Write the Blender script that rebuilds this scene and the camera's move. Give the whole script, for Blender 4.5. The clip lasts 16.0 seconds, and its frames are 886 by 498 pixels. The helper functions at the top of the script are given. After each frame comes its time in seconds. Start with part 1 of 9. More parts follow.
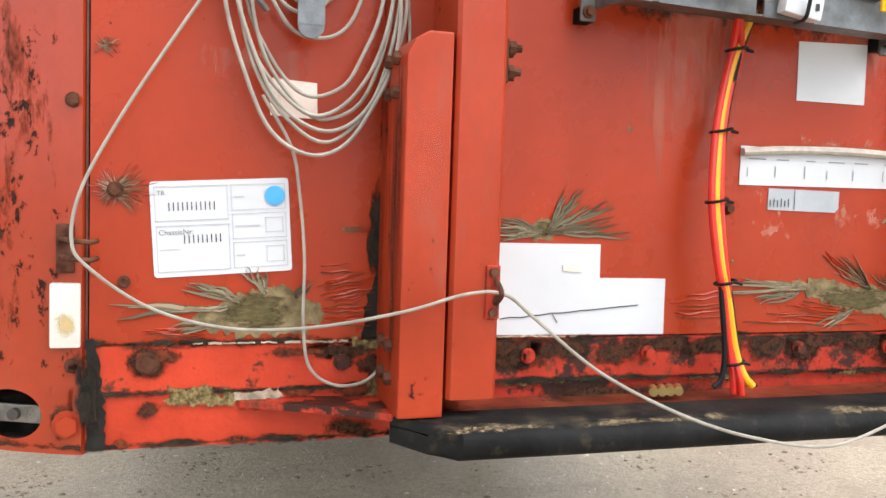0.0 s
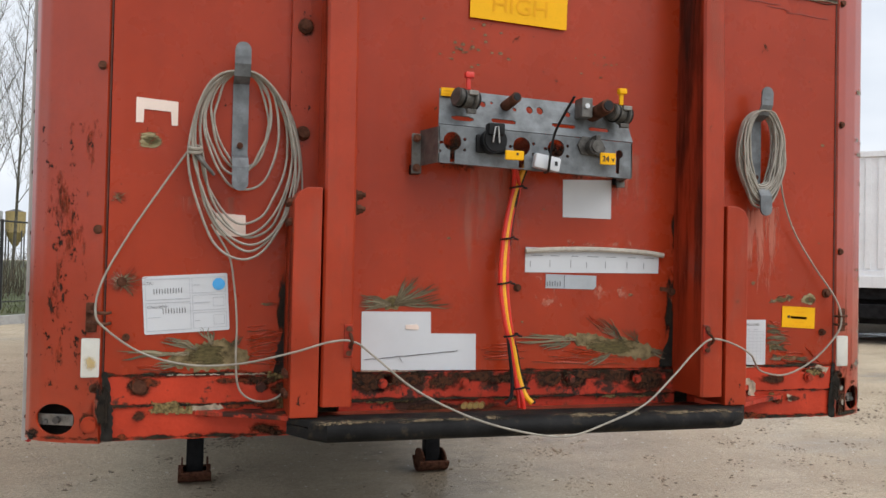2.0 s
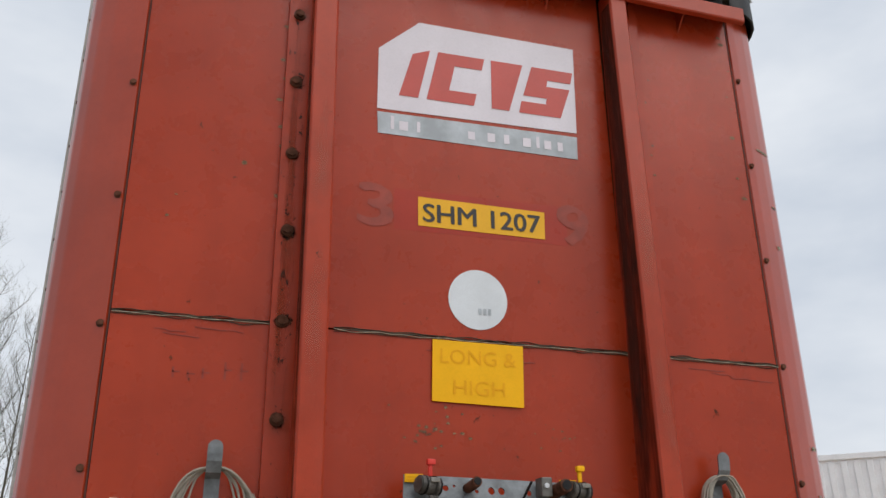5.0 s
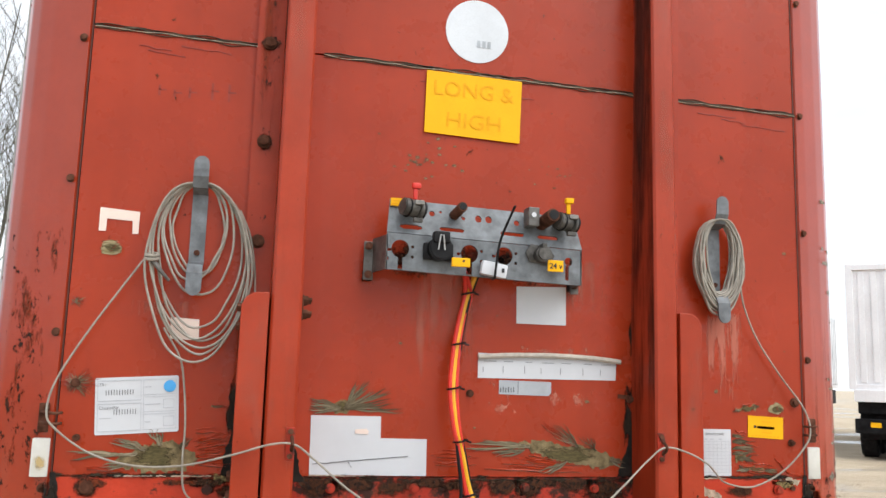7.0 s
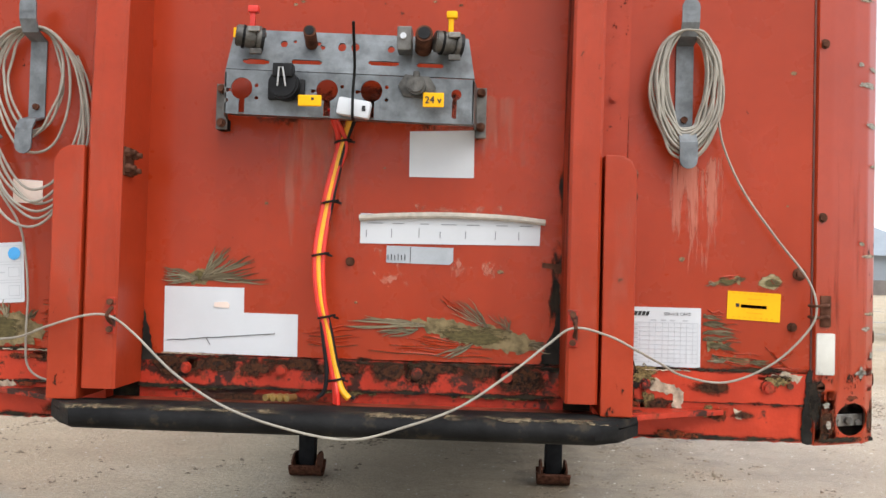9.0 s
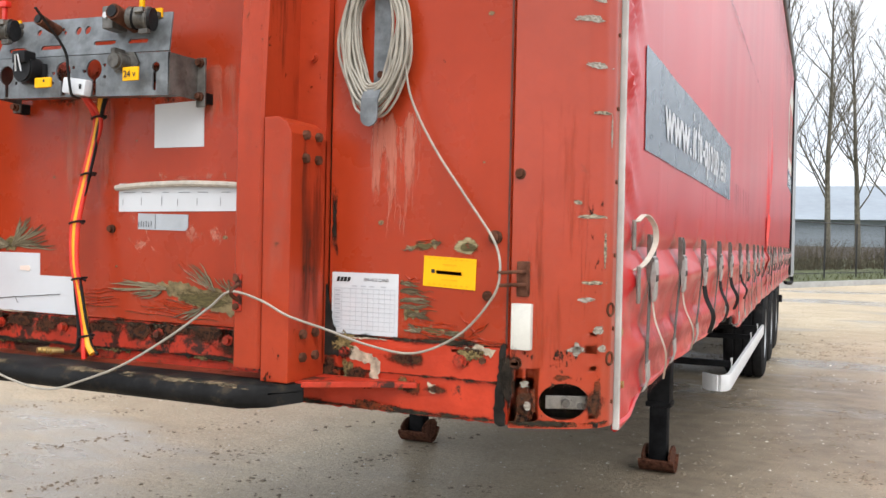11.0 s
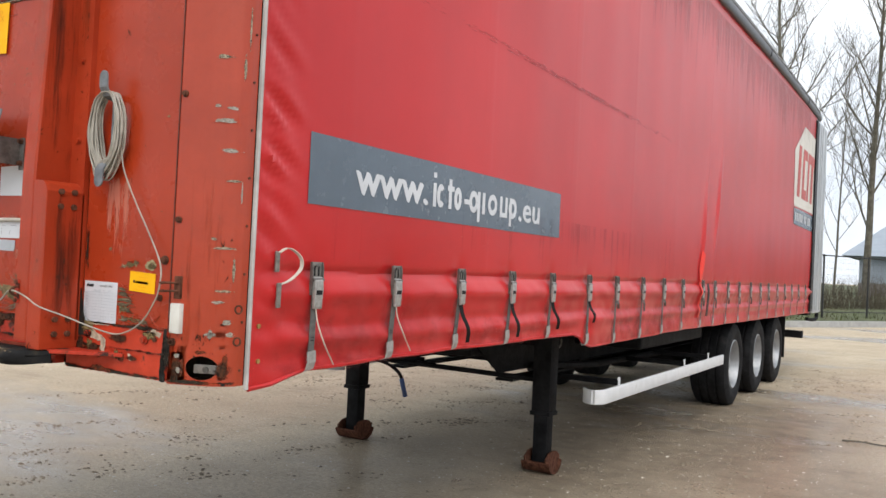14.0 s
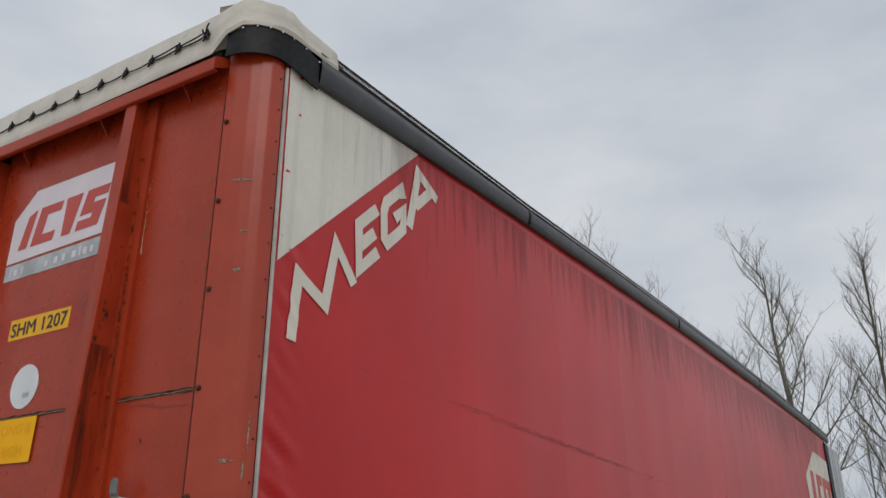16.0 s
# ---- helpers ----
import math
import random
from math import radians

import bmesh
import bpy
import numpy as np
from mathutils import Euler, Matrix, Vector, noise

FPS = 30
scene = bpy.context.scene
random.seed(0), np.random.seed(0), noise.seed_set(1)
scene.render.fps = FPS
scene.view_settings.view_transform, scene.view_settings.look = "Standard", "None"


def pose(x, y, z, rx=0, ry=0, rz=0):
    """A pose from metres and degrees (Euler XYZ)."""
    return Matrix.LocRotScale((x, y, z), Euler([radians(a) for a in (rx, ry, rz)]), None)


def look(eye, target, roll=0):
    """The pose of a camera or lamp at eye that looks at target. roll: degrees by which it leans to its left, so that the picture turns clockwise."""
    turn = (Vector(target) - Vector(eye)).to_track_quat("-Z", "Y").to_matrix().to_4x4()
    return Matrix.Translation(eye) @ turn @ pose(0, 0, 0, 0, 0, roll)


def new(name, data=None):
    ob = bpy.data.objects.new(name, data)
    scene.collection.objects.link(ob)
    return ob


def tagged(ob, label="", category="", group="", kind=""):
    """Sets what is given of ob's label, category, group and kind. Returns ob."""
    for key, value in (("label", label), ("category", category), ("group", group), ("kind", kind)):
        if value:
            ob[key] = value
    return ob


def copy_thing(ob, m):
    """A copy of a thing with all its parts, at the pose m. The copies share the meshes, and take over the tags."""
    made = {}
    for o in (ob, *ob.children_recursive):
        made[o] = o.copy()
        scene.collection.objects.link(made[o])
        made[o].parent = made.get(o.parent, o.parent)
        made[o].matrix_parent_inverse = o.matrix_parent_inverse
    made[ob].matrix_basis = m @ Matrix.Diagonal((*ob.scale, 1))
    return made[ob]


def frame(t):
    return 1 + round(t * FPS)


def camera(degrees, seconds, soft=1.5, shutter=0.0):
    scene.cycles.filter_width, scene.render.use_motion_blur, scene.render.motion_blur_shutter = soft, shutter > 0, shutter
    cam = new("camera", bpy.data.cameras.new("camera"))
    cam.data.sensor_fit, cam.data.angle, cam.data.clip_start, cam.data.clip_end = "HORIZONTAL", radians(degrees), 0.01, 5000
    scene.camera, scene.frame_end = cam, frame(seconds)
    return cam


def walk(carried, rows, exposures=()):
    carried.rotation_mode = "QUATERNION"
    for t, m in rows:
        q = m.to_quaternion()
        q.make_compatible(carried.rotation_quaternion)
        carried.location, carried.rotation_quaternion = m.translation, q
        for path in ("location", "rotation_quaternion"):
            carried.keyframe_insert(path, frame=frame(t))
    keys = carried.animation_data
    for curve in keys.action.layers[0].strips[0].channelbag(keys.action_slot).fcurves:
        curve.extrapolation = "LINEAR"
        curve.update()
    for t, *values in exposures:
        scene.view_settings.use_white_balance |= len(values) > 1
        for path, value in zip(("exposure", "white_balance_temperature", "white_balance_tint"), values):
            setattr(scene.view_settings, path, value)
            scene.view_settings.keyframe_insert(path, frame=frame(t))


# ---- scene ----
cam = camera(54.6, 16.0)
PATH = [
    (0, (-0.94, -1.358, 1.411), (-0.369, 0.554, 1.276), 1.9),
    (0.5, (-0.914, -1.64, 1.435), (-0.362, 0.281, 1.392), 1.5),
    (1, (-0.872, -1.895, 1.445), (-0.303, 0.023, 1.42), 1.5),
    (1.5, (-0.852, -2.099, 1.422), (-0.285, -0.181, 1.451), 1.1),
    (2, (-0.888, -2.262, 1.45), (-0.319, -0.345, 1.492), 1.2),
    (2.5, (-0.876, -2.388, 1.46), (-0.327, -0.475, 1.656), 0.9),
    (3, (-0.83, -2.433, 1.515), (-0.32, -0.557, 1.984), 0.5),
    (3.5, (-0.841, -2.468, 1.618), (-0.346, -0.656, 2.305), 0.2),
    (3.7, (-0.85, -2.481, 1.648), (-0.351, -0.688, 2.38), -0.0),
    (5.8, (-0.837, -2.433, 1.622), (-0.293, -0.646, 2.335), -0.9),
    (6, (-0.773, -2.434, 1.59), (-0.249, -0.604, 2.204), -0.3),
    (6.5, (-0.744, -2.409, 1.494), (-0.191, -0.543, 1.957), 0.4),
    (7, (-0.645, -2.386, 1.437), (-0.194, -0.46, 1.734), 1.7),
    (7.5, (-0.523, -2.256, 1.383), (-0.124, -0.301, 1.518), 2.5),
    (8, (-0.319, -2.134, 1.396), (0.008, -0.163, 1.477), 2.6),
    (10.5, (1.371, -1.839, 1.353), (0.634, 0.02, 1.356), 0.5),
    (11, (1.662, -1.685, 1.386), (0.866, 0.149, 1.364), 1.2),
    (11.5, (2.008, -1.572, 1.384), (1.135, 0.227, 1.353), 2.4),
    (12, (2.268, -1.574, 1.375), (1.322, 0.188, 1.344), 5.0),
    (12.5, (2.554, -1.679, 1.386), (1.58, 0.068, 1.345), 4.3),
    (13, (2.8, -1.75, 1.42), (1.801, -0.018, 1.389), 4.0),
    (13.5, (3.068, -1.798, 1.414), (2.063, -0.069, 1.393), 3.5),
    (14, (3.225, -1.932, 1.427), (2.209, -0.21, 1.46), 2.8),
    (14.5, (3.329, -2.082, 1.451), (2.299, -0.375, 1.607), 2.0),
    (15, (3.4, -2.123, 1.505), (2.37, -0.454, 1.896), 1.4),
    (15.5, (3.472, -2.144, 1.539), (2.472, -0.541, 2.193), 0.5),
    (16, (3.525, -2.172, 1.552), (2.551, -0.608, 2.33), -0.4),
]
EXPOSURE = [(0.0, 1.28), (0.5, 1.23), (1.0, 1.03), (1.5, 0.68), (2.0, 0.33), (2.5, 0.3), (3.0, 0.21), (3.5, -0.02), (6.0, 0.32), (6.5, 0.57), (7.0, 0.77), (7.5, 0.8), (8.0, 0.97),
            (10.5, 0.73), (11.0, 0.96), (11.5, 0.94), (12.0, 0.92), (12.5, 0.91), (13.0, 0.73), (13.5, 0.62), (14.0, 0.64), (14.5, 0.34), (15.0, 0.06), (15.5, -0.2), (16.0, -0.32)]
walk(cam, [(t, look(eye, target, roll)) for t, eye, target, roll in PATH], EXPOSURE)

# ---- world, sun, exposure ----
world = bpy.data.worlds.new("overcast")
scene.world = world
world.use_nodes = True
wn, wl = world.node_tree.nodes, world.node_tree.links
wn.clear()
w_out, w_bg = wn.new("ShaderNodeOutputWorld"), wn.new("ShaderNodeBackground")
sky = wn.new("ShaderNodeTexSky")
sky.sky_type, sky.sun_disc = "NISHITA", False
sky.sun_elevation, sky.sun_rotation = radians(53), radians(146)
sky.air_density, sky.dust_density, sky.ozone_density = 1.0, 6.0, 1.0
w_co, w_map, w_noise, w_ramp = wn.new("ShaderNodeTexCoord"), wn.new("ShaderNodeMapping"), wn.new("ShaderNodeTexNoise"), wn.new("ShaderNodeValToRGB")
w_map.inputs["Scale"].default_value = (1.0, 1.0, 2.2)
w_noise.inputs["Scale"].default_value, w_noise.inputs["Detail"].default_value, w_noise.inputs["Roughness"].default_value = 2.6, 5.0, 0.52
w_ramp.color_ramp.elements[0].position, w_ramp.color_ramp.elements[0].color = 0.32, (6.2, 6.8, 7.7, 1)
w_ramp.color_ramp.elements[1].position, w_ramp.color_ramp.elements[1].color = 0.68, (9.3, 9.6, 10.0, 1)
w_mix = wn.new("ShaderNodeMix")
w_mix.data_type = "RGBA"
w_mix.inputs[0].default_value = 0.93
wl.new(w_co.outputs["Generated"], w_map.inputs[0])
wl.new(w_map.outputs[0], w_noise.inputs["Vector"])
wl.new(w_noise.outputs["Fac"], w_ramp.inputs[0])
wl.new(sky.outputs[0], w_mix.inputs[6])
wl.new(w_ramp.outputs[0], w_mix.inputs[7])
wl.new(w_mix.outputs[2], w_bg.inputs["Color"])
w_bg.inputs["Strength"].default_value = 0.096
wl.new(w_bg.outputs[0], w_out.inputs[0])

sun = new("sun", bpy.data.lights.new("sun", "SUN"))
sun.data.energy, sun.data.angle, sun.data.color = 1.45, radians(55), (1.0, 0.97, 0.93)
sun.matrix_world = look((3.4, -5.0, 8.0), (0, 0, 0))


# ---- materials ----
def material(name, base, rough=0.5, metal=0.0, vary=0.12, scale=3.0, dirt=0.0, dirt_color=(0.03, 0.025, 0.02), dirt_scale=8.0, dirt_edge=0.22,
             streak=0.0, bump=0.0, bump_scale=60.0, spec=0.5, rust=0.0, rust_scale=14.0, fine=0.06, coords="Object"):
    """A painted, metal or cloth surface with variation at two scales, dirt, streaks that run down, and rust spots."""
    m = bpy.data.materials.new(name)
    m.use_nodes = True
    n, l = m.node_tree.nodes, m.node_tree.links
    p = n["Principled BSDF"]
    p.inputs["Roughness"].default_value, p.inputs["Metallic"].default_value = rough, metal
    p.inputs["Specular IOR Level"].default_value = spec
    co = n.new("ShaderNodeTexCoord").outputs[coords]

    def noise_at(s, detail=4.0, stretch=None, ro=0.6):
        t = n.new("ShaderNodeTexNoise")
        t.inputs["Scale"].default_value, t.inputs["Detail"].default_value, t.inputs["Roughness"].default_value = s, detail, ro
        if stretch:
            mp = n.new("ShaderNodeMapping")
            mp.inputs["Scale"].default_value = stretch
            l.new(co, mp.inputs[0])
            l.new(mp.outputs[0], t.inputs["Vector"])
        else:
            l.new(co, t.inputs["Vector"])
        return t.outputs["Fac"]

    def ramp(f, a, b, va=0.0, vb=1.0):
        r = n.new("ShaderNodeMapRange")
        r.inputs[1].default_value, r.inputs[2].default_value, r.inputs[3].default_value, r.inputs[4].default_value = a, b, va, vb
        l.new(f, r.inputs[0])
        return r.outputs[0]

    def mixed(f, a, b):
        x = n.new("ShaderNodeMix")
        x.data_type = "RGBA"
        for sock, v in ((x.inputs[0], f), (x.inputs[6], a), (x.inputs[7], b)):
            if isinstance(v, bpy.types.NodeSocket):
                l.new(v, sock)
            else:
                sock.default_value = v if not isinstance(v, tuple) else (*v, 1)
        return x.outputs[2]

    lo = tuple(c * (1 - vary) for c in base)
    hi = tuple(min(1, c * (1 + vary) + 0.02 * vary) for c in base)
    col = mixed(ramp(noise_at(scale, 5), 0.35, 0.65), lo, hi)
    if fine:
        col = mixed(ramp(noise_at(scale * 22, 3), 0.45, 0.75, 0, fine * 4), col, tuple(c * 0.75 for c in base))
    if streak:
        col = mixed(ramp(noise_at(9.0, 4, (1.0, 1.0, 0.05)), 0.5, 0.78, 0, streak), col, tuple(min(1, c * 0.45 + 0.004) for c in base))
        col = mixed(ramp(noise_at(13.0, 4, (1.0, 1.0, 0.06), 0.5), 0.6, 0.85, 0, streak * 0.7), col, tuple(min(1, c * 1.05 + 0.06) for c in base))
    if dirt:
        col = mixed(ramp(noise_at(dirt_scale, 7, None, 0.7), 0.66 - 0.25 * dirt, 0.66 - 0.25 * dirt + dirt_edge, 0, 0.95), col, dirt_color)
    if rust:
        f = ramp(noise_at(rust_scale, 8, None, 0.75), 0.70 - 0.22 * rust, 0.78 - 0.16 * rust)
        col = mixed(f, col, mixed(noise_at(90, 3), (0.03, 0.014, 0.009), (0.16, 0.055, 0.022)))
        rr = n.new("ShaderNodeMix")
        l.new(f, rr.inputs[0])
        rr.inputs[2].default_value, rr.inputs[3].default_value = rough, 0.9
        l.new(rr.outputs[0], p.inputs["Roughness"])
    else:
        l.new(ramp(noise_at(scale * 5, 4), 0.3, 0.7, max(0.02, rough - 0.07), min(1, rough + 0.07)), p.inputs["Roughness"])
    l.new(col, p.inputs["Base Color"])
    if bump:
        b = n.new("ShaderNodeBump")
        b.inputs["Strength"].default_value, b.inputs["Distance"].default_value = bump, 0.004
        l.new(noise_at(bump_scale, 5), b.inputs["Height"])
        l.new(b.outputs[0], p.inputs["Normal"])
    return m


RED = (0.340, 0.0345, 0.0088)
M_PANEL = material("faded_red_paint", RED, 0.29, spec=0.30, vary=0.13, scale=1.6, streak=0.20, bump=0.12, bump_scale=9, fine=0.05)
M_RED = material("red_paint", RED, 0.42, spec=0.25, vary=0.14, scale=3.5, streak=0.16, rust=0.10, rust_scale=9, bump=0.12, bump_scale=40)
M_POST = material("red_post_paint", (0.335, 0.035, 0.0088), 0.30, spec=0.32, vary=0.12, scale=2.5, streak=0.08, rust=0.10, rust_scale=7, bump=0.10, bump_scale=30)
for m_ in (M_POST, M_RED):
    m_.node_tree.nodes["Principled BSDF"].inputs["Coat Weight"].default_value = 0.45 if m_ is M_POST else 0.12
    m_.node_tree.nodes["Principled BSDF"].inputs["Coat Roughness"].default_value = 0.16
M_WORN = material("worn_red_paint", (0.44, 0.032, 0.012), 0.5, spec=0.3, vary=0.25, scale=9, dirt=0.62, dirt_color=(0.014, 0.010, 0.007), dirt_scale=9, dirt_edge=0.05, rust=0.75, rust_scale=17, bump=0.6, bump_scale=45)
M_LEDGE = material("wet_rusty_ledge", (0.15, 0.028, 0.011), 0.28, spec=0.5, vary=0.4, scale=8, dirt=0.6, dirt_color=(0.014, 0.010, 0.007), dirt_scale=9, dirt_edge=0.12, rust=0.5, rust_scale=14, bump=0.5, bump_scale=45)
M_RUST = material("rusty_iron", (0.088, 0.033, 0.018), 0.9, spec=0.15, vary=0.5, scale=40, bump=0.6, bump_scale=120)
M_GRIME = material("black_grime", (0.010, 0.008, 0.006), 0.8, spec=0.2, vary=0.5, scale=20, bump=0.5, bump_scale=70, dirt=0.35, dirt_color=(0.05, 0.045, 0.016), dirt_scale=16)
M_BUMPER = material("worn_black_bar", (0.0075, 0.0075, 0.0078), 0.62, spec=0.14, vary=0.3, scale=9, dirt=0.42, dirt_color=(0.038, 0.030, 0.020), dirt_scale=18, dirt_edge=0.10, bump=0.5, bump_scale=60, rust=0.15, rust_scale=12)
M_SEAL = material("cracked_sealant", (0.05, 0.036, 0.02), 0.8, vary=0.6, scale=30, bump=0.6, bump_scale=90)
M_FLAKE = material("bare_wood_fibre", (0.20, 0.152, 0.078), 0.9, spec=0.2, vary=0.5, scale=30, bump=0.7, bump_scale=140, dirt=0.3, dirt_color=(0.10, 0.085, 0.04), dirt_scale=30)
# dark fibre, and the painted shadow edges of fibres and ridges
M_FLAKE_D = material("dark_fibre_and_shade", (0.105, 0.060, 0.028), 0.9, vary=0.4, scale=40, bump=0.5)
M_JOINT = material("dark_joint", (0.075, 0.018, 0.010), 0.7, vary=0.4, scale=14, bump=0.3)
M_LIFT = material("lifted_red_paint", (0.25, 0.024, 0.008), 0.45, vary=0.2, scale=20, bump=0.2)
M_GALV = material("galvanised_steel", (0.150, 0.165, 0.178), 0.55, metal=0.15, vary=0.34, scale=22, dirt=0.50, dirt_color=(0.055, 0.052, 0.050), dirt_scale=16, bump=0.08, bump_scale=80)
M_GALV_D = material("dull_steel", (0.115, 0.11, 0.102), 0.5, metal=0.3, vary=0.4, scale=25, dirt=0.55, dirt_color=(0.07, 0.055, 0.04), dirt_scale=40, bump=0.15)
M_VALVE = material("greasy_cast_metal", (0.085, 0.080, 0.072), 0.5, metal=0.2, vary=0.5, scale=30, dirt=0.62, dirt_color=(0.018, 0.014, 0.010), dirt_scale=36, rust=0.35, rust_scale=30, bump=0.4, bump_scale=90)
M_BLACK = material("black_plastic", (0.006, 0.006, 0.007), 0.45, spec=0.2, vary=0.3, scale=30)
M_BLACKMETAL = material("black_painted_steel", (0.005, 0.005, 0.006), 0.65, spec=0.12, vary=0.4, scale=8, dirt=0.15, dirt_color=(0.035, 0.03, 0.024), dirt_scale=9)
M_RUBBER = material("tyre_rubber", (0.010, 0.010, 0.011), 0.8, spec=0.15, vary=0.3, scale=12, dirt=0.3, dirt_color=(0.045, 0.04, 0.034), dirt_scale=6, bump=0.2)
M_WHITE = material("white_label", (0.585, 0.605, 0.635), 0.45, vary=0.04, scale=6, dirt=0.03, dirt_color=(0.45, 0.42, 0.38), dirt_scale=25, fine=0.01)
M_TAG = material("grey_film_tag", (0.40, 0.43, 0.465), 0.35, vary=0.10, scale=12, streak=0.1)
M_WHITE_G = material("greyed_white_sticker", (0.62, 0.66, 0.70), 0.4, vary=0.07, scale=9, streak=0.12)
M_PINK = material("faded_pinkish_sticker", (0.80, 0.66, 0.58), 0.5, vary=0.05, scale=10)
M_LOGO_W = material("lilac_white_film", (0.66, 0.62, 0.68), 0.42, vary=0.05, scale=5, streak=0.1)
M_LOGO_G = material("worn_grey_film", (0.40, 0.44, 0.48), 0.4, vary=0.25, scale=9, streak=0.5)
M_LOGO_R = material("red_film", (0.47, 0.05, 0.035), 0.42, vary=0.08, scale=6)
M_YELLOW = material("yellow_sticker", (0.86, 0.44, 0.004), 0.55, spec=0.2, vary=0.05, scale=8, streak=0.04)
M_YELLOW_D = material("faded_yellow_print", (0.78, 0.36, 0.003), 0.55, spec=0.2, vary=0.06, scale=30)
M_PLATE_Y = material("yellow_plate", (0.78, 0.42, 0.03), 0.55, spec=0.2, vary=0.05, scale=8)
M_INK = material("black_ink", (0.012, 0.012, 0.014), 0.5, vary=0.1, scale=30)
M_INK_L = material("pale_grey_print", (0.42, 0.44, 0.48), 0.5, vary=0.1, scale=30)
M_INK_G = material("grey_print", (0.17, 0.18, 0.20), 0.5, vary=0.1, scale=30)
M_FRESH = material("less_faded_red_paint", (0.335, 0.024, 0.008), 0.33, spec=0.30, vary=0.12, scale=2, streak=0.15)
M_GHOST = material("ghost_of_old_lettering", (0.275, 0.029, 0.010), 0.5, vary=0.25, scale=14)
M_BLUE = material("blue_sticker", (0.06, 0.36, 0.75), 0.4, vary=0.15, scale=20)
M_BLUEGREY = material("blue_grey_print", (0.095, 0.125, 0.16), 0.24, vary=0.08, scale=3, streak=0.12)
M_CURTAIN = material("red_pvc_tarpaulin", (0.475, 0.016, 0.017), 0.26, spec=0.33, vary=0.10, scale=0.7, streak=0.07, fine=0.0, bump=0.03, bump_scale=5)
# the tarpaulin's gloss is even
rough_in = M_CURTAIN.node_tree.nodes["Principled BSDF"].inputs["Roughness"]
M_CURTAIN.node_tree.links.remove(rough_in.links[0])
rough_in.default_value = 0.30
M_CURT_W = material("white_pvc_tarpaulin", (0.68, 0.68, 0.62), 0.36, vary=0.06, scale=2.0, streak=0.35)
M_PRINT_W = material("cream_print", (0.66, 0.63, 0.56), 0.4, vary=0.05, scale=4, streak=0.12)
M_ROOF = material("grey_white_roof_sheet", (0.50, 0.48, 0.43), 0.5, vary=0.14, scale=5, dirt=0.2, dirt_color=(0.22, 0.20, 0.16), dirt_scale=6, bump=0.3, bump_scale=14)
M_RAIL = material("dark_grey_rail", (0.030, 0.032, 0.037), 0.38, vary=0.2, scale=6, streak=0.1)
M_ALU = material("brushed_aluminium", (0.62, 0.63, 0.64), 0.4, metal=0.55, vary=0.12, scale=7, dirt=0.12, dirt_color=(0.25, 0.24, 0.22), dirt_scale=9)
M_TRIM_W = material("white_edge_strip", (0.43, 0.42, 0.40), 0.45, vary=0.18, scale=10, dirt=0.15, dirt_color=(0.25, 0.22, 0.18), dirt_scale=12)
M_ROPE = material("grey_plastic_rope", (0.31, 0.285, 0.24), 0.35, vary=0.2, scale=30, dirt=0.2, dirt_color=(0.17, 0.14, 0.10), dirt_scale=40)
M_C_RED = material("red_cable", (0.62, 0.025, 0.012), 0.35, vary=0.1, scale=20)
M_C_YEL = material("yellow_cable", (0.80, 0.38, 0.01), 0.35, vary=0.1, scale=20)
M_C_BLK = material("black_cable", (0.007, 0.007, 0.008), 0.5, spec=0.2, vary=0.2, scale=20)
M_BRASS = material("brass", (0.45, 0.32, 0.12), 0.4, metal=0.8, vary=0.2, scale=30)
M_PLUG_R = material("red_plastic", (0.62, 0.03, 0.02), 0.35, vary=0.1, scale=20)
M_LENS = material("white_marker_lens", (0.62, 0.61, 0.56), 0.22, vary=0.05, scale=30, dirt=0.1, dirt_color=(0.55, 0.45, 0.2), dirt_scale=20)
M_LEVER = material("pale_lever_steel", (0.33, 0.32, 0.305), 0.45, metal=0.3, vary=0.2, scale=60, dirt=0.2, dirt_color=(0.10, 0.08, 0.06), dirt_scale=60)
M_PEEL = material("peeled_pale_edge", (0.42, 0.34, 0.25), 0.8, vary=0.5, scale=40, dirt=0.45, dirt_color=(0.06, 0.035, 0.02), dirt_scale=30)
M_STRAP = material("grey_webbing", (0.10, 0.095, 0.09), 0.75, vary=0.2, scale=60)
M_STRAP_W = material("pale_webbing", (0.48, 0.44, 0.38), 0.75, vary=0.15, scale=60)
M_BUCKLE = material("grey_buckle_steel", (0.23, 0.215, 0.195), 0.42, metal=0.55, vary=0.25, scale=60, dirt=0.25, dirt_color=(0.08, 0.06, 0.045), dirt_scale=60)
M_BARWHITE = material("white_side_guard", (0.66, 0.67, 0.68), 0.4, vary=0.06, scale=8, dirt=0.15, dirt_color=(0.35, 0.32, 0.28), dirt_scale=10)
M_RIM = material("grey_steel_rim", (0.30, 0.31, 0.32), 0.4, metal=0.5, vary=0.15, scale=12, dirt=0.3, dirt_color=(0.15, 0.12, 0.09), dirt_scale=12)
M_BARK = material("bark", (0.105, 0.095, 0.072), 0.9, vary=0.35, scale=7, bump=0.6, bump_scale=18, dirt=0.3, dirt_color=(0.09, 0.11, 0.05), dirt_scale=3)
M_KERB = material("concrete_kerb", (0.36, 0.36, 0.35), 0.8, vary=0.14, scale=4, bump=0.3, bump_scale=40, dirt=0.2, dirt_color=(0.18, 0.17, 0.15))
M_FENCE = material("black_fence_steel", (0.012, 0.012, 0.013), 0.5, vary=0.2, scale=10)
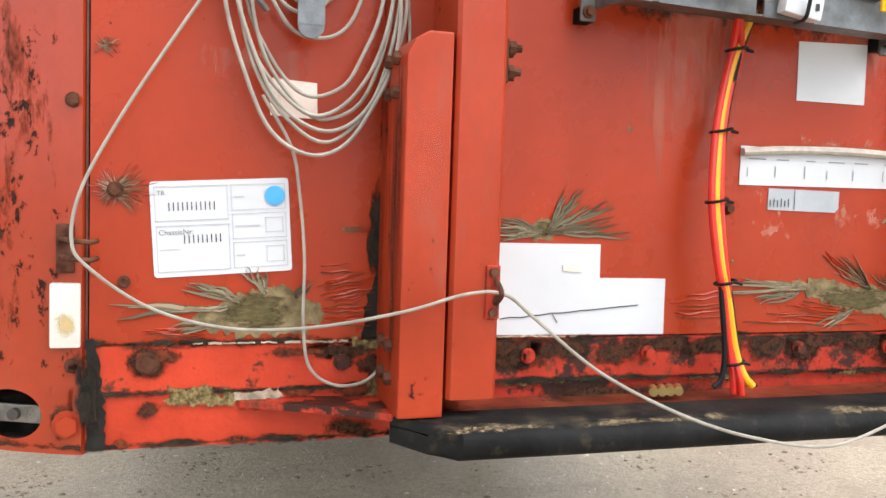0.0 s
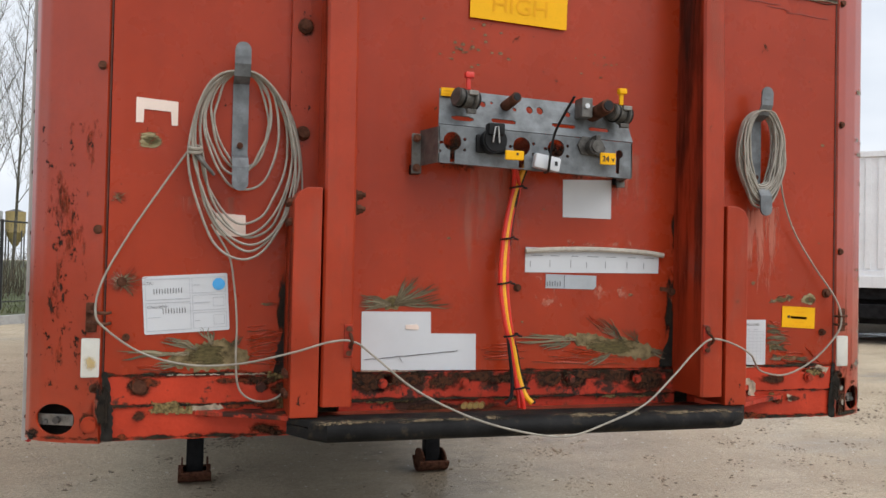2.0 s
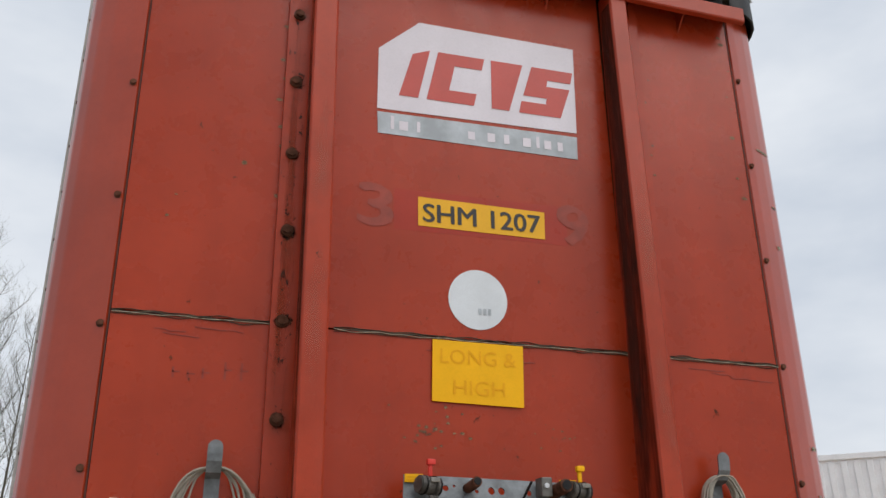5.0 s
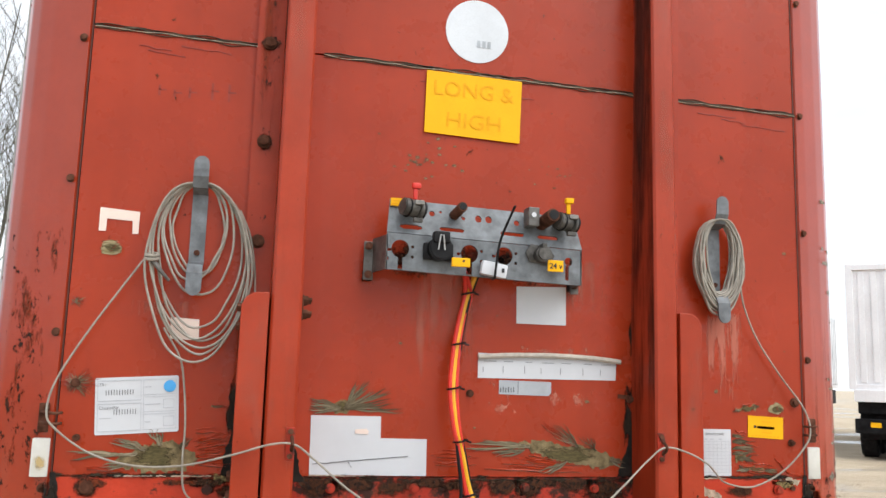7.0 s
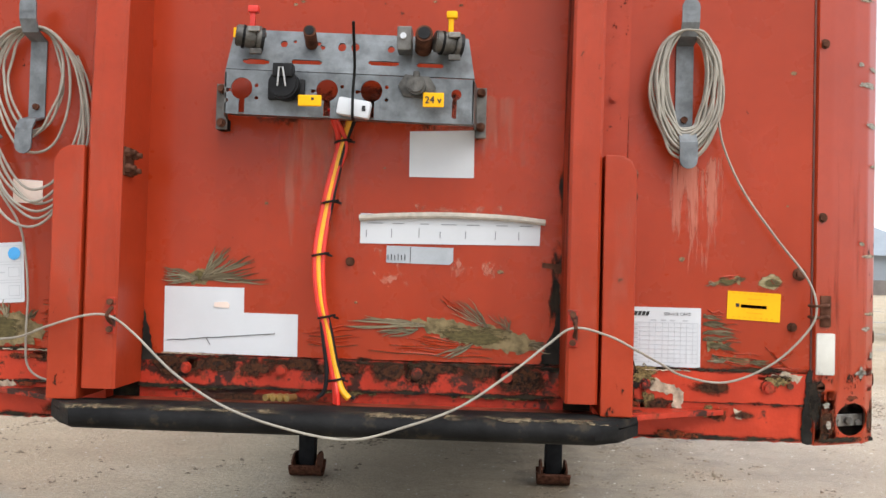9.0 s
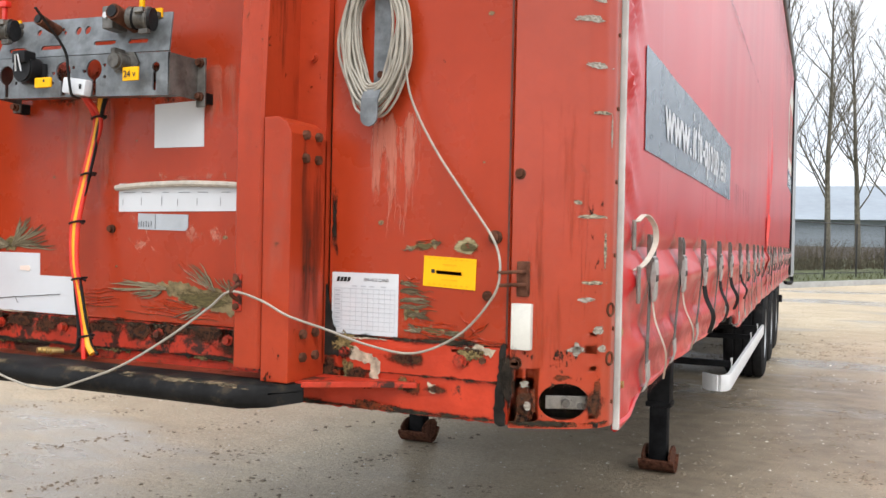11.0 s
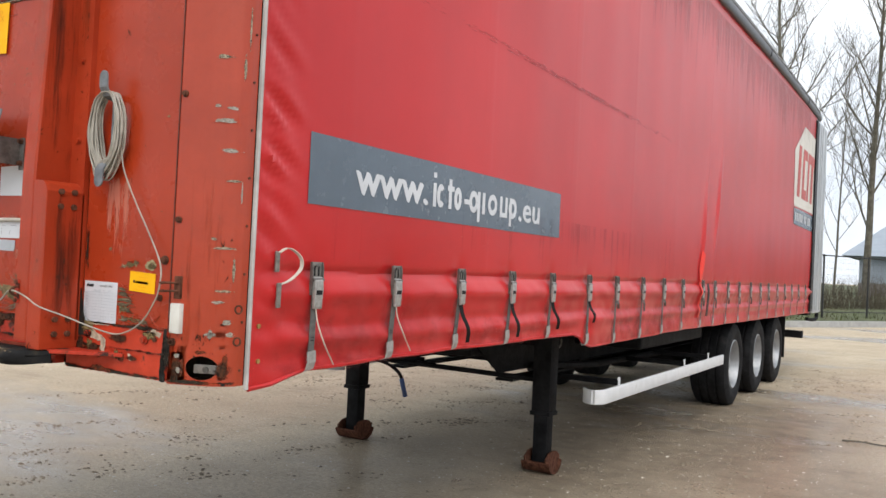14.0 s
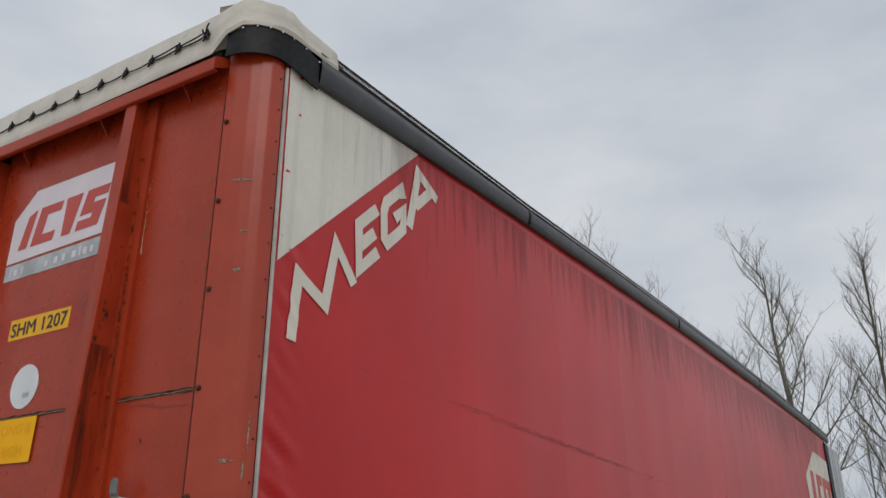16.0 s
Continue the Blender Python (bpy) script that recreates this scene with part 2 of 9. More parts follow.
M_REAR = material("dull_aluminium_frame", (0.40, 0.425, 0.45), 0.42, metal=0.25, vary=0.12, scale=4, streak=0.2, dirt=0.2, dirt_color=(0.16, 0.15, 0.14), dirt_scale=5)
M_BOXW = material("white_box_body", (0.80, 0.81, 0.83), 0.4, vary=0.06, scale=1.2, streak=0.14)
M_BOXG = material("grey_side_panels", (0.74, 0.75, 0.76), 0.35, vary=0.2, scale=0.9, streak=0.35)
M_SHEDROOF = material("shed_roof", (0.25, 0.285, 0.325), 0.6, vary=0.08, scale=0.3)
M_BRICKY = material("shed_plinth", (0.17, 0.15, 0.14), 0.85, vary=0.15, scale=0.8)
M_SCRUB = material("dry_scrub", (0.075, 0.060, 0.034), 0.9, vary=0.4, scale=2.5)
M_GRASS = material("rough_grass", (0.066, 0.078, 0.026), 0.9, vary=0.4, scale=1.2, dirt=0.5, dirt_color=(0.10, 0.072, 0.036), dirt_scale=0.9)


def stain_material(name, color, dark, scale=20.0, stretch=(1, 1, 1), thr=0.5, edge=0.1, gain=0.7, shape="round", fade=(1, 1, 1, 1), most=1.0, rough=0.85, bump=0.4, along="x"):
    """Dirt, rust or bare metal with a ragged, broken edge: it thins out towards the rim of the thin layer that carries it."""
    m = bpy.data.materials.new(name)
    m.use_nodes = True
    n, l = m.node_tree.nodes, m.node_tree.links
    p = n["Principled BSDF"]
    p.inputs["Roughness"].default_value, p.inputs["Specular IOR Level"].default_value = rough, 0.25
    tc, sep, mp = n.new("ShaderNodeTexCoord"), n.new("ShaderNodeSeparateXYZ"), n.new("ShaderNodeMapping")
    l.new(tc.outputs["Generated"], sep.inputs[0])
    mp.inputs["Scale"].default_value = stretch
    l.new(tc.outputs["Object"], mp.inputs[0])
    u, v = sep.outputs[0 if along == "x" else 1], sep.outputs[2]

    def op(kind, a, b=None):
        q = n.new("ShaderNodeMath")
        q.operation = kind
        for i, w in enumerate((a, b)):
            if w is None:
                continue
            if isinstance(w, (int, float)):
                q.inputs[i].default_value = w
            else:
                l.new(w, q.inputs[i])
        return q.outputs[0]

    def noise_at(s, d=6.0, ro=0.7):
        t = n.new("ShaderNodeTexNoise")
        t.inputs["Scale"].default_value, t.inputs["Detail"].default_value, t.inputs["Roughness"].default_value = s, d, ro
        l.new(mp.outputs[0], t.inputs["Vector"])
        return t.outputs["Fac"]

    if shape == "round":
        du, dv = op("MULTIPLY", op("SUBTRACT", u, 0.5), 2.0), op("MULTIPLY", op("SUBTRACT", v, 0.5), 2.0)
        f = op("SUBTRACT", 1.0, op("SQRT", op("ADD", op("MULTIPLY", du, du), op("MULTIPLY", dv, dv))))
    else:
        f = 1.0
        for on_side, w in zip(fade, (u, op("SUBTRACT", 1.0, u), v, op("SUBTRACT", 1.0, v))):
            if on_side:
                f = op("MINIMUM", f, op("MULTIPLY", w, on_side * 2.0))
    body = op("ADD", noise_at(scale), op("MULTIPLY", op("SUBTRACT", f, 0.45), gain))
    a = n.new("ShaderNodeMapRange")
    a.inputs[1].default_value, a.inputs[2].default_value, a.inputs[4].default_value = thr, thr + edge, most
    l.new(body, a.inputs[0])
    rim = n.new("ShaderNodeMapRange")
    rim.inputs[2].default_value = 0.12
    l.new(f, rim.inputs[0])
    l.new(op("MULTIPLY", a.outputs[0], rim.outputs[0]), p.inputs["Alpha"])
    x = n.new("ShaderNodeMix")
    x.data_type = "RGBA"
    tone = n.new("ShaderNodeMapRange")
    tone.inputs[1].default_value, tone.inputs[2].default_value = 0.38, 0.62
    l.new(noise_at(scale * 3.3, 4), tone.inputs[0])
    l.new(tone.outputs[0], x.inputs[0])
    x.inputs[6].default_value, x.inputs[7].default_value = (*dark, 1), (*color, 1)
    l.new(x.outputs[2], p.inputs["Base Color"])
    b = n.new("ShaderNodeBump")
    b.inputs["Strength"].default_value, b.inputs["Distance"].default_value = bump, 0.003
    l.new(noise_at(scale * 4, 4), b.inputs["Height"])
    l.new(b.outputs[0], p.inputs["Normal"])
    return m


# black grime; also colours in the shade behind the coupling bracket
S_BLACK = stain_material("black_grime_and_shade_patch", (0.085, 0.030, 0.012), (0.006, 0.005, 0.004), 30, thr=0.43, edge=0.20, most=0.92)
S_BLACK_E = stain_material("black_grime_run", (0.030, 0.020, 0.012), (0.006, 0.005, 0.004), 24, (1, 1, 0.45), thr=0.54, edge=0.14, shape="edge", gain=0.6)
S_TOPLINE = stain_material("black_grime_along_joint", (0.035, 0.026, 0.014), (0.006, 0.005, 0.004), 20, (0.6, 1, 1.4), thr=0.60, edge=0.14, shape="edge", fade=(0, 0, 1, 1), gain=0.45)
S_CRUST = stain_material("flaking_rust_crust", (0.20, 0.040, 0.012), (0.035, 0.014, 0.008), 26, thr=0.50, edge=0.10, gain=0.5, most=0.9)
S_SPECK = stain_material("black_rust_specks", (0.05, 0.016, 0.008), (0.010, 0.006, 0.004), 40, (1, 1, 0.6), thr=0.60, edge=0.03, shape="edge", gain=0.10)
S_SPECK_L = stain_material("large_rust_blisters", (0.04, 0.014, 0.008), (0.008, 0.005, 0.004), 15, (1.3, 1, 0.85), thr=0.655, edge=0.03, shape="edge", gain=0.10)
S_RUSTRUN = stain_material("brown_rust_runs", (0.34, 0.050, 0.010), (0.24, 0.030, 0.008), 18, (1, 1, 0.07), thr=0.54, edge=0.22, shape="edge", gain=0.25, most=0.55)
S_BARCRUST = stain_material("brown_crust_on_the_bar", (0.20, 0.155, 0.095), (0.045, 0.034, 0.022), 30, (0.7, 1, 1), thr=0.45, edge=0.12, shape="edge", gain=0.25, most=0.9, along="x", bump=0.9)
S_FLECK = stain_material("small_chips_and_specks", (0.10, 0.050, 0.025), (0.012, 0.008, 0.005), 30, (1, 1, 0.8), thr=0.665, edge=0.03, shape="edge", gain=0.06)
S_FLECK_Y = stain_material("small_chips_on_the_flank", (0.08, 0.030, 0.014), (0.012, 0.008, 0.005), 30, (1, 1, 0.6), thr=0.63, edge=0.03, shape="edge", gain=0.06, along="y")
S_RUSTRUN_Y = stain_material("brown_runs_on_the_flank", (0.17, 0.024, 0.009), (0.055, 0.014, 0.008), 22, (1, 1, 0.06), thr=0.44, edge=0.20, shape="edge", gain=0.25, most=0.8, along="y")
S_YELLOWED = stain_material("yellowed_lens", (0.62, 0.42, 0.12), (0.50, 0.36, 0.14), 30, thr=0.40, edge=0.2, gain=0.5, most=0.55, bump=0.0, rough=0.3)
S_RUSTRUN_L = stain_material("orange_brown_rust_runs", (0.24, 0.038, 0.009), (0.09, 0.020, 0.008), 24, (1, 1, 0.30), thr=0.57, edge=0.12, shape="edge", gain=0.15, most=0.75)
# grime whose dark tone also paints the shade of the beam's inner flank
S_FLANK = stain_material("grime_and_shade_on_the_inner_flank", (0.10, 0.016, 0.008), (0.022, 0.009, 0.006), 16, (1, 1, 0.10), thr=0.36, edge=0.22, shape="edge", fade=(0, 1.2, 0.5, 0), gain=0.25, most=0.85, along="y")
S_DUST = stain_material("chalky_dust", (0.50, 0.20, 0.15), (0.46, 0.12, 0.08), 9, (1, 1, 0.3), thr=0.50, edge=0.25, shape="edge", gain=0.2, most=0.35, bump=0.1, rough=0.6)
S_MOSS = stain_material("ochre_moss", (0.27, 0.20, 0.085), (0.055, 0.040, 0.015), 42, thr=0.46, edge=0.06, shape="edge", gain=0.5, bump=0.9)
S_PRIMER = stain_material("scraped_primer", (0.36, 0.34, 0.30), (0.15, 0.12, 0.09), 52, (0.38, 1, 1.7), thr=0.47, edge=0.03, gain=0.55)
S_SCRATCH = stain_material("dark_scratch", (0.42, 0.36, 0.26), (0.012, 0.010, 0.008), 60, (0.5, 1, 1.4), thr=0.40, edge=0.05, gain=0.6)
S_CHIP = stain_material("chipped_paint", (0.34, 0.24, 0.14), (0.045, 0.026, 0.014), 70, thr=0.47, edge=0.05, gain=0.7)
S_PALE = stain_material("pale_drips", (0.56, 0.20, 0.14), (0.50, 0.14, 0.09), 30, (1, 1, 0.10), thr=0.46, edge=0.12, shape="edge", fade=(1, 1, 0.6, 3), gain=0.30, most=0.40, bump=0.1, rough=0.5)
S_PALE_H = stain_material("pale_drips_below_the_hook", (0.56, 0.20, 0.14), (0.50, 0.14, 0.09), 34, (1, 1, 0.10), thr=0.45, edge=0.08, shape="edge", fade=(1, 1, 0.4, 3), gain=0.30, most=0.75, bump=0.1, rough=0.5)
S_GHOST = stain_material("pale_sticker_ghost", (0.62, 0.26, 0.19), (0.56, 0.16, 0.10), 22, (1, 1, 0.5), thr=0.56, edge=0.05, shape="edge", gain=0.2, most=0.6, bump=0.1, rough=0.5)
S_BARE = stain_material("bare_wood_patch", (0.37, 0.315, 0.19), (0.18, 0.145, 0.065), 26, (0.5, 1, 2.2), thr=0.40, edge=0.10, gain=0.75)
S_OLIVE = stain_material("olive_algae_on_wood", (0.13, 0.105, 0.045), (0.065, 0.052, 0.022), 30, (0.5, 1, 1.6), thr=0.54, edge=0.15, gain=0.7)
S_DRIP_K = stain_material("dark_drips_on_tarpaulin", (0.10, 0.012, 0.012), (0.05, 0.010, 0.010), 15, (1, 1, 0.04), thr=0.57, edge=0.12, shape="edge", fade=(1, 1, 0.6, 0), gain=0.22, most=0.22, along="y", bump=0.0, rough=0.4)
S_DRIP_TOP = stain_material("dark_drips_below_the_rail", (0.10, 0.012, 0.012), (0.05, 0.010, 0.010), 24, (1, 1, 0.04), thr=0.55, edge=0.12, shape="edge", fade=(8, 8, 0.6, 0), gain=0.34, most=0.26, along="y", bump=0.0, rough=0.4)
S_HEMDIRT = stain_material("grey_dirt_on_the_hem", (0.17, 0.055, 0.05), (0.07, 0.02, 0.018), 9, (1, 1, 1.3), thr=0.50, edge=0.25, shape="edge", fade=(2, 1, 0, 0.8), gain=0.3, most=0.26, along="y", bump=0.0, rough=0.6)
S_HOOKLINE = stain_material("dark_scuff_line", (0.16, 0.03, 0.03), (0.07, 0.015, 0.015), 14, (1, 0.6, 5), thr=0.50, edge=0.12, shape="edge", gain=0.2, most=0.35, along="y", bump=0.0, rough=0.4)


M_FIBRE = bpy.data.materials.new("split_wood_fibre")
M_FIBRE.use_nodes = True
_n, _l = M_FIBRE.node_tree.nodes, M_FIBRE.node_tree.links
_g, _r = _n.new("ShaderNodeNewGeometry"), _n.new("ShaderNodeValToRGB")
_r.color_ramp.elements[0].color, _r.color_ramp.elements[1].color = (0.085, 0.066, 0.038, 1), (0.30, 0.25, 0.165, 1)
_r.color_ramp.elements.new(0.5).color = (0.185, 0.150, 0.090, 1)
_l.new(_g.outputs["Random Per Island"], _r.inputs[0])
_l.new(_r.outputs[0], _n["Principled BSDF"].inputs["Base Color"])
_n["Principled BSDF"].inputs["Roughness"].default_value = 0.9
M_SILL = material("scuffed_sill_paint", (0.46, 0.038, 0.012), 0.45, spec=0.3, vary=0.18, scale=7, streak=0.1, dirt=0.22, dirt_color=(0.03, 0.015, 0.008), dirt_scale=14, dirt_edge=0.06, rust=0.35, rust_scale=20, bump=0.5, bump_scale=45)


def ground_material():
    """Damp rolled sand and grit with tyre tracks along y, pale dry patches and shallow wet films."""
    m = bpy.data.materials.new("damp_sandy_yard")
    m.use_nodes = True
    n, l = m.node_tree.nodes, m.node_tree.links
    p = n["Principled BSDF"]
    co = n.new("ShaderNodeTexCoord").outputs["Object"]

    def noise_at(s, d, stretch=(1, 1, 1), turn=0.0, ro=0.6):
        mp, t = n.new("ShaderNodeMapping"), n.new("ShaderNodeTexNoise")
        mp.inputs["Scale"].default_value, mp.inputs["Rotation"].default_value = stretch, (0, 0, turn)
        t.inputs["Scale"].default_value, t.inputs["Detail"].default_value, t.inputs["Roughness"].default_value = s, d, ro
        l.new(co, mp.inputs[0])
        l.new(mp.outputs[0], t.inputs["Vector"])
        return t.outputs["Fac"]

    def ramp(f, a, b, va=0.0, vb=1.0):
        r = n.new("ShaderNodeMapRange")
        r.inputs[1].default_value, r.inputs[2].default_value, r.inputs[3].default_value, r.inputs[4].default_value = a, b, va, vb
        l.new(f, r.inputs[0])
        return r.outputs[0]

    def mixed(f, a, b):
        x = n.new("ShaderNodeMix")
        x.data_type = "RGBA"
        l.new(f, x.inputs[0])
        for sock, v in ((x.inputs[6], a), (x.inputs[7], b)):
            if isinstance(v, tuple):
                sock.default_value = (*v, 1)
            else:
                l.new(v, sock)
        return x.outputs[2]

    col = mixed(ramp(noise_at(0.35, 6), 0.38, 0.62), (0.53, 0.428, 0.295), (0.67, 0.563, 0.405))
    col = mixed(ramp(noise_at(1.6, 7, (1, 1, 1), 0, 0.7), 0.46, 0.70, 0, 0.65), col, (0.36, 0.278, 0.185))
    tracks = ramp(noise_at(1.1, 5, (0.35, 2.2, 1), 0.25, 0.65), 0.54, 0.72, 0, 0.4)
    col = mixed(tracks, col, (0.28, 0.22, 0.155))
    clods = ramp(noise_at(16.0, 9, (1, 1.6, 1), 0.3, 0.8), 0.56, 0.63, 0, 0.9)
    both = n.new("ShaderNodeMath")
    both.operation = "MULTIPLY"
    l.new(clods, both.inputs[0])
    l.new(ramp(noise_at(0.9, 6, (0.3, 1.7, 1), 0.25, 0.65), 0.42, 0.60, 0.3, 1.0), both.inputs[1])
    col = mixed(both.outputs[0], col, (0.135, 0.100, 0.064))
    rough_ = ramp(noise_at(34.0, 6, (1, 1, 1), 0, 0.75), 0.46, 0.60, 0, 0.7)
    col = mixed(rough_, col, (0.35, 0.28, 0.198))
    grit = ramp(noise_at(110.0, 4, (1, 1, 1), 0, 0.7), 0.46, 0.60, 0, 0.6)
    col = mixed(grit, col, (0.31, 0.25, 0.178))
    stones = ramp(noise_at(75.0, 2), 0.655, 0.69, 0, 0.85)
    col = mixed(stones, col, (0.56, 0.52, 0.45))
    wet = ramp(noise_at(0.28, 5, (0.6, 1.5, 1), 0.5), 0.53, 0.62)
    col = mixed(wet, col, mixed(ramp(noise_at(3, 4), 0.3, 0.7), (0.29, 0.236, 0.168), (0.40, 0.335, 0.25)))
    # damp brown soil under the trailer, darkened to paint in its shade, broken edge
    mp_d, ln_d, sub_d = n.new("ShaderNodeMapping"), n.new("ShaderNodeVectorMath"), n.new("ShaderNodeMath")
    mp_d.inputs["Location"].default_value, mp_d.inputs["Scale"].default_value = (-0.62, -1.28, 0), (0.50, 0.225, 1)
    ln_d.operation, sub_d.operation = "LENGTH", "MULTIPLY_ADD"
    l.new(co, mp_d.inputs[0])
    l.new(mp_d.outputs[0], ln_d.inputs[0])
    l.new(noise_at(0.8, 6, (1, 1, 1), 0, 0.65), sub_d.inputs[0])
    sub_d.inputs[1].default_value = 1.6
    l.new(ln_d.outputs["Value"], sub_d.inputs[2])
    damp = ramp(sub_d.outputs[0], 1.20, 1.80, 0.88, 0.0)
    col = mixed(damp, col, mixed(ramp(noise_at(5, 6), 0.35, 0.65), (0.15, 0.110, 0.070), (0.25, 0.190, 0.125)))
    gloss = n.new("ShaderNodeMath")
    gloss.operation = "MAXIMUM"
    l.new(wet, gloss.inputs[0])
    l.new(ramp(damp, 0, 1, 0, 0.35), gloss.inputs[1])
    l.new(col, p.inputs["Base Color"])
    l.new(ramp(gloss.outputs[0], 0, 1, 0.85, 0.25), p.inputs["Roughness"])
    # a thin film of water stands under and before the trailer's nose
    mp_f, ln_f, sub_f = n.new("ShaderNodeMapping"), n.new("ShaderNodeVectorMath"), n.new("ShaderNodeMath")
    mp_f.inputs["Location"].default_value, mp_f.inputs["Scale"].default_value = (-0.25, -0.55, 0), (0.30, 0.36, 1)
    ln_f.operation, sub_f.operation = "LENGTH", "MULTIPLY_ADD"
    l.new(co, mp_f.inputs[0])
    l.new(mp_f.outputs[0], ln_f.inputs[0])
    l.new(noise_at(1.3, 5, (0.5, 1.4, 1), 0.4, 0.6), sub_f.inputs[0])
    sub_f.inputs[1].default_value = 2.0
    l.new(ln_f.outputs["Value"], sub_f.inputs[2])
    # and a broken wet stretch beside it
    mp_r, ln_r, sub_r = n.new("ShaderNodeMapping"), n.new("ShaderNodeVectorMath"), n.new("ShaderNodeMath")
    mp_r.inputs["Location"].default_value, mp_r.inputs["Scale"].default_value = (-1.33, -0.95, 0), (0.38, 0.15, 1)
    ln_r.operation, sub_r.operation = "LENGTH", "MULTIPLY_ADD"
    l.new(co, mp_r.inputs[0])
    l.new(mp_r.outputs[0], ln_r.inputs[0])
    l.new(noise_at(0.7, 5, (0.6, 1.2, 1), 0.3, 0.6), sub_r.inputs[0])
    sub_r.inputs[1].default_value = 1.6
    l.new(ln_r.outputs["Value"], sub_r.inputs[2])
    soaked = ramp(sub_r.outputs[0], 1.30, 1.95, 0.30, 0.0)
    wide = n.new("ShaderNodeMath")
    wide.operation = "MAXIMUM"
    l.new(soaked, wide.inputs[1])
    film_ = n.new("ShaderNodeMath")
    film_.operation = "MAXIMUM"
    l.new(ramp(sub_f.outputs[0], 1.45, 2.15, 0.20, 0.0), film_.inputs[0])
    l.new(ramp(wet, 0, 1, 0, 0.40), film_.inputs[1])
    l.new(film_.outputs[0], wide.inputs[0])
    l.new(wide.outputs[0], p.inputs["Coat Weight"])
    p.inputs["Coat Roughness"].default_value = 0.22
    b = n.new("ShaderNodeBump")
    b.inputs["Strength"].default_value, b.inputs["Distance"].default_value = 0.9, 0.05
    mx = n.new("ShaderNodeMath")
    mx.operation = "MULTIPLY_ADD"
    l.new(noise_at(9.0, 8, (1, 1, 1), 0, 0.75), mx.inputs[0])
    mx.inputs[1].default_value = 1.0
    fine_ = n.new("ShaderNodeMath")
    fine_.operation = "MULTIPLY"
    fine_.inputs[1].default_value = 0.30
    l.new(noise_at(48.0, 5, (1, 1, 1), 0, 0.7), fine_.inputs[0])
    l.new(fine_.outputs[0], mx.inputs[2])
    l.new(mx.outputs[0], b.inputs["Height"])
    l.new(b.outputs[0], p.inputs["Normal"])
    return m


M_GROUND = ground_material()


# ---- builders ----
def part(name, bm, mat, parent=None, label="", smooth=False):
    """Links a bmesh as one mesh object, under a thing or a part."""
    me = bpy.data.meshes.new(name)
    bmesh.ops.recalc_face_normals(bm, faces=bm.faces)
    bm.to_mesh(me)
    bm.free()
    for mm in mat if isinstance(mat, (list, tuple)) else (mat,):
        me.materials.append(mm)
    if smooth:
        for f in me.polygons:
            f.use_smooth = True
        me.set_sharp_from_angle(angle=radians(38))
    ob = new(name, me)
    if parent:
        ob.parent = parent
    if label:
        ob["label"] = label
    return ob


def box(bm, x0, x1, y0, y1, z0, z1, bevel=0.0, m=None):
    v = bmesh.ops.create_cube(bm, size=1.0)["verts"]
    for q in v:
        q.co = Vector(((x0 + x1) / 2 + q.co.x * (x1 - x0), (y0 + y1) / 2 + q.co.y * (y1 - y0), (z0 + z1) / 2 + q.co.z * (z1 - z0)))
    if m is not None:
        for q in v:
            q.co = m @ q.co
    if bevel:
        bmesh.ops.bevel(bm, geom=list({e for q in v for e in q.link_edges}), offset=bevel, segments=2, affect="EDGES", profile=0.6)
    return bm


def prism(bm, ring, axis, a, b, bevel=0.0):
    """A polygon of 2D points, drawn out along x, y or z from a to b."""
    def at(p, c):
        return {"x": (c, p[0], p[1]), "y": (p[0], c, p[1]), "z": (p[0], p[1], c)}[axis]
    lo, hi = [bm.verts.new(at(p, a)) for p in ring], [bm.verts.new(at(p, b)) for p in ring]
    k = len(ring)
    faces = [bm.faces.new(lo), bm.faces.new(hi[::-1])]
    for i in range(k):
        faces.append(bm.faces.new((lo[i], lo[(i + 1) % k], hi[(i + 1) % k], hi[i])))
    if bevel:
        bmesh.ops.bevel(bm, geom=list({e for f in faces for e in f.edges}), offset=bevel, segments=2, affect="EDGES", profile=0.6)
    return bm


def smooth_path(pts, step=6):
    """Catmull-Rom through the points."""
    p = [Vector(q) for q in pts]
    p = [2 * p[0] - p[1]] + p + [2 * p[-1] - p[-2]]
    out = []
    for i in range(1, len(p) - 2):
        for s in range(step):
            t = s / step
            out.append(0.5 * (2 * p[i] + (p[i + 1] - p[i - 1]) * t + (2 * p[i - 1] - 5 * p[i] + 4 * p[i + 1] - p[i + 2]) * t * t
                              + (3 * p[i] - p[i - 1] - 3 * p[i + 1] + p[i + 2]) * t ** 3))
    return out + [p[-2]]


def tube(bm, pts, r, sides=7, r_end=None):
    """A round cord along a line of points, tapering to r_end."""
    rings, up = [], Vector((0.13, 0.97, 0.21))
    for i, q in enumerate(pts):
        d = (pts[min(i + 1, len(pts) - 1)] - pts[max(i - 1, 0)])
        d = d.normalized() if d.length > 1e-9 else Vector((0, 0, 1))
        a = d.cross(up)
        a = a.normalized() if a.length > 1e-4 else d.orthogonal().normalized()
        b = d.cross(a)
        rad = r if r_end is None else r + (r_end - r) * i / (len(pts) - 1)
        rings.append([bm.verts.new(q + rad * (math.cos(2 * math.pi * k / sides) * a + math.sin(2 * math.pi * k / sides) * b)) for k in range(sides)])
    for u, v in zip(rings, rings[1:]):
        for k in range(sides):
            bm.faces.new((u[k], u[(k + 1) % sides], v[(k + 1) % sides], v[k]))
    bm.faces.new(rings[0][::-1])
    bm.faces.new(rings[-1])
    return bm


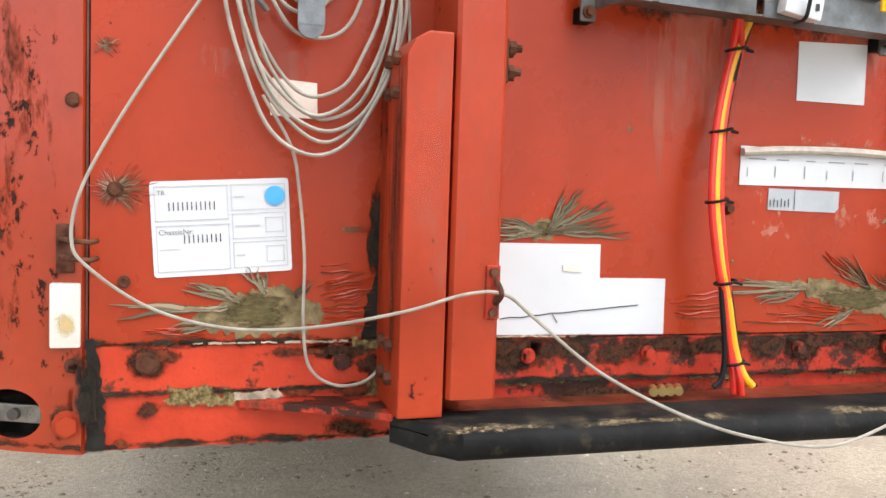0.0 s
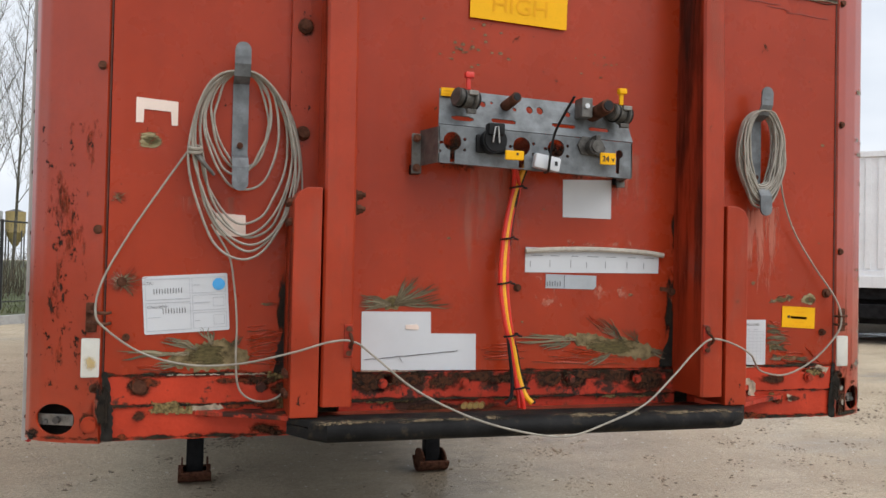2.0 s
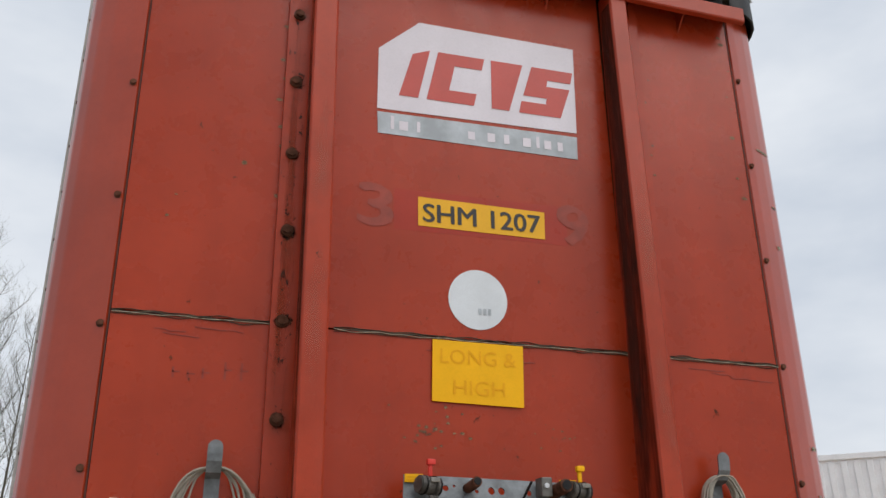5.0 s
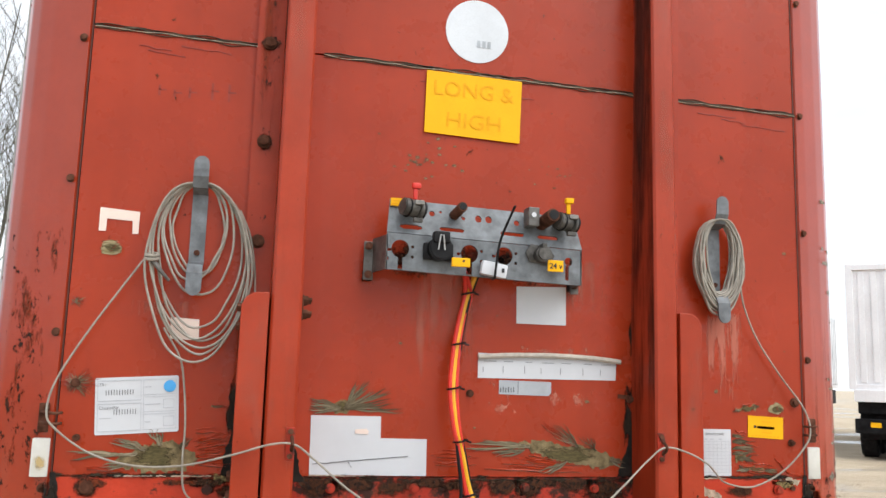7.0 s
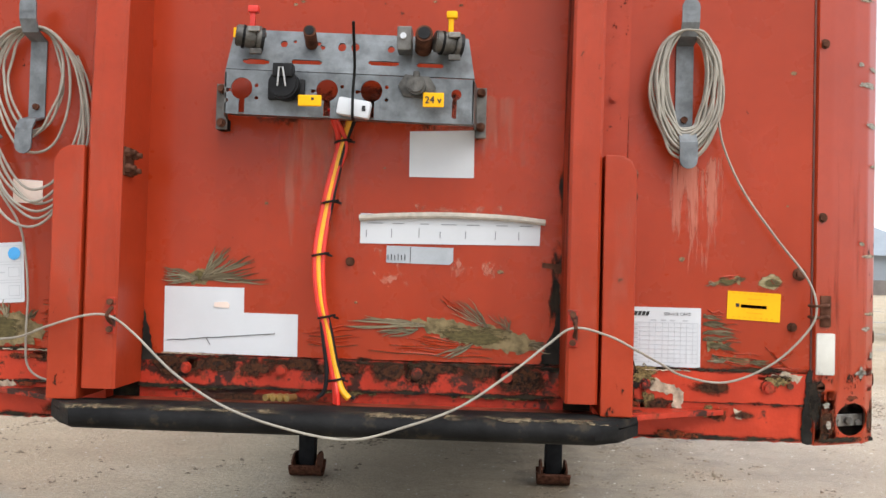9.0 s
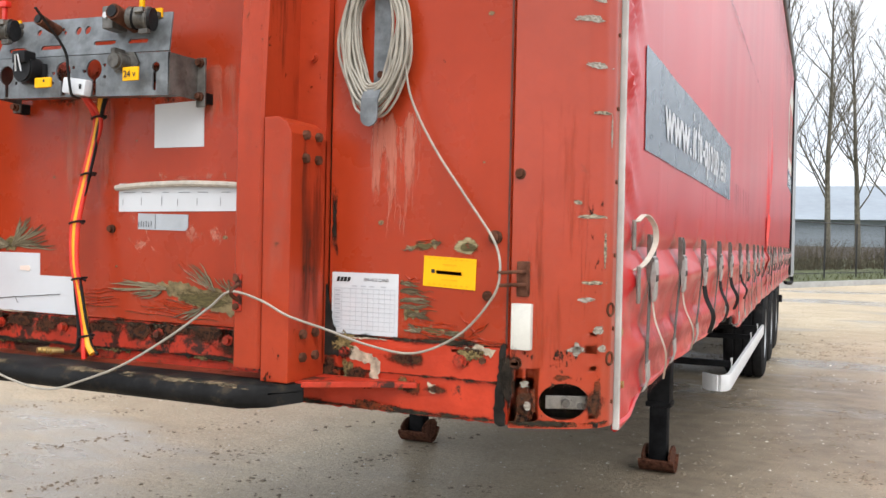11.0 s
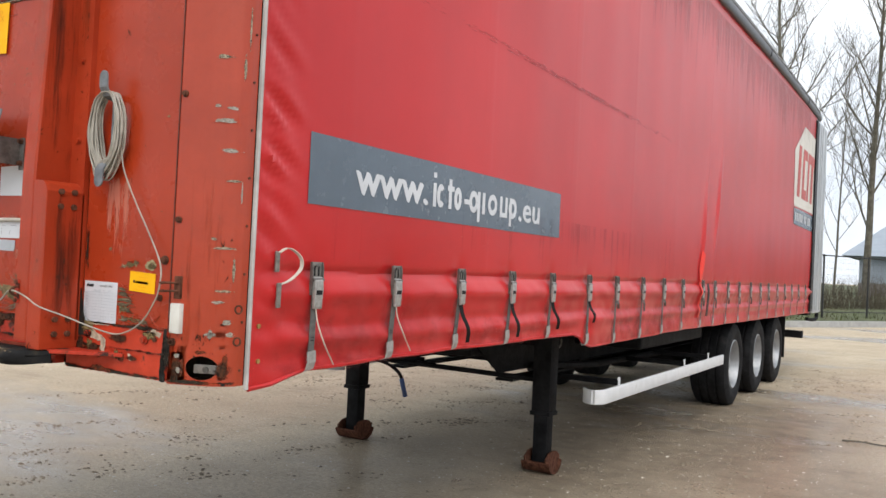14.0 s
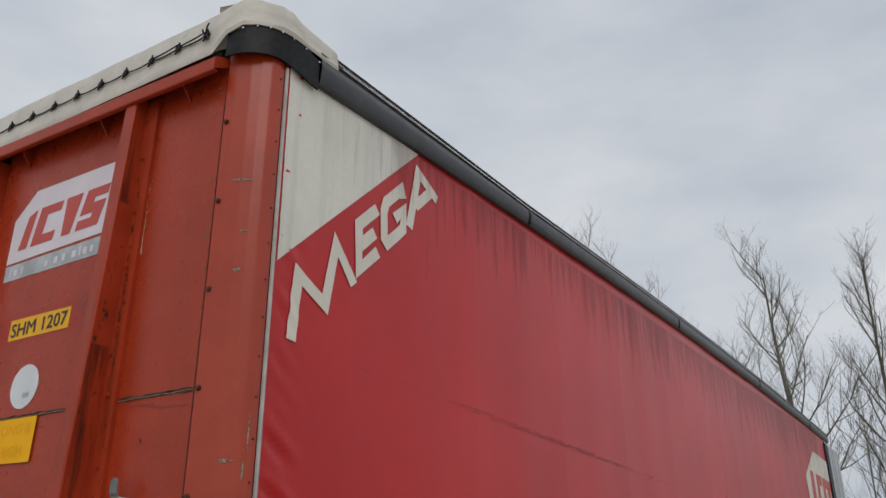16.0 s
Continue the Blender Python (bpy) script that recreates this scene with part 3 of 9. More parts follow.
def band(bm, pts, across, w, t=0.003):
    """A flat strap along points, w wide in the direction across, t thick."""
    across = Vector(across).normalized() * w / 2
    rows = []
    for i, q in enumerate(pts):
        d = pts[min(i + 1, len(pts) - 1)] - pts[max(i - 1, 0)]
        nrm = d.cross(across).normalized() * t / 2
        rows.append([bm.verts.new(q + s * across + u * nrm) for s, u in ((-1, -1), (1, -1), (1, 1), (-1, 1))])
    for a, b in zip(rows, rows[1:]):
        for k in range(4):
            bm.faces.new((a[k], a[(k + 1) % 4], b[(k + 1) % 4], b[k]))
    bm.faces.new(rows[0][::-1])
    bm.faces.new(rows[-1])
    return bm


def drum(bm, c, axis, r, depth, sides=20, r2=None, bevel=0.0):
    """A round body centred on c along an axis vector."""
    q = Vector((0, 0, 1)).rotation_difference(Vector(axis).normalized()).to_matrix().to_4x4()
    v = bmesh.ops.create_cone(bm, cap_ends=True, segments=sides, radius1=r, radius2=r if r2 is None else r2, depth=depth,
                              matrix=Matrix.Translation(c) @ q)["verts"]
    if bevel:
        es = [e for e in {e for x in v for e in x.link_edges} if len(e.link_faces) == 2 and any(len(f.verts) > 4 for f in e.link_faces)]
        bmesh.ops.bevel(bm, geom=es, offset=bevel, segments=2, affect="EDGES")
    return bm


def lathe(bm, profile, c, sides=36, axis="x"):
    """Turns (along, radius) points about an axis through c."""
    rings = []
    for a, r in profile:
        ring = []
        for k in range(sides):
            g = 2 * math.pi * k / sides
            u, w = r * math.cos(g), r * math.sin(g)
            ring.append(bm.verts.new((c[0] + a, c[1] + u, c[2] + w) if axis == "x" else (c[0] + u, c[1] + w, c[2] + a)))
        rings.append(ring)
    for i, u in enumerate(rings):
        v = rings[(i + 1) % len(rings)]
        for k in range(sides):
            bm.faces.new((u[k], u[(k + 1) % sides], v[(k + 1) % sides], v[k]))
    return bm


def solid(bm, thick):
    """Gives a sheet its thickness."""
    bmesh.ops.recalc_face_normals(bm, faces=bm.faces)
    bm.normal_update()
    bmesh.ops.solidify(bm, geom=bm.faces[:], thickness=thick)


def bolt(bm, x, y, z, r=0.012, h=0.008):
    """A hexagon head with a washer, facing -y."""
    drum(bm, (x, y - h * 0.25, z), (0, 1, 0), r * 1.35, h * 0.5, 14)
    drum(bm, (x, y - h * 0.9, z), (0, 1, 0), r, h, 6, r * 0.9)
    return bm


def sheet(bm, ring, y, thick=0.0015):
    """A thin flat piece on the front: (x, z) points, its face thick in front of y."""
    return prism(bm, ring, "y", y - thick, y)


def stain(name, mat, x0, x1, z0, z1, y=0.0, parent=None, lift=0.0011):
    """A thin layer of dirt, rust or bare metal on a face that looks along -y."""
    bm = bmesh.new()
    bm.faces.new([bm.verts.new((a, y - lift, b)) for a, b in ((x0, z0), (x1, z0), (x1, z1), (x0, z1))])
    return tagged(part(name, bm, mat, parent), kind="stuff")


def rect(x0, x1, z0, z1):
    return [(x0, z0), (x1, z0), (x1, z1), (x0, z1)]


def letters(body, height, shear=0.0, bold=0.0, spacing=1.0):
    """The outline of a line of text as (verts, faces) in 2D, capitals height high, from x = 0 on the baseline."""
    cu = bpy.data.curves.new("letters", "FONT")
    cu.body, cu.size, cu.shear, cu.offset, cu.space_character = body, height / 0.729, shear, bold, spacing
    cu.resolution_u = 3
    ob = new("letters", cu)
    me = bpy.data.meshes.new_from_object(ob.evaluated_get(bpy.context.evaluated_depsgraph_get()))
    verts, faces = [(v.co.x, v.co.y) for v in me.vertices], [tuple(f.vertices) for f in me.polygons]
    bpy.data.objects.remove(ob)
    bpy.data.meshes.remove(me)
    bpy.data.curves.remove(cu)
    return verts, faces


def lettered(bm, body, x, z, height, y, width=None, turn=0.0, shear=0.0, bold=0.0, mid=False):
    """Writes on the front wall: starts at (x, z), or is centred there; bold letters are laid down thrice, side by side."""
    verts, faces = letters(body, height, shear)
    wide = max(v[0] for v in verts) - min(v[0] for v in verts)
    k = width / wide if width else 1.0
    x0 = min(v[0] for v in verts)
    c, s = math.cos(radians(turn)), math.sin(radians(turn))
    for i, (du, dv) in enumerate(((0, 0), (-bold, bold * 0.6), (bold, -bold * 0.6)) if bold else ((0, 0),)):
        made = []
        for vx, vz in verts:
            u, w = (vx - x0) * k - (wide * k / 2 if mid else 0) + du, vz + dv
            made.append(bm.verts.new((x + c * u - s * w, y - 0.0002 * i, z + s * u + c * w)))
        for f in faces:
            try:
                bm.faces.new([made[q] for q in f])
            except ValueError:
                pass
    return bm



def ragged_edge(ring, seed, amp=0.006, step=0.008):
    """A closed outline broken up into a ragged edge."""
    out = []
    for (ax, az), (bx, bz) in zip(ring, ring[1:] + ring[:1]):
        k = max(1, int(math.hypot(bx - ax, bz - az) / step))
        for i in range(k):
            x, z = ax + (bx - ax) * i / k, az + (bz - az) * i / k
            out.append((x + amp * noise.noise((x * 90, z * 90, seed)), z + amp * noise.noise((x * 90 + 7, z * 90, seed + 5))))
    return out


# ---- ground ----
def kerb_at(s, off=0.0):
    """A place along the yard's kerb, s metres from its near end, off metres towards the grass."""
    d = Vector((0.452, 0.892))
    return Vector((-13.9, 0.1)) + d * s + Vector((-d.y, d.x)) * off


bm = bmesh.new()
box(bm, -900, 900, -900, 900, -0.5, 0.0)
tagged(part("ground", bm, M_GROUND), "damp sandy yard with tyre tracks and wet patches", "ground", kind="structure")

bm = bmesh.new()
for s in range(-60, 75):
    for off0, off1, z in ((0.0, 0.16, 0.16),):
        a, b, c, d = kerb_at(s + 0.005, off0), kerb_at(s + 0.995, off0), kerb_at(s + 0.995, off1), kerb_at(s + 0.005, off1)
        prism(bm, [a, b, c, d], "z", -0.05, z + 0.03)
tagged(part("kerb", bm, M_KERB), "grey concrete kerb along the edge of the yard", "kerb", kind="structure")

bm = bmesh.new()
rows = []
for i, off in enumerate((0.16, 1.5, 4.0, 9.0, 20.0, 60.0, 200.0, 500.0)):
    row = []
    for j in range(60):
        q = kerb_at(-260 + j * 11, off)
        row.append(bm.verts.new((q.x, q.y, (0.15, 0.28, 0.34, 0.3, 0.3, 0.3, 0.3, 0.3)[i] + 0.08 * noise.noise((q.x * 0.3, q.y * 0.3, 0)) * (i > 0))))
    rows.append(row)
for a, b in zip(rows, rows[1:]):
    for j in range(59):
        bm.faces.new((a[j], a[j + 1], b[j + 1], b[j]))
tagged(part("verge", bm, M_GRASS, smooth=True), "rough green and brown grass verge behind the kerb", "grass", kind="structure")

# ---- the trailer ----
trailer = tagged(new("curtain_trailer"), "weathered red curtain-sided semi-trailer parked on its landing legs", "trailer")

Z_LOW, Z_SILL, Z_TOP = 1.005, 1.166, 3.79


def seam_z(x):
    return 2.341 - 0.018 * x


# front wall panels, below and above the seam
for a, b in ((-1.078, -0.632), (-0.495, 0.513), (0.652, 1.082)):
    for lower in (True, False):
        bm = bmesh.new()
        n_x = 24
        xs = [a + (b - a) * i / n_x for i in range(n_x + 1)]
        edge = [(x, seam_z(x) + (-0.003 if lower else 0.003) + 0.004 * noise.noise((x * 9, 3.1, 0))) for x in xs]
        ring = ([(a, Z_SILL), (b, Z_SILL)] + edge[::-1]) if lower else (edge + [(b, Z_TOP), (a, Z_TOP)])
        prism(bm, ring, "y", 0.0, 0.03)
        part("front_panel", bm, M_PANEL, trailer)
bm = bmesh.new()
box(bm, -1.05, 1.05, 0.032, 0.05, Z_SILL, Z_TOP)
part("inner_lining", bm, M_SEAL, trailer)
bm = bmesh.new()
box(bm, -1.08, 1.08, 0.042, 0.06, 1.006, Z_SILL - 0.002)
part("sill_backing", bm, M_GRIME, trailer)

# the cracked seam: ragged strips of sealant, and lifted paint under them
for a, b in ((-1.076, -0.632), (-0.455, 0.51), (0.655, 1.082)):
    bm = bmesh.new()
    for off, w, ph in ((0.0, 0.0036, 0.0), (-0.007, 0.0014, 7.0), (0.005, 0.0014, 13.0)):
        pts = []
        n_x = int((b - a) / 0.012)
        for i in range(n_x + 1):
            x = a + (b - a) * i / n_x
            pts.append(Vector((x, -0.002, seam_z(x) + off + 0.007 * noise.noise((x * 16 + ph, ph, 0)))))
        band(bm, pts, (0, 0, 1), w, 0.005)
    part("cracked_seam", bm, M_SEAL, trailer, "ragged dark cracked sealant line")
    bm = bmesh.new()
    n_x = int((b - a) / 0.012)
    band(bm, [Vector((a + (b - a) * i / n_x, -0.0035, seam_z(a + (b - a) * i / n_x) - 0.0035 + 0.006 * noise.noise(((a + (b - a) * i / n_x) * 14 + 21, 21, 0)))) for i in range(n_x + 1)], (0, 0, 1), 0.0014, 0.003)
    tagged(part("pale_seam_edge", bm, M_PEEL, trailer), kind="stuff")
    bm = bmesh.new()
    for i in range(3):
        x0 = a + (b - a) * random.uniform(0.02, 0.6)
        ln = random.uniform(0.06, 0.16)
        pts = [Vector((x0 + ln * k / 8, -0.001, seam_z(x0) - 0.03 - 0.012 * i + 0.004 * noise.noise((k * 0.6, x0 * 9, i)) - 0.006 * k / 8)) for k in range(9)]
        band(bm, pts, (0, 0, 1), 0.003, 0.002)
    part("paint_crease", bm, M_LIFT, trailer)

# vertical box beams
Y_B = -0.155


def beam_y(z):
    """The front of the beams draws back towards the top."""
    return Y_B + 0.070 * min(1.0, max(0.0, (z - 1.66) / 2.0))


def beam_dx(side, z):
    return 0.022 * min(1.0, max(0.0, (z - 1.66) / 1.8)) if side > 0 else 0.0


def on_beam(name, mat, side, x0, x1, z0, z1, lift):
    """A thin layer that follows the beam's front face."""
    bm = bmesh.new()
    zs = [z0] + [z for z in (1.66, 2.3, 3.0) if z0 < z < z1] + [z1]
    rows = [[bm.verts.new((x + beam_dx(side, z), beam_y(z) - lift, z)) for x in (x0, x1)] for z in zs]
    for u, v in zip(rows, rows[1:]):
        bm.faces.new((u[0], u[1], v[1], v[0]))
    tagged(part(name, bm, mat, trailer), kind="stuff")


for side, a, b in ((-1, -0.568, -0.490), (1, 0.502, 0.572)):
    out, inn = (a, b) if side < 0 else (b, a)
    bm = bmesh.new()
    rings = []
    for z in (1.10, 1.66, 2.3, 3.0, 3.72):
        yb, dx = beam_y(z), beam_dx(side, z)
        ring = [(inn, 0.002), (inn, yb + 0.006), (inn + 0.006 * side, yb), (out - 0.006 * side, yb), (out, yb + 0.006), (out, -0.02), (out + 0.075 * side, -0.02), (out + 0.075 * side, 0.002)]
        rings.append([bm.verts.new((x + dx, y, z)) for x, y in ring])
    for u, v in zip(rings, rings[1:]):
        for k in range(8):
            bm.faces.new((u[k], u[(k + 1) % 8], v[(k + 1) % 8], v[k]))
    bm.faces.new(rings[0])
    bm.faces.new(rings[-1][::-1])
    part("upright_beam", bm, M_RED, trailer, "faded red folded steel beam")
    # short doubler beside the beam's foot, with a rounded top
    bm = bmesh.new()
    d0, d1 = out + 0.006 * side, out + 0.075 * side
    top = 1.64
    ring = [(d0, 1.075), (d1, 1.075), (d1, top - 0.035), (d1 - 0.012 * side, top - 0.012), (d1 - 0.032 * side, top), (d0, top)]
    prism(bm, ring, "y", Y_B - 0.002, -0.012, 0.003)
    part("foot_doubler", bm, M_RED, trailer, "scuffed red steel doubler plate with a rounded top")
    for z in (1.125, 1.175, 1.555, 1.605):
        for y in (-0.055, -0.105):
            bm = bmesh.new()
            drum(bm, (d1 + 0.004 * side, y, z), (1, 0, 0), 0.011, 0.012, 6, None, 0.002)
            part("side_bolt", bm, M_RUST, trailer)
    # rope eye on the beam
    bm = bmesh.new()
    xe = -0.502 if side < 0 else 0.515
    box(bm, xe - 0.011, xe + 0.011, Y_B - 0.005, Y_B + 0.002, 1.222, 1.303, 0.002)
    eye = part("rope_eye", bm, M_WORN, trailer, "rusty iron rope eye")
    bm = bmesh.new()
    tube(bm, [Vector((xe + 0.004, Y_B - 0.004 - 0.026 * math.sin(math.pi * k / 8), 1.28 - 0.034 * k / 8)) for k in range(9)], 0.0045)
    part("ring", bm, M_RUST, eye, smooth=True)
    for z in (1.232, 1.293):
        bm = bmesh.new()
        drum(bm, (xe, Y_B - 0.008, z), (0, 1, 0), 0.007, 0.006, 10)
        part("rivet", bm, M_RUST, eye)

bm = bmesh.new()
box(bm, -0.490, -0.486, -0.148, -0.094, 1.575, 1.640, 0.002)
clamp = part("clamp_plate", bm, M_RUST, trailer, "rusty clamp plate with nuts on the beam's flank")
for y, z in ((-0.140, 1.627), (-0.106, 1.624), (-0.138, 1.592), (-0.110, 1.588)):
    bm = bmesh.new()
    drum(bm, (-0.480, y, z), (1, 0, 0), 0.011, 0.014, 6, None, 0.002)
    drum(bm, (-0.470, y, z), (1, 0, 0), 0.006, 0.012, 8)
    part("nut", bm, M_RUST, clamp)

# bolts up the beam flanges and down the posts
for side in (-1, 1):
    for z in (1.79, 2.07, 2.355, 2.64, 2.90, 3.16, 3.42, 3.62):
        bm = bmesh.new()
        bolt(bm, 0.602 * side + (0.01 if side > 0 else -0.008), -0.02, z, 0.014 if side < 0 else 0.008, 0.012 if side < 0 else 0.008)
        part("bolt", bm, M_RUST if side < 0 else M_RED, trailer)
        if side < 0 and z > 2:
            stain("grease_and_shade_patch", S_BLACK, -0.643, -0.570, z - 0.036, z + 0.034, -0.02, trailer, 0.0016)
    for z in (1.135, 1.525, 1.93, 2.32, 2.71, 3.09, 3.46):
        bm = bmesh.new()
        bolt(bm, 1.101 * side, 0.002, z, 0.0085, 0.009)
        part("bolt", bm, M_RUST, trailer)

# dark strips, coloured to stand for the shadowed gap beside each post
for x0, x1 in ((-1.083, -1.080), (1.077, 1.081)):
    bm = bmesh.new()
    box(bm, x0, x1, -0.0022, 0.004, 1.17, 3.74)
    part("post_joint", bm, M_JOINT, trailer, "dark joint beside the corner post")
# corner posts: folded, rounded towards the sides
POST = [(1.082, 0.004), (1.088, -0.004), (1.125, 0.008), (1.185, 0.034), (1.228, 0.058), (1.256, 0.086), (1.270, 0.116), (1.272, 0.145)]


def face_y(x):
    """How far back the corner post's face lies at |x|."""
    for p, q in zip(POST, POST[1:]):
        if p[0] <= abs(x) <= q[0]:
            return p[1] + (q[1] - p[1]) * (abs(x) - p[0]) / max(1e-6, q[0] - p[0])
    return POST[-1][1]


def post_stain(name, mat, side, x0, x1, z0, z1, lift=0.0014):
    """A thin layer that follows the post's rounded face."""
    bm = bmesh.new()
    xs = sorted([x0, x1] + [p[0] for p in POST if x0 < p[0] < x1])
    lo, hi = [[bm.verts.new((x * side, face_y(x) - lift, z)) for x in xs] for z in (z0, z1)]
    for k in range(len(xs) - 1):
        bm.faces.new((lo[k], lo[k + 1], hi[k + 1], hi[k]))
    return tagged(part(name, bm, mat, trailer), kind="stuff")


for side in (-1, 1):
    bm = bmesh.new()
    hole_c, hole_r = Vector((1.192, 1.056)), (0.047, 0.038)
    # outside face as a strip, with an oval port cut out near the foot
    fine = []
    for p, q in zip(POST, POST[1:]):
        k = max(1, int((Vector(q) - Vector(p)).length / 0.007))
        fine += [(p[0] + (q[0] - p[0]) * i / k, p[1] + (q[1] - p[1]) * i / k) for i in range(k)]
    fine.append(POST[-1])
    zs = sorted(set([round(1.0 + 0.006 * i, 4) for i in range(18)] + [round(1.11 + 0.09 * i, 4) for i in range(30)] + [3.80]))
    grid = {}
    for i, p in enumerate(fine):
        for j, z in enumerate(zs):
            grid[i, j] = bm.verts.new((p[0] * side, p[1], z))
    for i in range(len(fine) - 1):
        for j in range(len(zs) - 1):
            cx_, cz_ = (fine[i][0] + fine[i + 1][0]) / 2, (zs[j] + zs[j + 1]) / 2
            if ((cx_ - hole_c.x) / hole_r[0]) ** 2 + ((cz_ - hole_c.y) / hole_r[1]) ** 2 < 1:
                continue
            bm.faces.new((grid[i, j], grid[i + 1, j], grid[i + 1, j + 1], grid[i, j + 1]))
    rim_v = set()
    for e in bm.edges:
        if len(e.link_faces) == 1:
            for v in e.verts:
                if 1.002 < v.co.z < 1.2 and 1.10 < abs(v.co.x) < 1.262:
                    rim_v.add(v)
    for v in rim_v:
        q = math.hypot((abs(v.co.x) - hole_c.x) / hole_r[0], (v.co.z - hole_c.y) / hole_r[1])
        nx_ = hole_c.x + (abs(v.co.x) - hole_c.x) / q
        v.co = Vector((nx_ * side, face_y(nx_), hole_c.y + (v.co.z - hole_c.y) / q))
    solid(bm, 0.005)
    post = part("corner_post", bm, M_POST, trailer, "red folded steel corner post with chipped paint", smooth=True)
    bm = bmesh.new()
    box(bm, 1.09 * side, 1.262 * side, 0.15, 0.16, 1.0, 3.8)
    part("post_back", bm, M_GRIME, post)
    bm = bmesh.new()
    box(bm, *sorted((1.12 * side, 1.245 * side)), 0.105, 0.111, 1.0, 1.11)
    part("port_back", bm, M_GRIME, post)
    for x0, x1, y0, y1, z1 in ((1.092, 1.100, 0.03, 0.148, 1.2), (1.100, 1.255, 0.075, 0.148, 1.010)):
        bm = bmesh.new()
        box(bm, *sorted((x0 * side, x1 * side)), y0, y1, 1.002, z1)
        part("port_wall", bm, M_GRIME, post)
    bm = bmesh.new()
    prism(bm, [(1.150 * side, 0.048), (1.236 * side, 0.086), (1.236 * side, 0.094), (1.150 * side, 0.056)], "z", 1.036, 1.064, 0.002)
    fit_ = part("lashing_fitting", bm, M_BUCKLE, post, "bright metal lashing fitting in the port")
    bm = bmesh.new()
    drum(bm, (1.19 * side, 0.062, 1.05), (-0.4 * side, 1, 0), 0.009, 0.012, 14)
    drum(bm, (1.218 * side, 0.074, 1.045), (0, 1, 0), 0.006, 0.008, 12)
    part("fitting_bolt", bm, M_GALV_D, fit_)
    # white position marker
    bm = bmesh.new()
    box(bm, *sorted((1.089 * side, 1.132 * side)), -0.008, 0.012, 1.162, 1.258, 0.004)
    part("position_marker", bm, M_LENS, trailer, "white rectangular position marker, yellowed below", smooth=True)
    # rope staple on the post
    bm = bmesh.new()
    box(bm, *sorted((1.098 * side, 1.124 * side)), -0.004, 0.016, 1.272, 1.345, 0.004)
    st = part("rope_staple", bm, M_RUST, trailer, "rusty iron rope staple")
    for dz in (0.0, 0.026):
        bm = bmesh.new()
        tube(bm, smooth_path([(1.118 * side, 0.0, 1.297 + dz), (1.10 * side, -0.035, 1.297 + dz), (1.075 * side, -0.04, 1.295 + dz), (1.066 * side, -0.02, 1.296 + dz)], 4), 0.004)
        part("hook", bm, M_RUST, st, smooth=True)
    # lower corner bolt
    bm = bmesh.new()
    if side < 0:
        bolt(bm, -1.108, 0.004, 1.046, 0.016, 0.012)
    else:
        bolt(bm, 1.099, 0.002, 1.134, 0.010, 0.009)
    part("bolt", bm, M_RED if side < 0 else M_RUST, trailer)
    # white edging strip where the side curtain begins
    bm = bmesh.new()
    box(bm, *sorted((1.270 * side, 1.284 * side)), 0.150, 0.162, 0.985, 3.755, 0.003)
    strip = part("edge_strip", bm, M_TRIM_W, trailer, "dirty white edging strip")
    for i in range(18):
        bm = bmesh.new()
        drum(bm, (1.271 * side, 0.128, 1.05 + i * 0.155), (1, 0, 0), 0.0045, 0.006, 8)
        part("rivet", bm, M_RUST, strip)

# sill across the foot of the front wall: two strips and a grimy ledge
for a, b in ((-1.083, -0.575), (-0.495, 0.513), (0.58, 1.083)):
    for z0, z1, y in ((1.092, Z_SILL - 0.003, -0.006), (Z_LOW, 1.090, -0.002 if abs(a + b) > 0.5 else 0.004)):
        bm = bmesh.new()
        k = 30
        bot = [(a + (b - a) * i / k, z0 + (0.004 * noise.noise((a * 7 + i * 0.9, z0 * 9, 0)) if z0 == Z_LOW else 0)) for i in range(k + 1)]
        prism(bm, bot + [(b, z1), (a, z1)], "y", y, 0.04)
        part("sill_strip", bm, M_WORN if abs(a + b) < 0.5 else M_SILL, trailer, "red sill strip, flaking and rust-stained")
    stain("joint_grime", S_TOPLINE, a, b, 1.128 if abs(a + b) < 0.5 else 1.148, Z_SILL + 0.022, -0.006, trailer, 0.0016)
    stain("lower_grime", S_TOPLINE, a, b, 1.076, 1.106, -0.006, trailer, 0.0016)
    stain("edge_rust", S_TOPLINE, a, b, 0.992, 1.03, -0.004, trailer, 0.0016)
for x, z, r, mat in ((-0.995, 1.137, 0.013, M_RUST), (-0.70, 1.132, 0.010, M_WORN), (-0.38, 1.135, 0.010, M_WORN), (-0.15, 1.135, 0.010, M_WORN), (0.17, 1.137, 0.010, M_WORN), (0.38, 1.135, 0.010, M_WORN), (0.70, 1.13, 0.010, M_WORN), (0.98, 1.13, 0.011, M_WORN)):
    bm = bmesh.new()
    bolt(bm, x, -0.006, z, r, 0.011)
    part("bolt", bm, mat, trailer)
    q = 0.048 if mat is M_RUST else 0.028
    stain("rust_bloom", S_BLACK, x - q, x + q, z - q * 0.9, z + q * 0.9, -0.006, trailer, 0.002)
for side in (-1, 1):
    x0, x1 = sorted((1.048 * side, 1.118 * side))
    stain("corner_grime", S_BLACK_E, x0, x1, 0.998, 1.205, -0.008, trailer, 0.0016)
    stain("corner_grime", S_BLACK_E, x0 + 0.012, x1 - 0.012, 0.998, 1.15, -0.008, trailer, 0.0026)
    post_stain("bolt_grime", S_BLACK, side, 1.088, 1.145, 1.005, 1.10, 0.002)
bm = bmesh.new()
box(bm, -0.56, 0.58, -0.14, 0.004, 1.046, 1.062, 0.003)
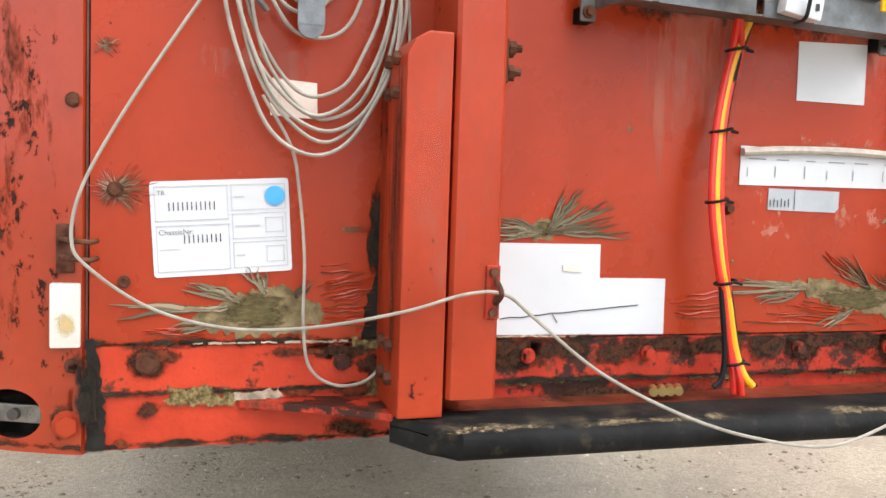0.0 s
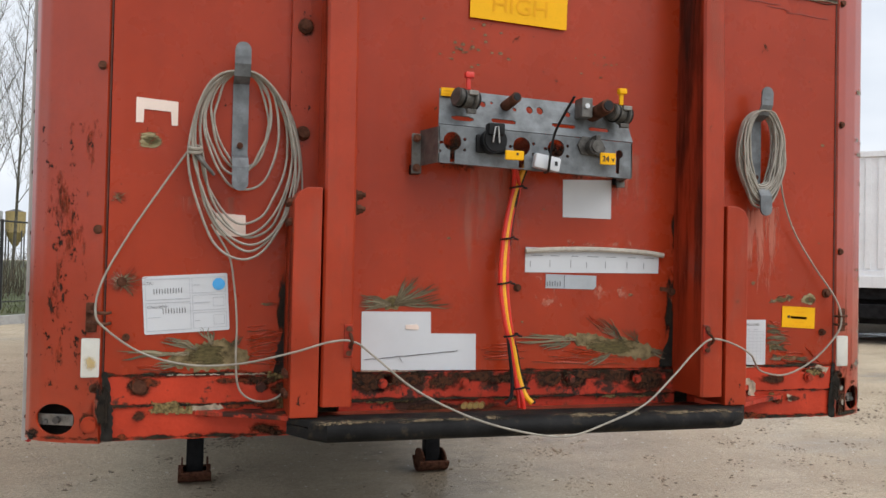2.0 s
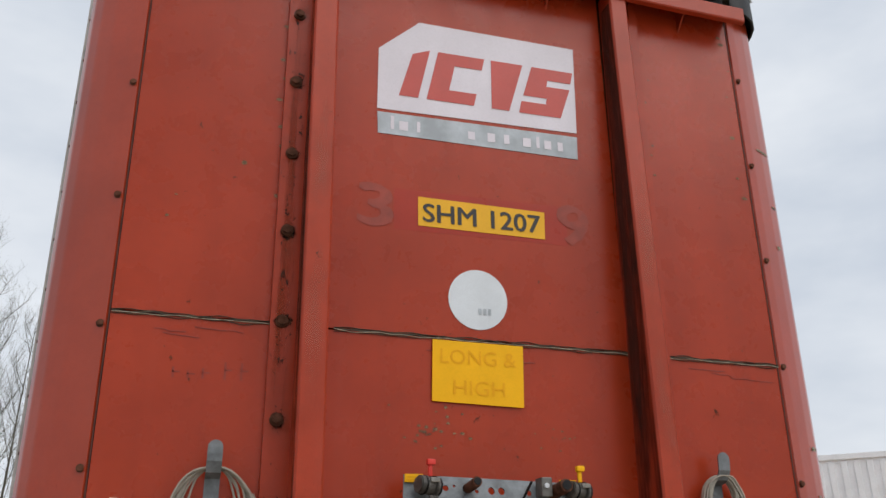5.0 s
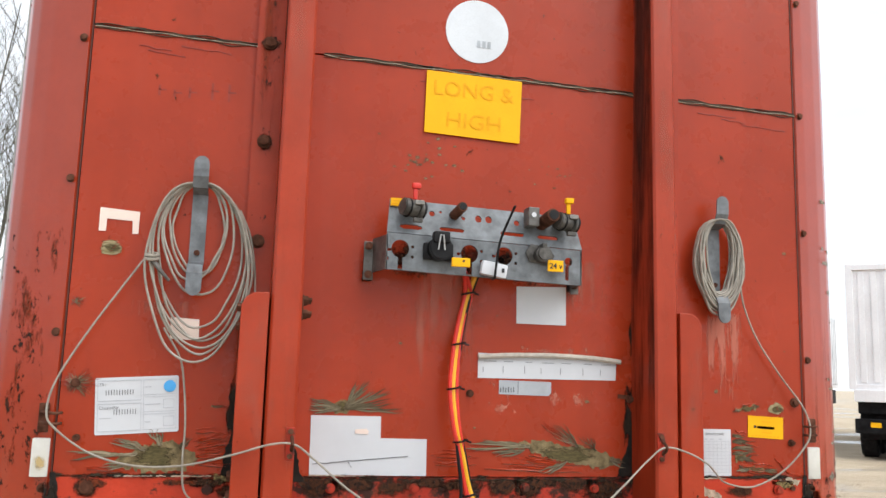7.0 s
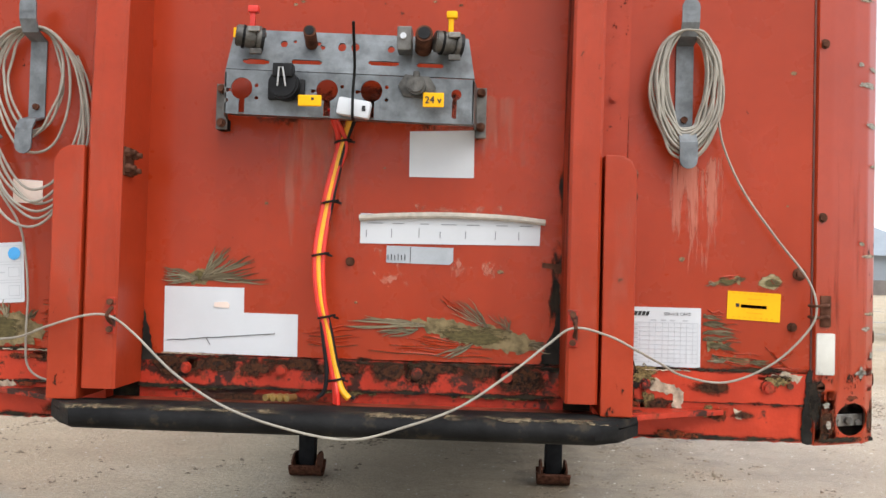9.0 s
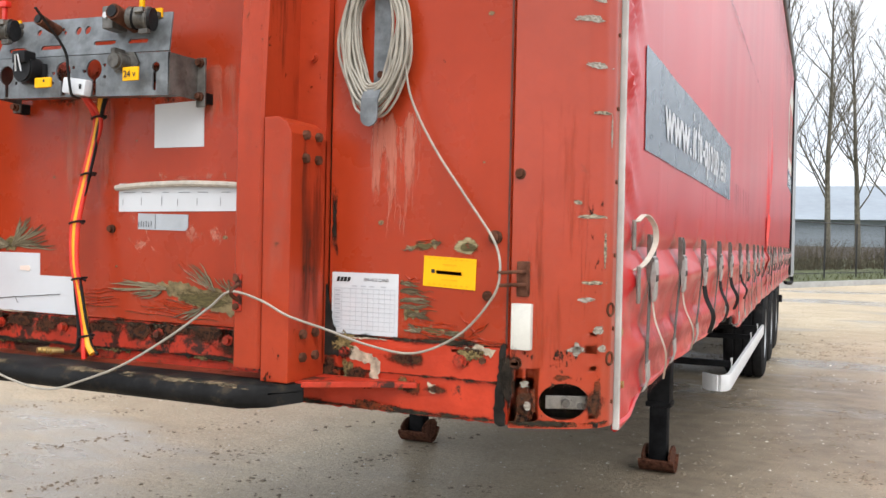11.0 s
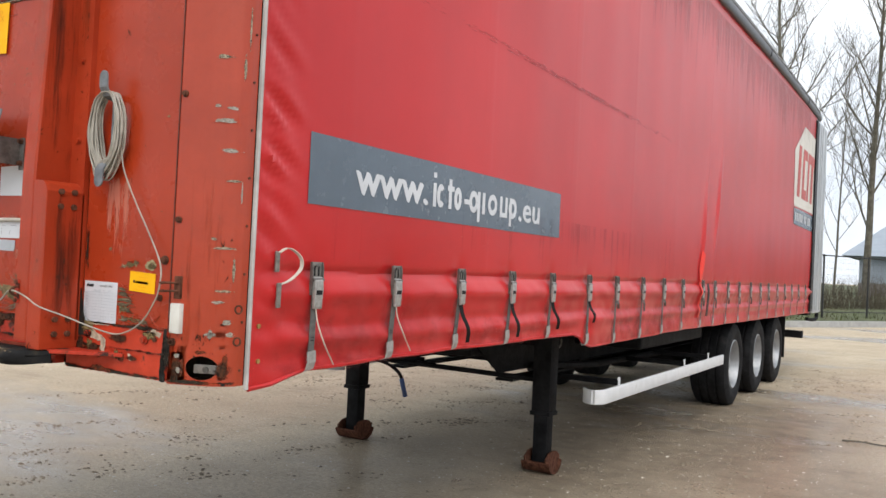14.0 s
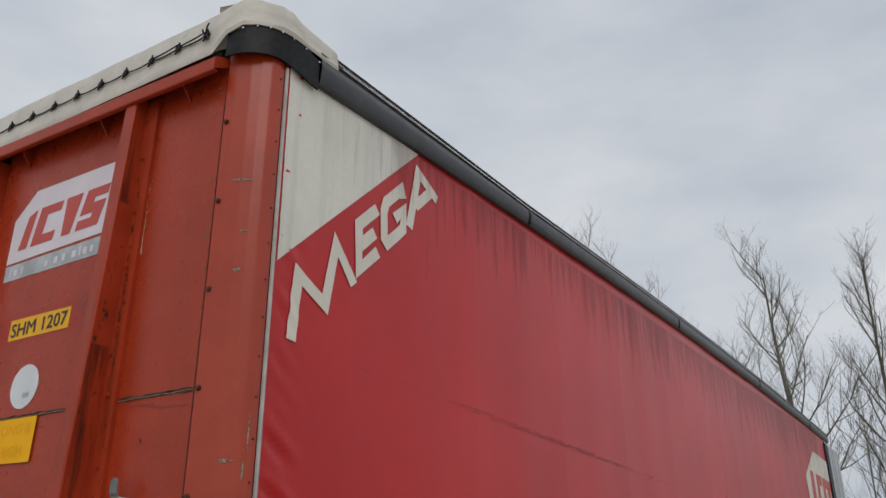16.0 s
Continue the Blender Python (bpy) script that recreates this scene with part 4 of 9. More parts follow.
part("ledge", bm, M_LEDGE, trailer, "grimy ledge behind the bumper bar")

for x0, x1, z0, z1, y in ((-0.99, -0.85, 1.062, 1.108, -0.006), (-0.72, -0.57, 1.060, 1.112, -0.006), (-0.46, -0.25, 1.078, 1.104, 0.0), (-0.10, 0.12, 1.078, 1.108, 0.0), (0.20, 0.50, 1.076, 1.110, 0.0),
                          (0.655, 0.745, 1.125, 1.185, -0.007), (0.69, 0.73, 1.045, 1.12, -0.006), (0.83, 0.86, 1.05, 1.09, -0.006), (0.955, 1.045, 1.125, 1.162, -0.007), (-0.70, -0.60, 1.14, 1.178, -0.006)):
    stain("moss_crust", S_MOSS, x0, x1, z0, z1, y, trailer, 0.003)
for x0, x1, z0, z1 in ((-0.49, -0.30, 1.09, 1.165), (-0.12, 0.05, 1.12, 1.165), (0.10, 0.26, 1.095, 1.165), (0.30, 0.52, 1.08, 1.168), (-0.45, 0.1, 1.04, 1.09), (-0.69, -0.60, 1.09, 1.165), (0.62, 0.70, 1.02, 1.165), (0.76, 0.94, 1.10, 1.15), (-0.75, -0.62, 1.0, 1.05)):
    stain("rust_crust", S_BLACK, x0, x1, z0, z1, -0.006, trailer, 0.0022)
for i in range(9):
    stain("rust_crust", S_BLACK, -0.50 + 0.105 * i, -0.34 + 0.105 * i, 1.124 - 0.012 * (i % 3), 1.176, -0.006, trailer, 0.0026 + 0.0002 * (i % 2))
for ring, y in (([(0.66, 1.158), (0.70, 1.160), (0.73, 1.137), (0.78, 1.126), (0.79, 1.11), (0.785, 1.064), (0.765, 1.074), (0.766, 1.108), (0.72, 1.115), (0.69, 1.138), (0.66, 1.145)], -0.0068),
                ([(0.985, 1.160), (1.02, 1.166), (1.06, 1.158), (1.05, 1.146), (1.02, 1.150), (0.99, 1.146)], -0.0068), ([(0.905, 1.075), (0.92, 1.080), (0.922, 1.055), (0.908, 1.058)], -0.0068), ([(-0.88, 1.085), (-0.80, 1.092), (-0.79, 1.078), (-0.87, 1.070)], -0.0068)):
    bm = bmesh.new()
    sheet(bm, ragged_edge(ring, 9.0, 0.008, 0.005), y, 0.0012)
    part("peeled_patch", bm, M_PEEL, trailer, "pale patch where the sill's paint has peeled")
sill = random.Random(52)
for x0, x1 in ((-1.05, -0.62), (0.66, 1.05)):
    for k in range(13):
        x, z, w, h = sill.uniform(x0, x1), sill.choice((1.012, 1.065, 1.085, 1.150)), sill.uniform(0.03, 0.075), sill.uniform(0.010, 0.026)
        stain("rust_crust", S_CRUST if k % 3 else S_BLACK, max(x0, x - w), min(x1, x + w), max(1.0, z - h), min(1.168, z + h), -0.006, trailer, 0.0030 + 0.0001 * k)
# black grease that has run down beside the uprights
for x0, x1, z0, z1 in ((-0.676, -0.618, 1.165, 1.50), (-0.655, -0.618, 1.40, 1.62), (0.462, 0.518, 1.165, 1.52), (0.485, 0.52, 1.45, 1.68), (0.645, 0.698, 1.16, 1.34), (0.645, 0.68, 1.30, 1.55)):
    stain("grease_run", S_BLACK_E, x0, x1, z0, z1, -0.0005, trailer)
for ring in ([(-0.668, 1.166), (-0.622, 1.166), (-0.622, 1.40), (-0.628, 1.43), (-0.634, 1.36), (-0.645, 1.28), (-0.662, 1.22)], [(0.455, 1.167), (0.507, 1.167), (0.507, 1.36), (0.500, 1.30), (0.488, 1.25), (0.470, 1.21)],
             [(0.642, 1.120), (0.684, 1.120), (0.690, 1.150), (0.668, 1.19), (0.658, 1.235), (0.650, 1.28), (0.646, 1.28)], [(-0.488, 1.150), (-0.45, 1.150), (-0.462, 1.18), (-0.478, 1.24), (-0.486, 1.27)]):
    bm = bmesh.new()
    sheet(bm, ragged_edge(ring, 3.0), -0.0068 if ring[0][1] < 1.16 else 0.0, 0.0022)
    part("grease", bm, M_GRIME, trailer, "black grease smeared beside the upright")
for side, w in ((-1, 0.022), (1, 0.018)):
    bm = bmesh.new()
    sheet(bm, ragged_edge([(x * side, z) for x, z in ((1.081, 1.004), (1.081, 1.172), (1.074, 1.176), (1.081 - w * 0.8, 1.150), (1.081 - w, 1.105), (1.076 - w, 1.065), (1.081 - w * 1.2, 1.004))], 5.0), -0.0068, 0.0024)
    part("corner_grease", bm, M_GRIME, trailer, "black grease beside the corner post")
# pale sealant squeezed out over the sill
for x0, x1, z in ((-0.93, -0.70, 1.166), (-0.44, -0.30, 1.168), (0.70, 0.79, 1.164)):
    bm = bmesh.new()
    x = x0
    while x < x1:
        ln = 0.012 + 0.05 * abs(noise.noise((x * 40, z, 0)))
        band(bm, [Vector((x + ln * i / 5, -0.009, z + 0.003 * noise.noise((x * 60 + i * 0.5, x0, 0)))) for i in range(6)], (0, 0, 1), 0.0016 + 0.004 * abs(noise.noise((x * 70, 1, 0))), 0.003)
        x += ln + 0.03 * abs(noise.noise((x * 33, 5, 0)))
    tagged(part("pale_sealant", bm, M_PEEL, trailer), kind="stuff")
# peeled pale edges of the sheets beside the flanges
for x, z0, z1, ph in ((-0.634, 2.62, 3.75, 1.0), (0.664, 2.95, 3.55, 5.0)):
    bm = bmesh.new()
    z = z0
    while z < z1:
        ln = 0.02 + 0.10 * abs(noise.noise((z * 7, ph, 0)))
        k = max(2, int(ln / 0.01))
        band(bm, [Vector((x + 0.003 * noise.noise((z * 30 + i, ph, 2)), -0.002, z + ln * i / k)) for i in range(k + 1)], (1, 0, 0), 0.0022 + 0.003 * abs(noise.noise((z * 11, ph, 4))), 0.003)
        z += ln + 0.03 * abs(noise.noise((z * 5, ph, 8)))
    tagged(part("peeled_edge", bm, M_PEEL, trailer), kind="stuff")
# pale drips and ghosts of stickers
for x0, x1, z0, z1 in ((-0.20, 0.05, 1.42, 1.80), (-0.95, -0.75, 1.56, 1.62), (0.10, 0.45, 1.62, 1.80)):
    stain("pale_drip", S_PALE, x0, x1, z0, z1, 0.0, trailer, 0.0009)
stain("pale_drip", S_PALE_H, 0.735, 0.875, 1.38, 1.665, 0.0, trailer, 0.0010)
for x0, x1, z0, z1 in ((0.05, 0.14, 1.37, 1.44), (0.18, 0.40, 1.36, 1.42), (0.0, 0.2, 1.33, 1.39), (-0.62, -0.5, 1.3, 1.36)):
    stain("sticker_ghost", S_GHOST, x0, x1, z0, z1, 0.0, trailer, 0.0009)
# specks and runs on the uprights and their flanges
for side, a, b in ((-1, -0.568, -0.490), (1, 0.502, 0.572)):
    out, inn = (a, b) if side < 0 else (b, a)
    on_beam("fleck", S_FLECK, side, a + 0.006, b - 0.006, 1.12, 3.66, 0.0010)
    on_beam("dust", S_DUST, side, a + 0.006, b - 0.006, 1.12, 3.66, 0.0006)
    d0, d1 = sorted((out + 0.006 * side, out + 0.075 * side))
    stain("fleck", S_FLECK, d0, d1, 1.08, 1.635, Y_B - 0.002, trailer, 0.0008)
    stain("dust", S_DUST, d0, d1, 1.2, 1.635, Y_B - 0.002, trailer, 0.0006)
    stain("foot_rust", S_SPECK, d0, d1, 1.072, 1.16, Y_B - 0.002, trailer, 0.0012)
    stain("flange_rust", S_SPECK, d0 + 0.002, d1 - 0.002, 1.64, 3.75, -0.02, trailer, 0.0008)
    stain("flange_runs", S_RUSTRUN, d0 + 0.002, d1 - 0.002, 1.64, 3.75, -0.02, trailer, 0.0006)
    for xf, z0, z1 in ((out + (0.075 + 0.0012) * side, 1.08, 1.62), (out + 0.0010 * side, 1.645, 3.66)):
        for name, mat, k in (("flank_runs", S_RUSTRUN_Y, 0.0), ("flank_fleck", S_FLECK_Y, 0.0006)):
            bm = bmesh.new()
            bm.faces.new([bm.verts.new((xf + k * side + (beam_dx(side, z) if z1 > 2 else 0), y, z)) for y, z in ((-0.150, z0), (-0.022, z0), (-0.022, z1), (beam_y(z1) + 0.008, z1))])
            tagged(part(name, bm, mat, trailer), kind="stuff")
# shade of the right beam's inner face, coloured in together with its grime
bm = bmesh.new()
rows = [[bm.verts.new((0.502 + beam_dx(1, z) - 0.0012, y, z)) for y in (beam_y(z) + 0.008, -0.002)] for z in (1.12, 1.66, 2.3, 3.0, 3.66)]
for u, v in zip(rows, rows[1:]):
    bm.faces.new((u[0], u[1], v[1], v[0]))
tagged(part("flank_grime_and_shade", bm, S_FLANK, trailer), kind="stuff")
for x0, x1 in ((-1.07, -0.64), (-0.485, 0.505), (0.66, 1.075)):
    stain("fleck", S_FLECK, x0, x1, 1.18, 3.72, 0.0, trailer, 0.0007)
# the posts: brown runs, blisters and specks of rust
post_stain("rust_run", S_RUSTRUN_L, -1, 1.09, 1.268, 1.04, 1.9, 0.0012)
stain("yellowing", S_YELLOWED, -1.131, -1.090, 1.166, 1.228, -0.008, trailer, 0.0012)
post_stain("rust_run", S_RUSTRUN, 1, 1.09, 1.268, 1.02, 1.45, 0.0012)
post_stain("rust_speckle", S_SPECK, -1, 1.10, 1.266, 1.03, 1.85, 0.0018)
post_stain("rust_speckle", S_SPECK, 1, 1.10, 1.25, 1.0, 1.20, 0.0018)
for side in (-1, 1):
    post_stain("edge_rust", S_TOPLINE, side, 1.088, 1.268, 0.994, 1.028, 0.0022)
post_stain("rust_run", S_RUSTRUN, 1, 1.10, 1.262, 1.1, 1.9, 0.0013)
post_stain("rust_crust", S_BLACK, 1, 1.222, 1.270, 1.0, 1.10, 0.0020)
post_stain("rust_crust", S_CRUST, 1, 1.088, 1.150, 1.012, 1.125, 0.0018)
for x0, x1, z0, z1 in ((1.120, 1.146, 1.000, 1.125), (1.238, 1.268, 1.000, 1.130), (1.146, 1.238, 0.998, 1.019), (1.150, 1.235, 1.095, 1.118)):
    post_stain("rust_crust", S_CRUST, 1, x0, x1, z0, z1, 0.0016)
post_stain("rust_crust", S_BLACK, 1, 1.088, 1.14, 1.0, 1.05, 0.0020)
for z in (1.246, 1.143):
    bm = bmesh.new()
    tube(bm, [Vector((1.2685 + 0.004 * math.cos(g), 0.114 + 0.011 * math.cos(g), z + 0.013 * math.sin(g))) for g in np.linspace(0, 6.283, 15)], 0.0032, 6)
    part("rust_ring", bm, M_RUST, trailer, "rusty ring round a rivet")
post_stain("rust_crust", S_BLACK, -1, 1.222, 1.270, 0.998, 1.04, 0.0020)
post_stain("rust_speckle", S_SPECK, 1, 1.23, 1.258, 1.12, 1.5, 0.0018)
post_stain("rust_blister", S_SPECK_L, -1, 1.12, 1.268, 1.06, 1.92, 0.0022)

# black bumper bar, half round in front, with cut-back ends
bm = bmesh.new()
prof = [(-0.12, 1.074), (-0.190, 1.074)] + [(-0.190 - 0.035 * math.sin(g), 1.047 + 0.027 * math.cos(g)) for g in (0.3, 0.6, 0.9, 1.2, 1.57, 1.94, 2.24, 2.54, 2.84)] + [(-0.190, 1.020), (-0.12, 1.020)]
rings = []
for x in (-0.645, -0.60, -0.56, -0.4, -0.2, 0.0, 0.2, 0.4, 0.56, 0.615, 0.665):
    end = max(0.0, abs(x - 0.01) - 0.565) / 0.09
    rings.append([bm.verts.new((x, max(y, -0.225 + 0.10 * end) if y < -0.13 else y, z + 0.012 * end * (1 if z < 1.05 else -0.2))) for y, z in prof])
for u, v in zip(rings, rings[1:]):
    for k in range(len(prof)):
        bm.faces.new((u[k], u[(k + 1) % len(prof)], v[(k + 1) % len(prof)], v[k]))
bm.faces.new(rings[0])
bm.faces.new(rings[-1][::-1])
part("bumper_bar", bm, M_BUMPER, trailer, "worn black bumper bar with mossy ends", smooth=True)
for x0, x1 in ((-0.60, -0.36), (-0.40, -0.05), (0.02, 0.30), (0.28, 0.62)):
    bm = bmesh.new()
    ys = ((-0.150, 1.0752), (-0.192, 1.0754), (-0.206, 1.0722), (-0.217, 1.066))
    lo, hi = [[bm.verts.new((x, y, z)) for y, z in ys] for x in (x0, x1)]
    for k in range(3):
        bm.faces.new((lo[k], lo[k + 1], hi[k + 1], hi[k]))
    tagged(part("bar_crust", bm, S_BARCRUST, trailer), kind="stuff")
for side in (-1, 1):
    bm = bmesh.new()
    c = 0.01
    prism(bm, [(c + 0.635 * side, -0.125), (c + 0.655 * side, -0.128), (c + 0.76 * side, -0.06), (c + 0.87 * side, -0.012), (c + 0.87 * side, 0.0), (c + 0.635 * side, 0.0)], "z", 1.064, 1.076, 0.002)
    part("gusset", bm, M_WORN, trailer, "red gusset plate")

# top of the front wall: folded canopy lip, roof sheet wrapped round the corners, rubber caps
def lip_z(x):
    return 3.762 - 0.022 * x


bm = bmesh.new()
rows = []
for i in range(25):
    x = -1.10 + 2.20 * i / 24
    z = lip_z(x) + 0.002 * noise.noise((x * 3, 2, 0))
    rows.append([bm.verts.new(q) for q in ((x * 0.985, 0.004, 3.790), (x, -0.094, z), (x, -0.100, z - 0.006), (x, -0.100, z - 0.062), (x, -0.097, z - 0.068), (x, -0.078, z - 0.070))])
for u, v in zip(rows, rows[1:]):
    for k in range(5):
        bm.faces.new((u[k], v[k], v[k + 1], u[k + 1]))
for row in (rows[0], rows[-1]):
    foot = bm.verts.new((row[0].co.x, 0.004, 3.740))
    bm.faces.new((row[0], row[1], row[2], row[3], foot))
solid(bm, 0.004)
part("top_lip", bm, M_RED, trailer, "red folded canopy lip along the top of the front wall")
for side in (-1, 1):
    for x in (0.30, 0.86):
        bm = bmesh.new()
        prism(bm, [(0.0, 3.64), (0.0, 3.76), (-0.090, lip_z(x * side) - 0.012)], "x", x * side - 0.003, x * side + 0.003)
        part("lip_gusset", bm, M_RED, trailer)

CORNER = [(1.02, -0.046), (1.10, -0.046), (1.17, -0.030), (1.225, 0.002), (1.262, 0.045), (1.285, 0.098), (1.296, 0.16), (1.300, 0.24), (1.302, 0.33), (1.303, 0.46)]
bm = bmesh.new()
line = [(-x, y) for x, y in CORNER[::-1]] + [(-0.9 + 0.1 * i, -0.046) for i in range(19)] + CORNER
rows = []
for i, (x, y) in enumerate(line):
    r = abs(x)
    turned = min(1.0, max(0.0, (r - 1.06) / 0.20))
    back = max(0.0, y - 0.16)
    sag = 0.006 * noise.noise((x * 3, y * 5, 1)) + 0.010 * noise.noise((x * 11, y * 11, 4)) * turned
    low = 3.805 + 0.105 * min(1.0, max(0.0, (r - 1.03) / 0.10)) - 0.02 * back
    nx, ny = (1 if x > 0 else -1) * turned, -(1 - turned)
    ln = math.hypot(nx, ny)
    nx, ny = nx / ln, ny / ln
    top = 4.055 + 0.02 * math.exp(-((r - 1.20) / 0.10) ** 2) - 0.10 * back
    row = []
    for f, out in ((0.0, 0.006), (0.12, 0.012), (0.18, 0.006), (0.45, 0.004), (0.75, -0.002), (0.93, -0.016), (1.0, -0.05), (1.02, -0.30)):
        row.append(bm.verts.new((x + nx * (out + sag * (f > 0)), y + ny * (out + sag * (f > 0)), low + (top - low) * f + sag * (f > 0.3))))
    rows.append(row)
for u, v in zip(rows, rows[1:]):
    for k in range(7):
        bm.faces.new((u[k], u[k + 1], v[k + 1], v[k]))
solid(bm, 0.003)
valance = part("roof_valance", bm, M_ROOF, trailer, "dirty grey-white roof sheet folded down over the front and round the corners", smooth=True)
bm = bmesh.new()
box(bm, -1.06, 1.06, -0.034, 0.0, 3.772, 3.812)
part("valance_shadow_gap", bm, M_BLACKMETAL, trailer)
prev = None
for i in range(12):
    x = -1.0 + i * 0.18
    bm = bmesh.new()
    tube(bm, [Vector((x + 0.014 * math.cos(g), -0.058 + 0.004 * math.sin(g), 3.918 + 0.016 * math.sin(g))) for g in np.linspace(0, 6.0, 9)], 0.006, 6)
    tube(bm, [Vector((x + 0.004, -0.060, 3.905)), Vector((x + 0.012, -0.064, 3.940))], 0.007, 6, 0.004)
    tube(bm, [Vector((x - 0.004, -0.060, 3.912)), Vector((x - 0.014, -0.062, 3.886))], 0.006, 6, 0.003)
    part("rope_toggle", bm, M_BLACK, valance, smooth=True)
    if prev is not None:
        bm = bmesh.new()
        tube(bm, smooth_path([(prev, -0.058, 3.915), ((prev + x) / 2, -0.056, 3.909), (x, -0.058, 3.915)], 4), 0.0035, 6)
        if i in (1, 2, 10, 11):
            tube(bm, smooth_path([(prev, -0.060, 3.922), ((prev + x) / 2, -0.058, 3.928), (x, -0.060, 3.936)], 4), 0.0035, 6)
        part("lacing_cord", bm, M_BLACK, valance, smooth=True)
    prev = x
bm = bmesh.new()
for side in (-1, 1):
    for k, (dx, dz) in enumerate(((0.02, 0.05), (-0.015, 0.03), (0.03, -0.04), (0.0, -0.03))):
        tube(bm, smooth_path([(0.978 * side, -0.062, 3.918), (0.978 * side + dx * 0.7, -0.072, 3.918 + dz * 0.5), (0.978 * side + dx, -0.068, 3.918 + dz)], 3), 0.004, 5)
part("knotted_cord", bm, M_BLACK, valance, smooth=True)
for side in (-1, 1):
    bm = bmesh.new()
    rows = []
    for i, (x, y) in enumerate([(1.092, -0.038)] + [(x + 0.002, y + 0.004) for x, y in CORNER[1:9]]):
        drop = 0.0 if i < 6 else (y - 0.10) * 0.16
        top = (3.840, 3.885, 3.905, 3.912, 3.914, 3.914, 3.912, 3.906, 3.885)[i]
        rows.append([bm.verts.new((x * side, y, 3.770 - drop + (top - 3.770 + drop) * f)) for f in (0.0, 0.5, 0.92, 1.0)])
    for u, v in zip(rows, rows[1:]):
        for k in range(3):
            bm.faces.new((u[k], v[k], v[k + 1], u[k + 1]))
    solid(bm, 0.008)
    cap = part("corner_cap", bm, M_BLACK, trailer, "black rubber corner cap", smooth=True)
    bm = bmesh.new()
    for i, (x, y) in enumerate(CORNER[2:9]):
        drum(bm, ((x + 0.006) * side, y - 0.002, (3.893, 3.902, 3.904, 3.904, 3.902, 3.896, 3.878)[i]), (1 * side, -0.6, 0), 0.004, 0.006, 8)
    part("rivets", bm, M_ALU, cap)


# ---- side curtains ----
CLIPS = [0.476, 0.989, 1.526, 2.060, 2.593, 3.170, 3.690, 4.264, 4.833, 5.406, 6.046, 6.531, 7.094, 7.668, 8.247, 8.856, 9.454, 10.03, 10.66, 11.252, 11.896, 12.601]


def rail_z(y):
    return 3.742 + 0.060 * y - 0.0025 * y * y


def rail_h(y):
    """The rail stands taller towards the front."""
    return 1.0 + 0.40 * max(0.0, 1 - (y - 0.3) / 2.2)


def hem_z(y):
    """The lower edge of the curtain: high over the gooseneck, lower behind it, with a loose corner in front."""
    t = min(1.0, max(0.0, (y - 2.98) / 0.28))
    t = t * t * (3 - 2 * t)
    z = 1.024 + 0.012 * min(1.0, y / 1.2) + t * (0.945 - 1.036) + 0.02 * max(0.0, min(1.0, (y - 3.5) / 2.0)) * t - 0.0065 * max(0, y - 5.5)
    return z - 0.05 * max(0.0, 1 - abs(y - 0.2) / 0.25) + 0.006 * noise.noise((y * 2.3, 0, 0))


def clip_z(y):
    return 1.395 - 0.0035 * y


SEAMS = [0.62, 0.66, 1.74, 1.78, 2.86, 2.90, 3.98, 5.1, 6.2, 7.3, 8.4, 9.5, 10.6, 11.7]


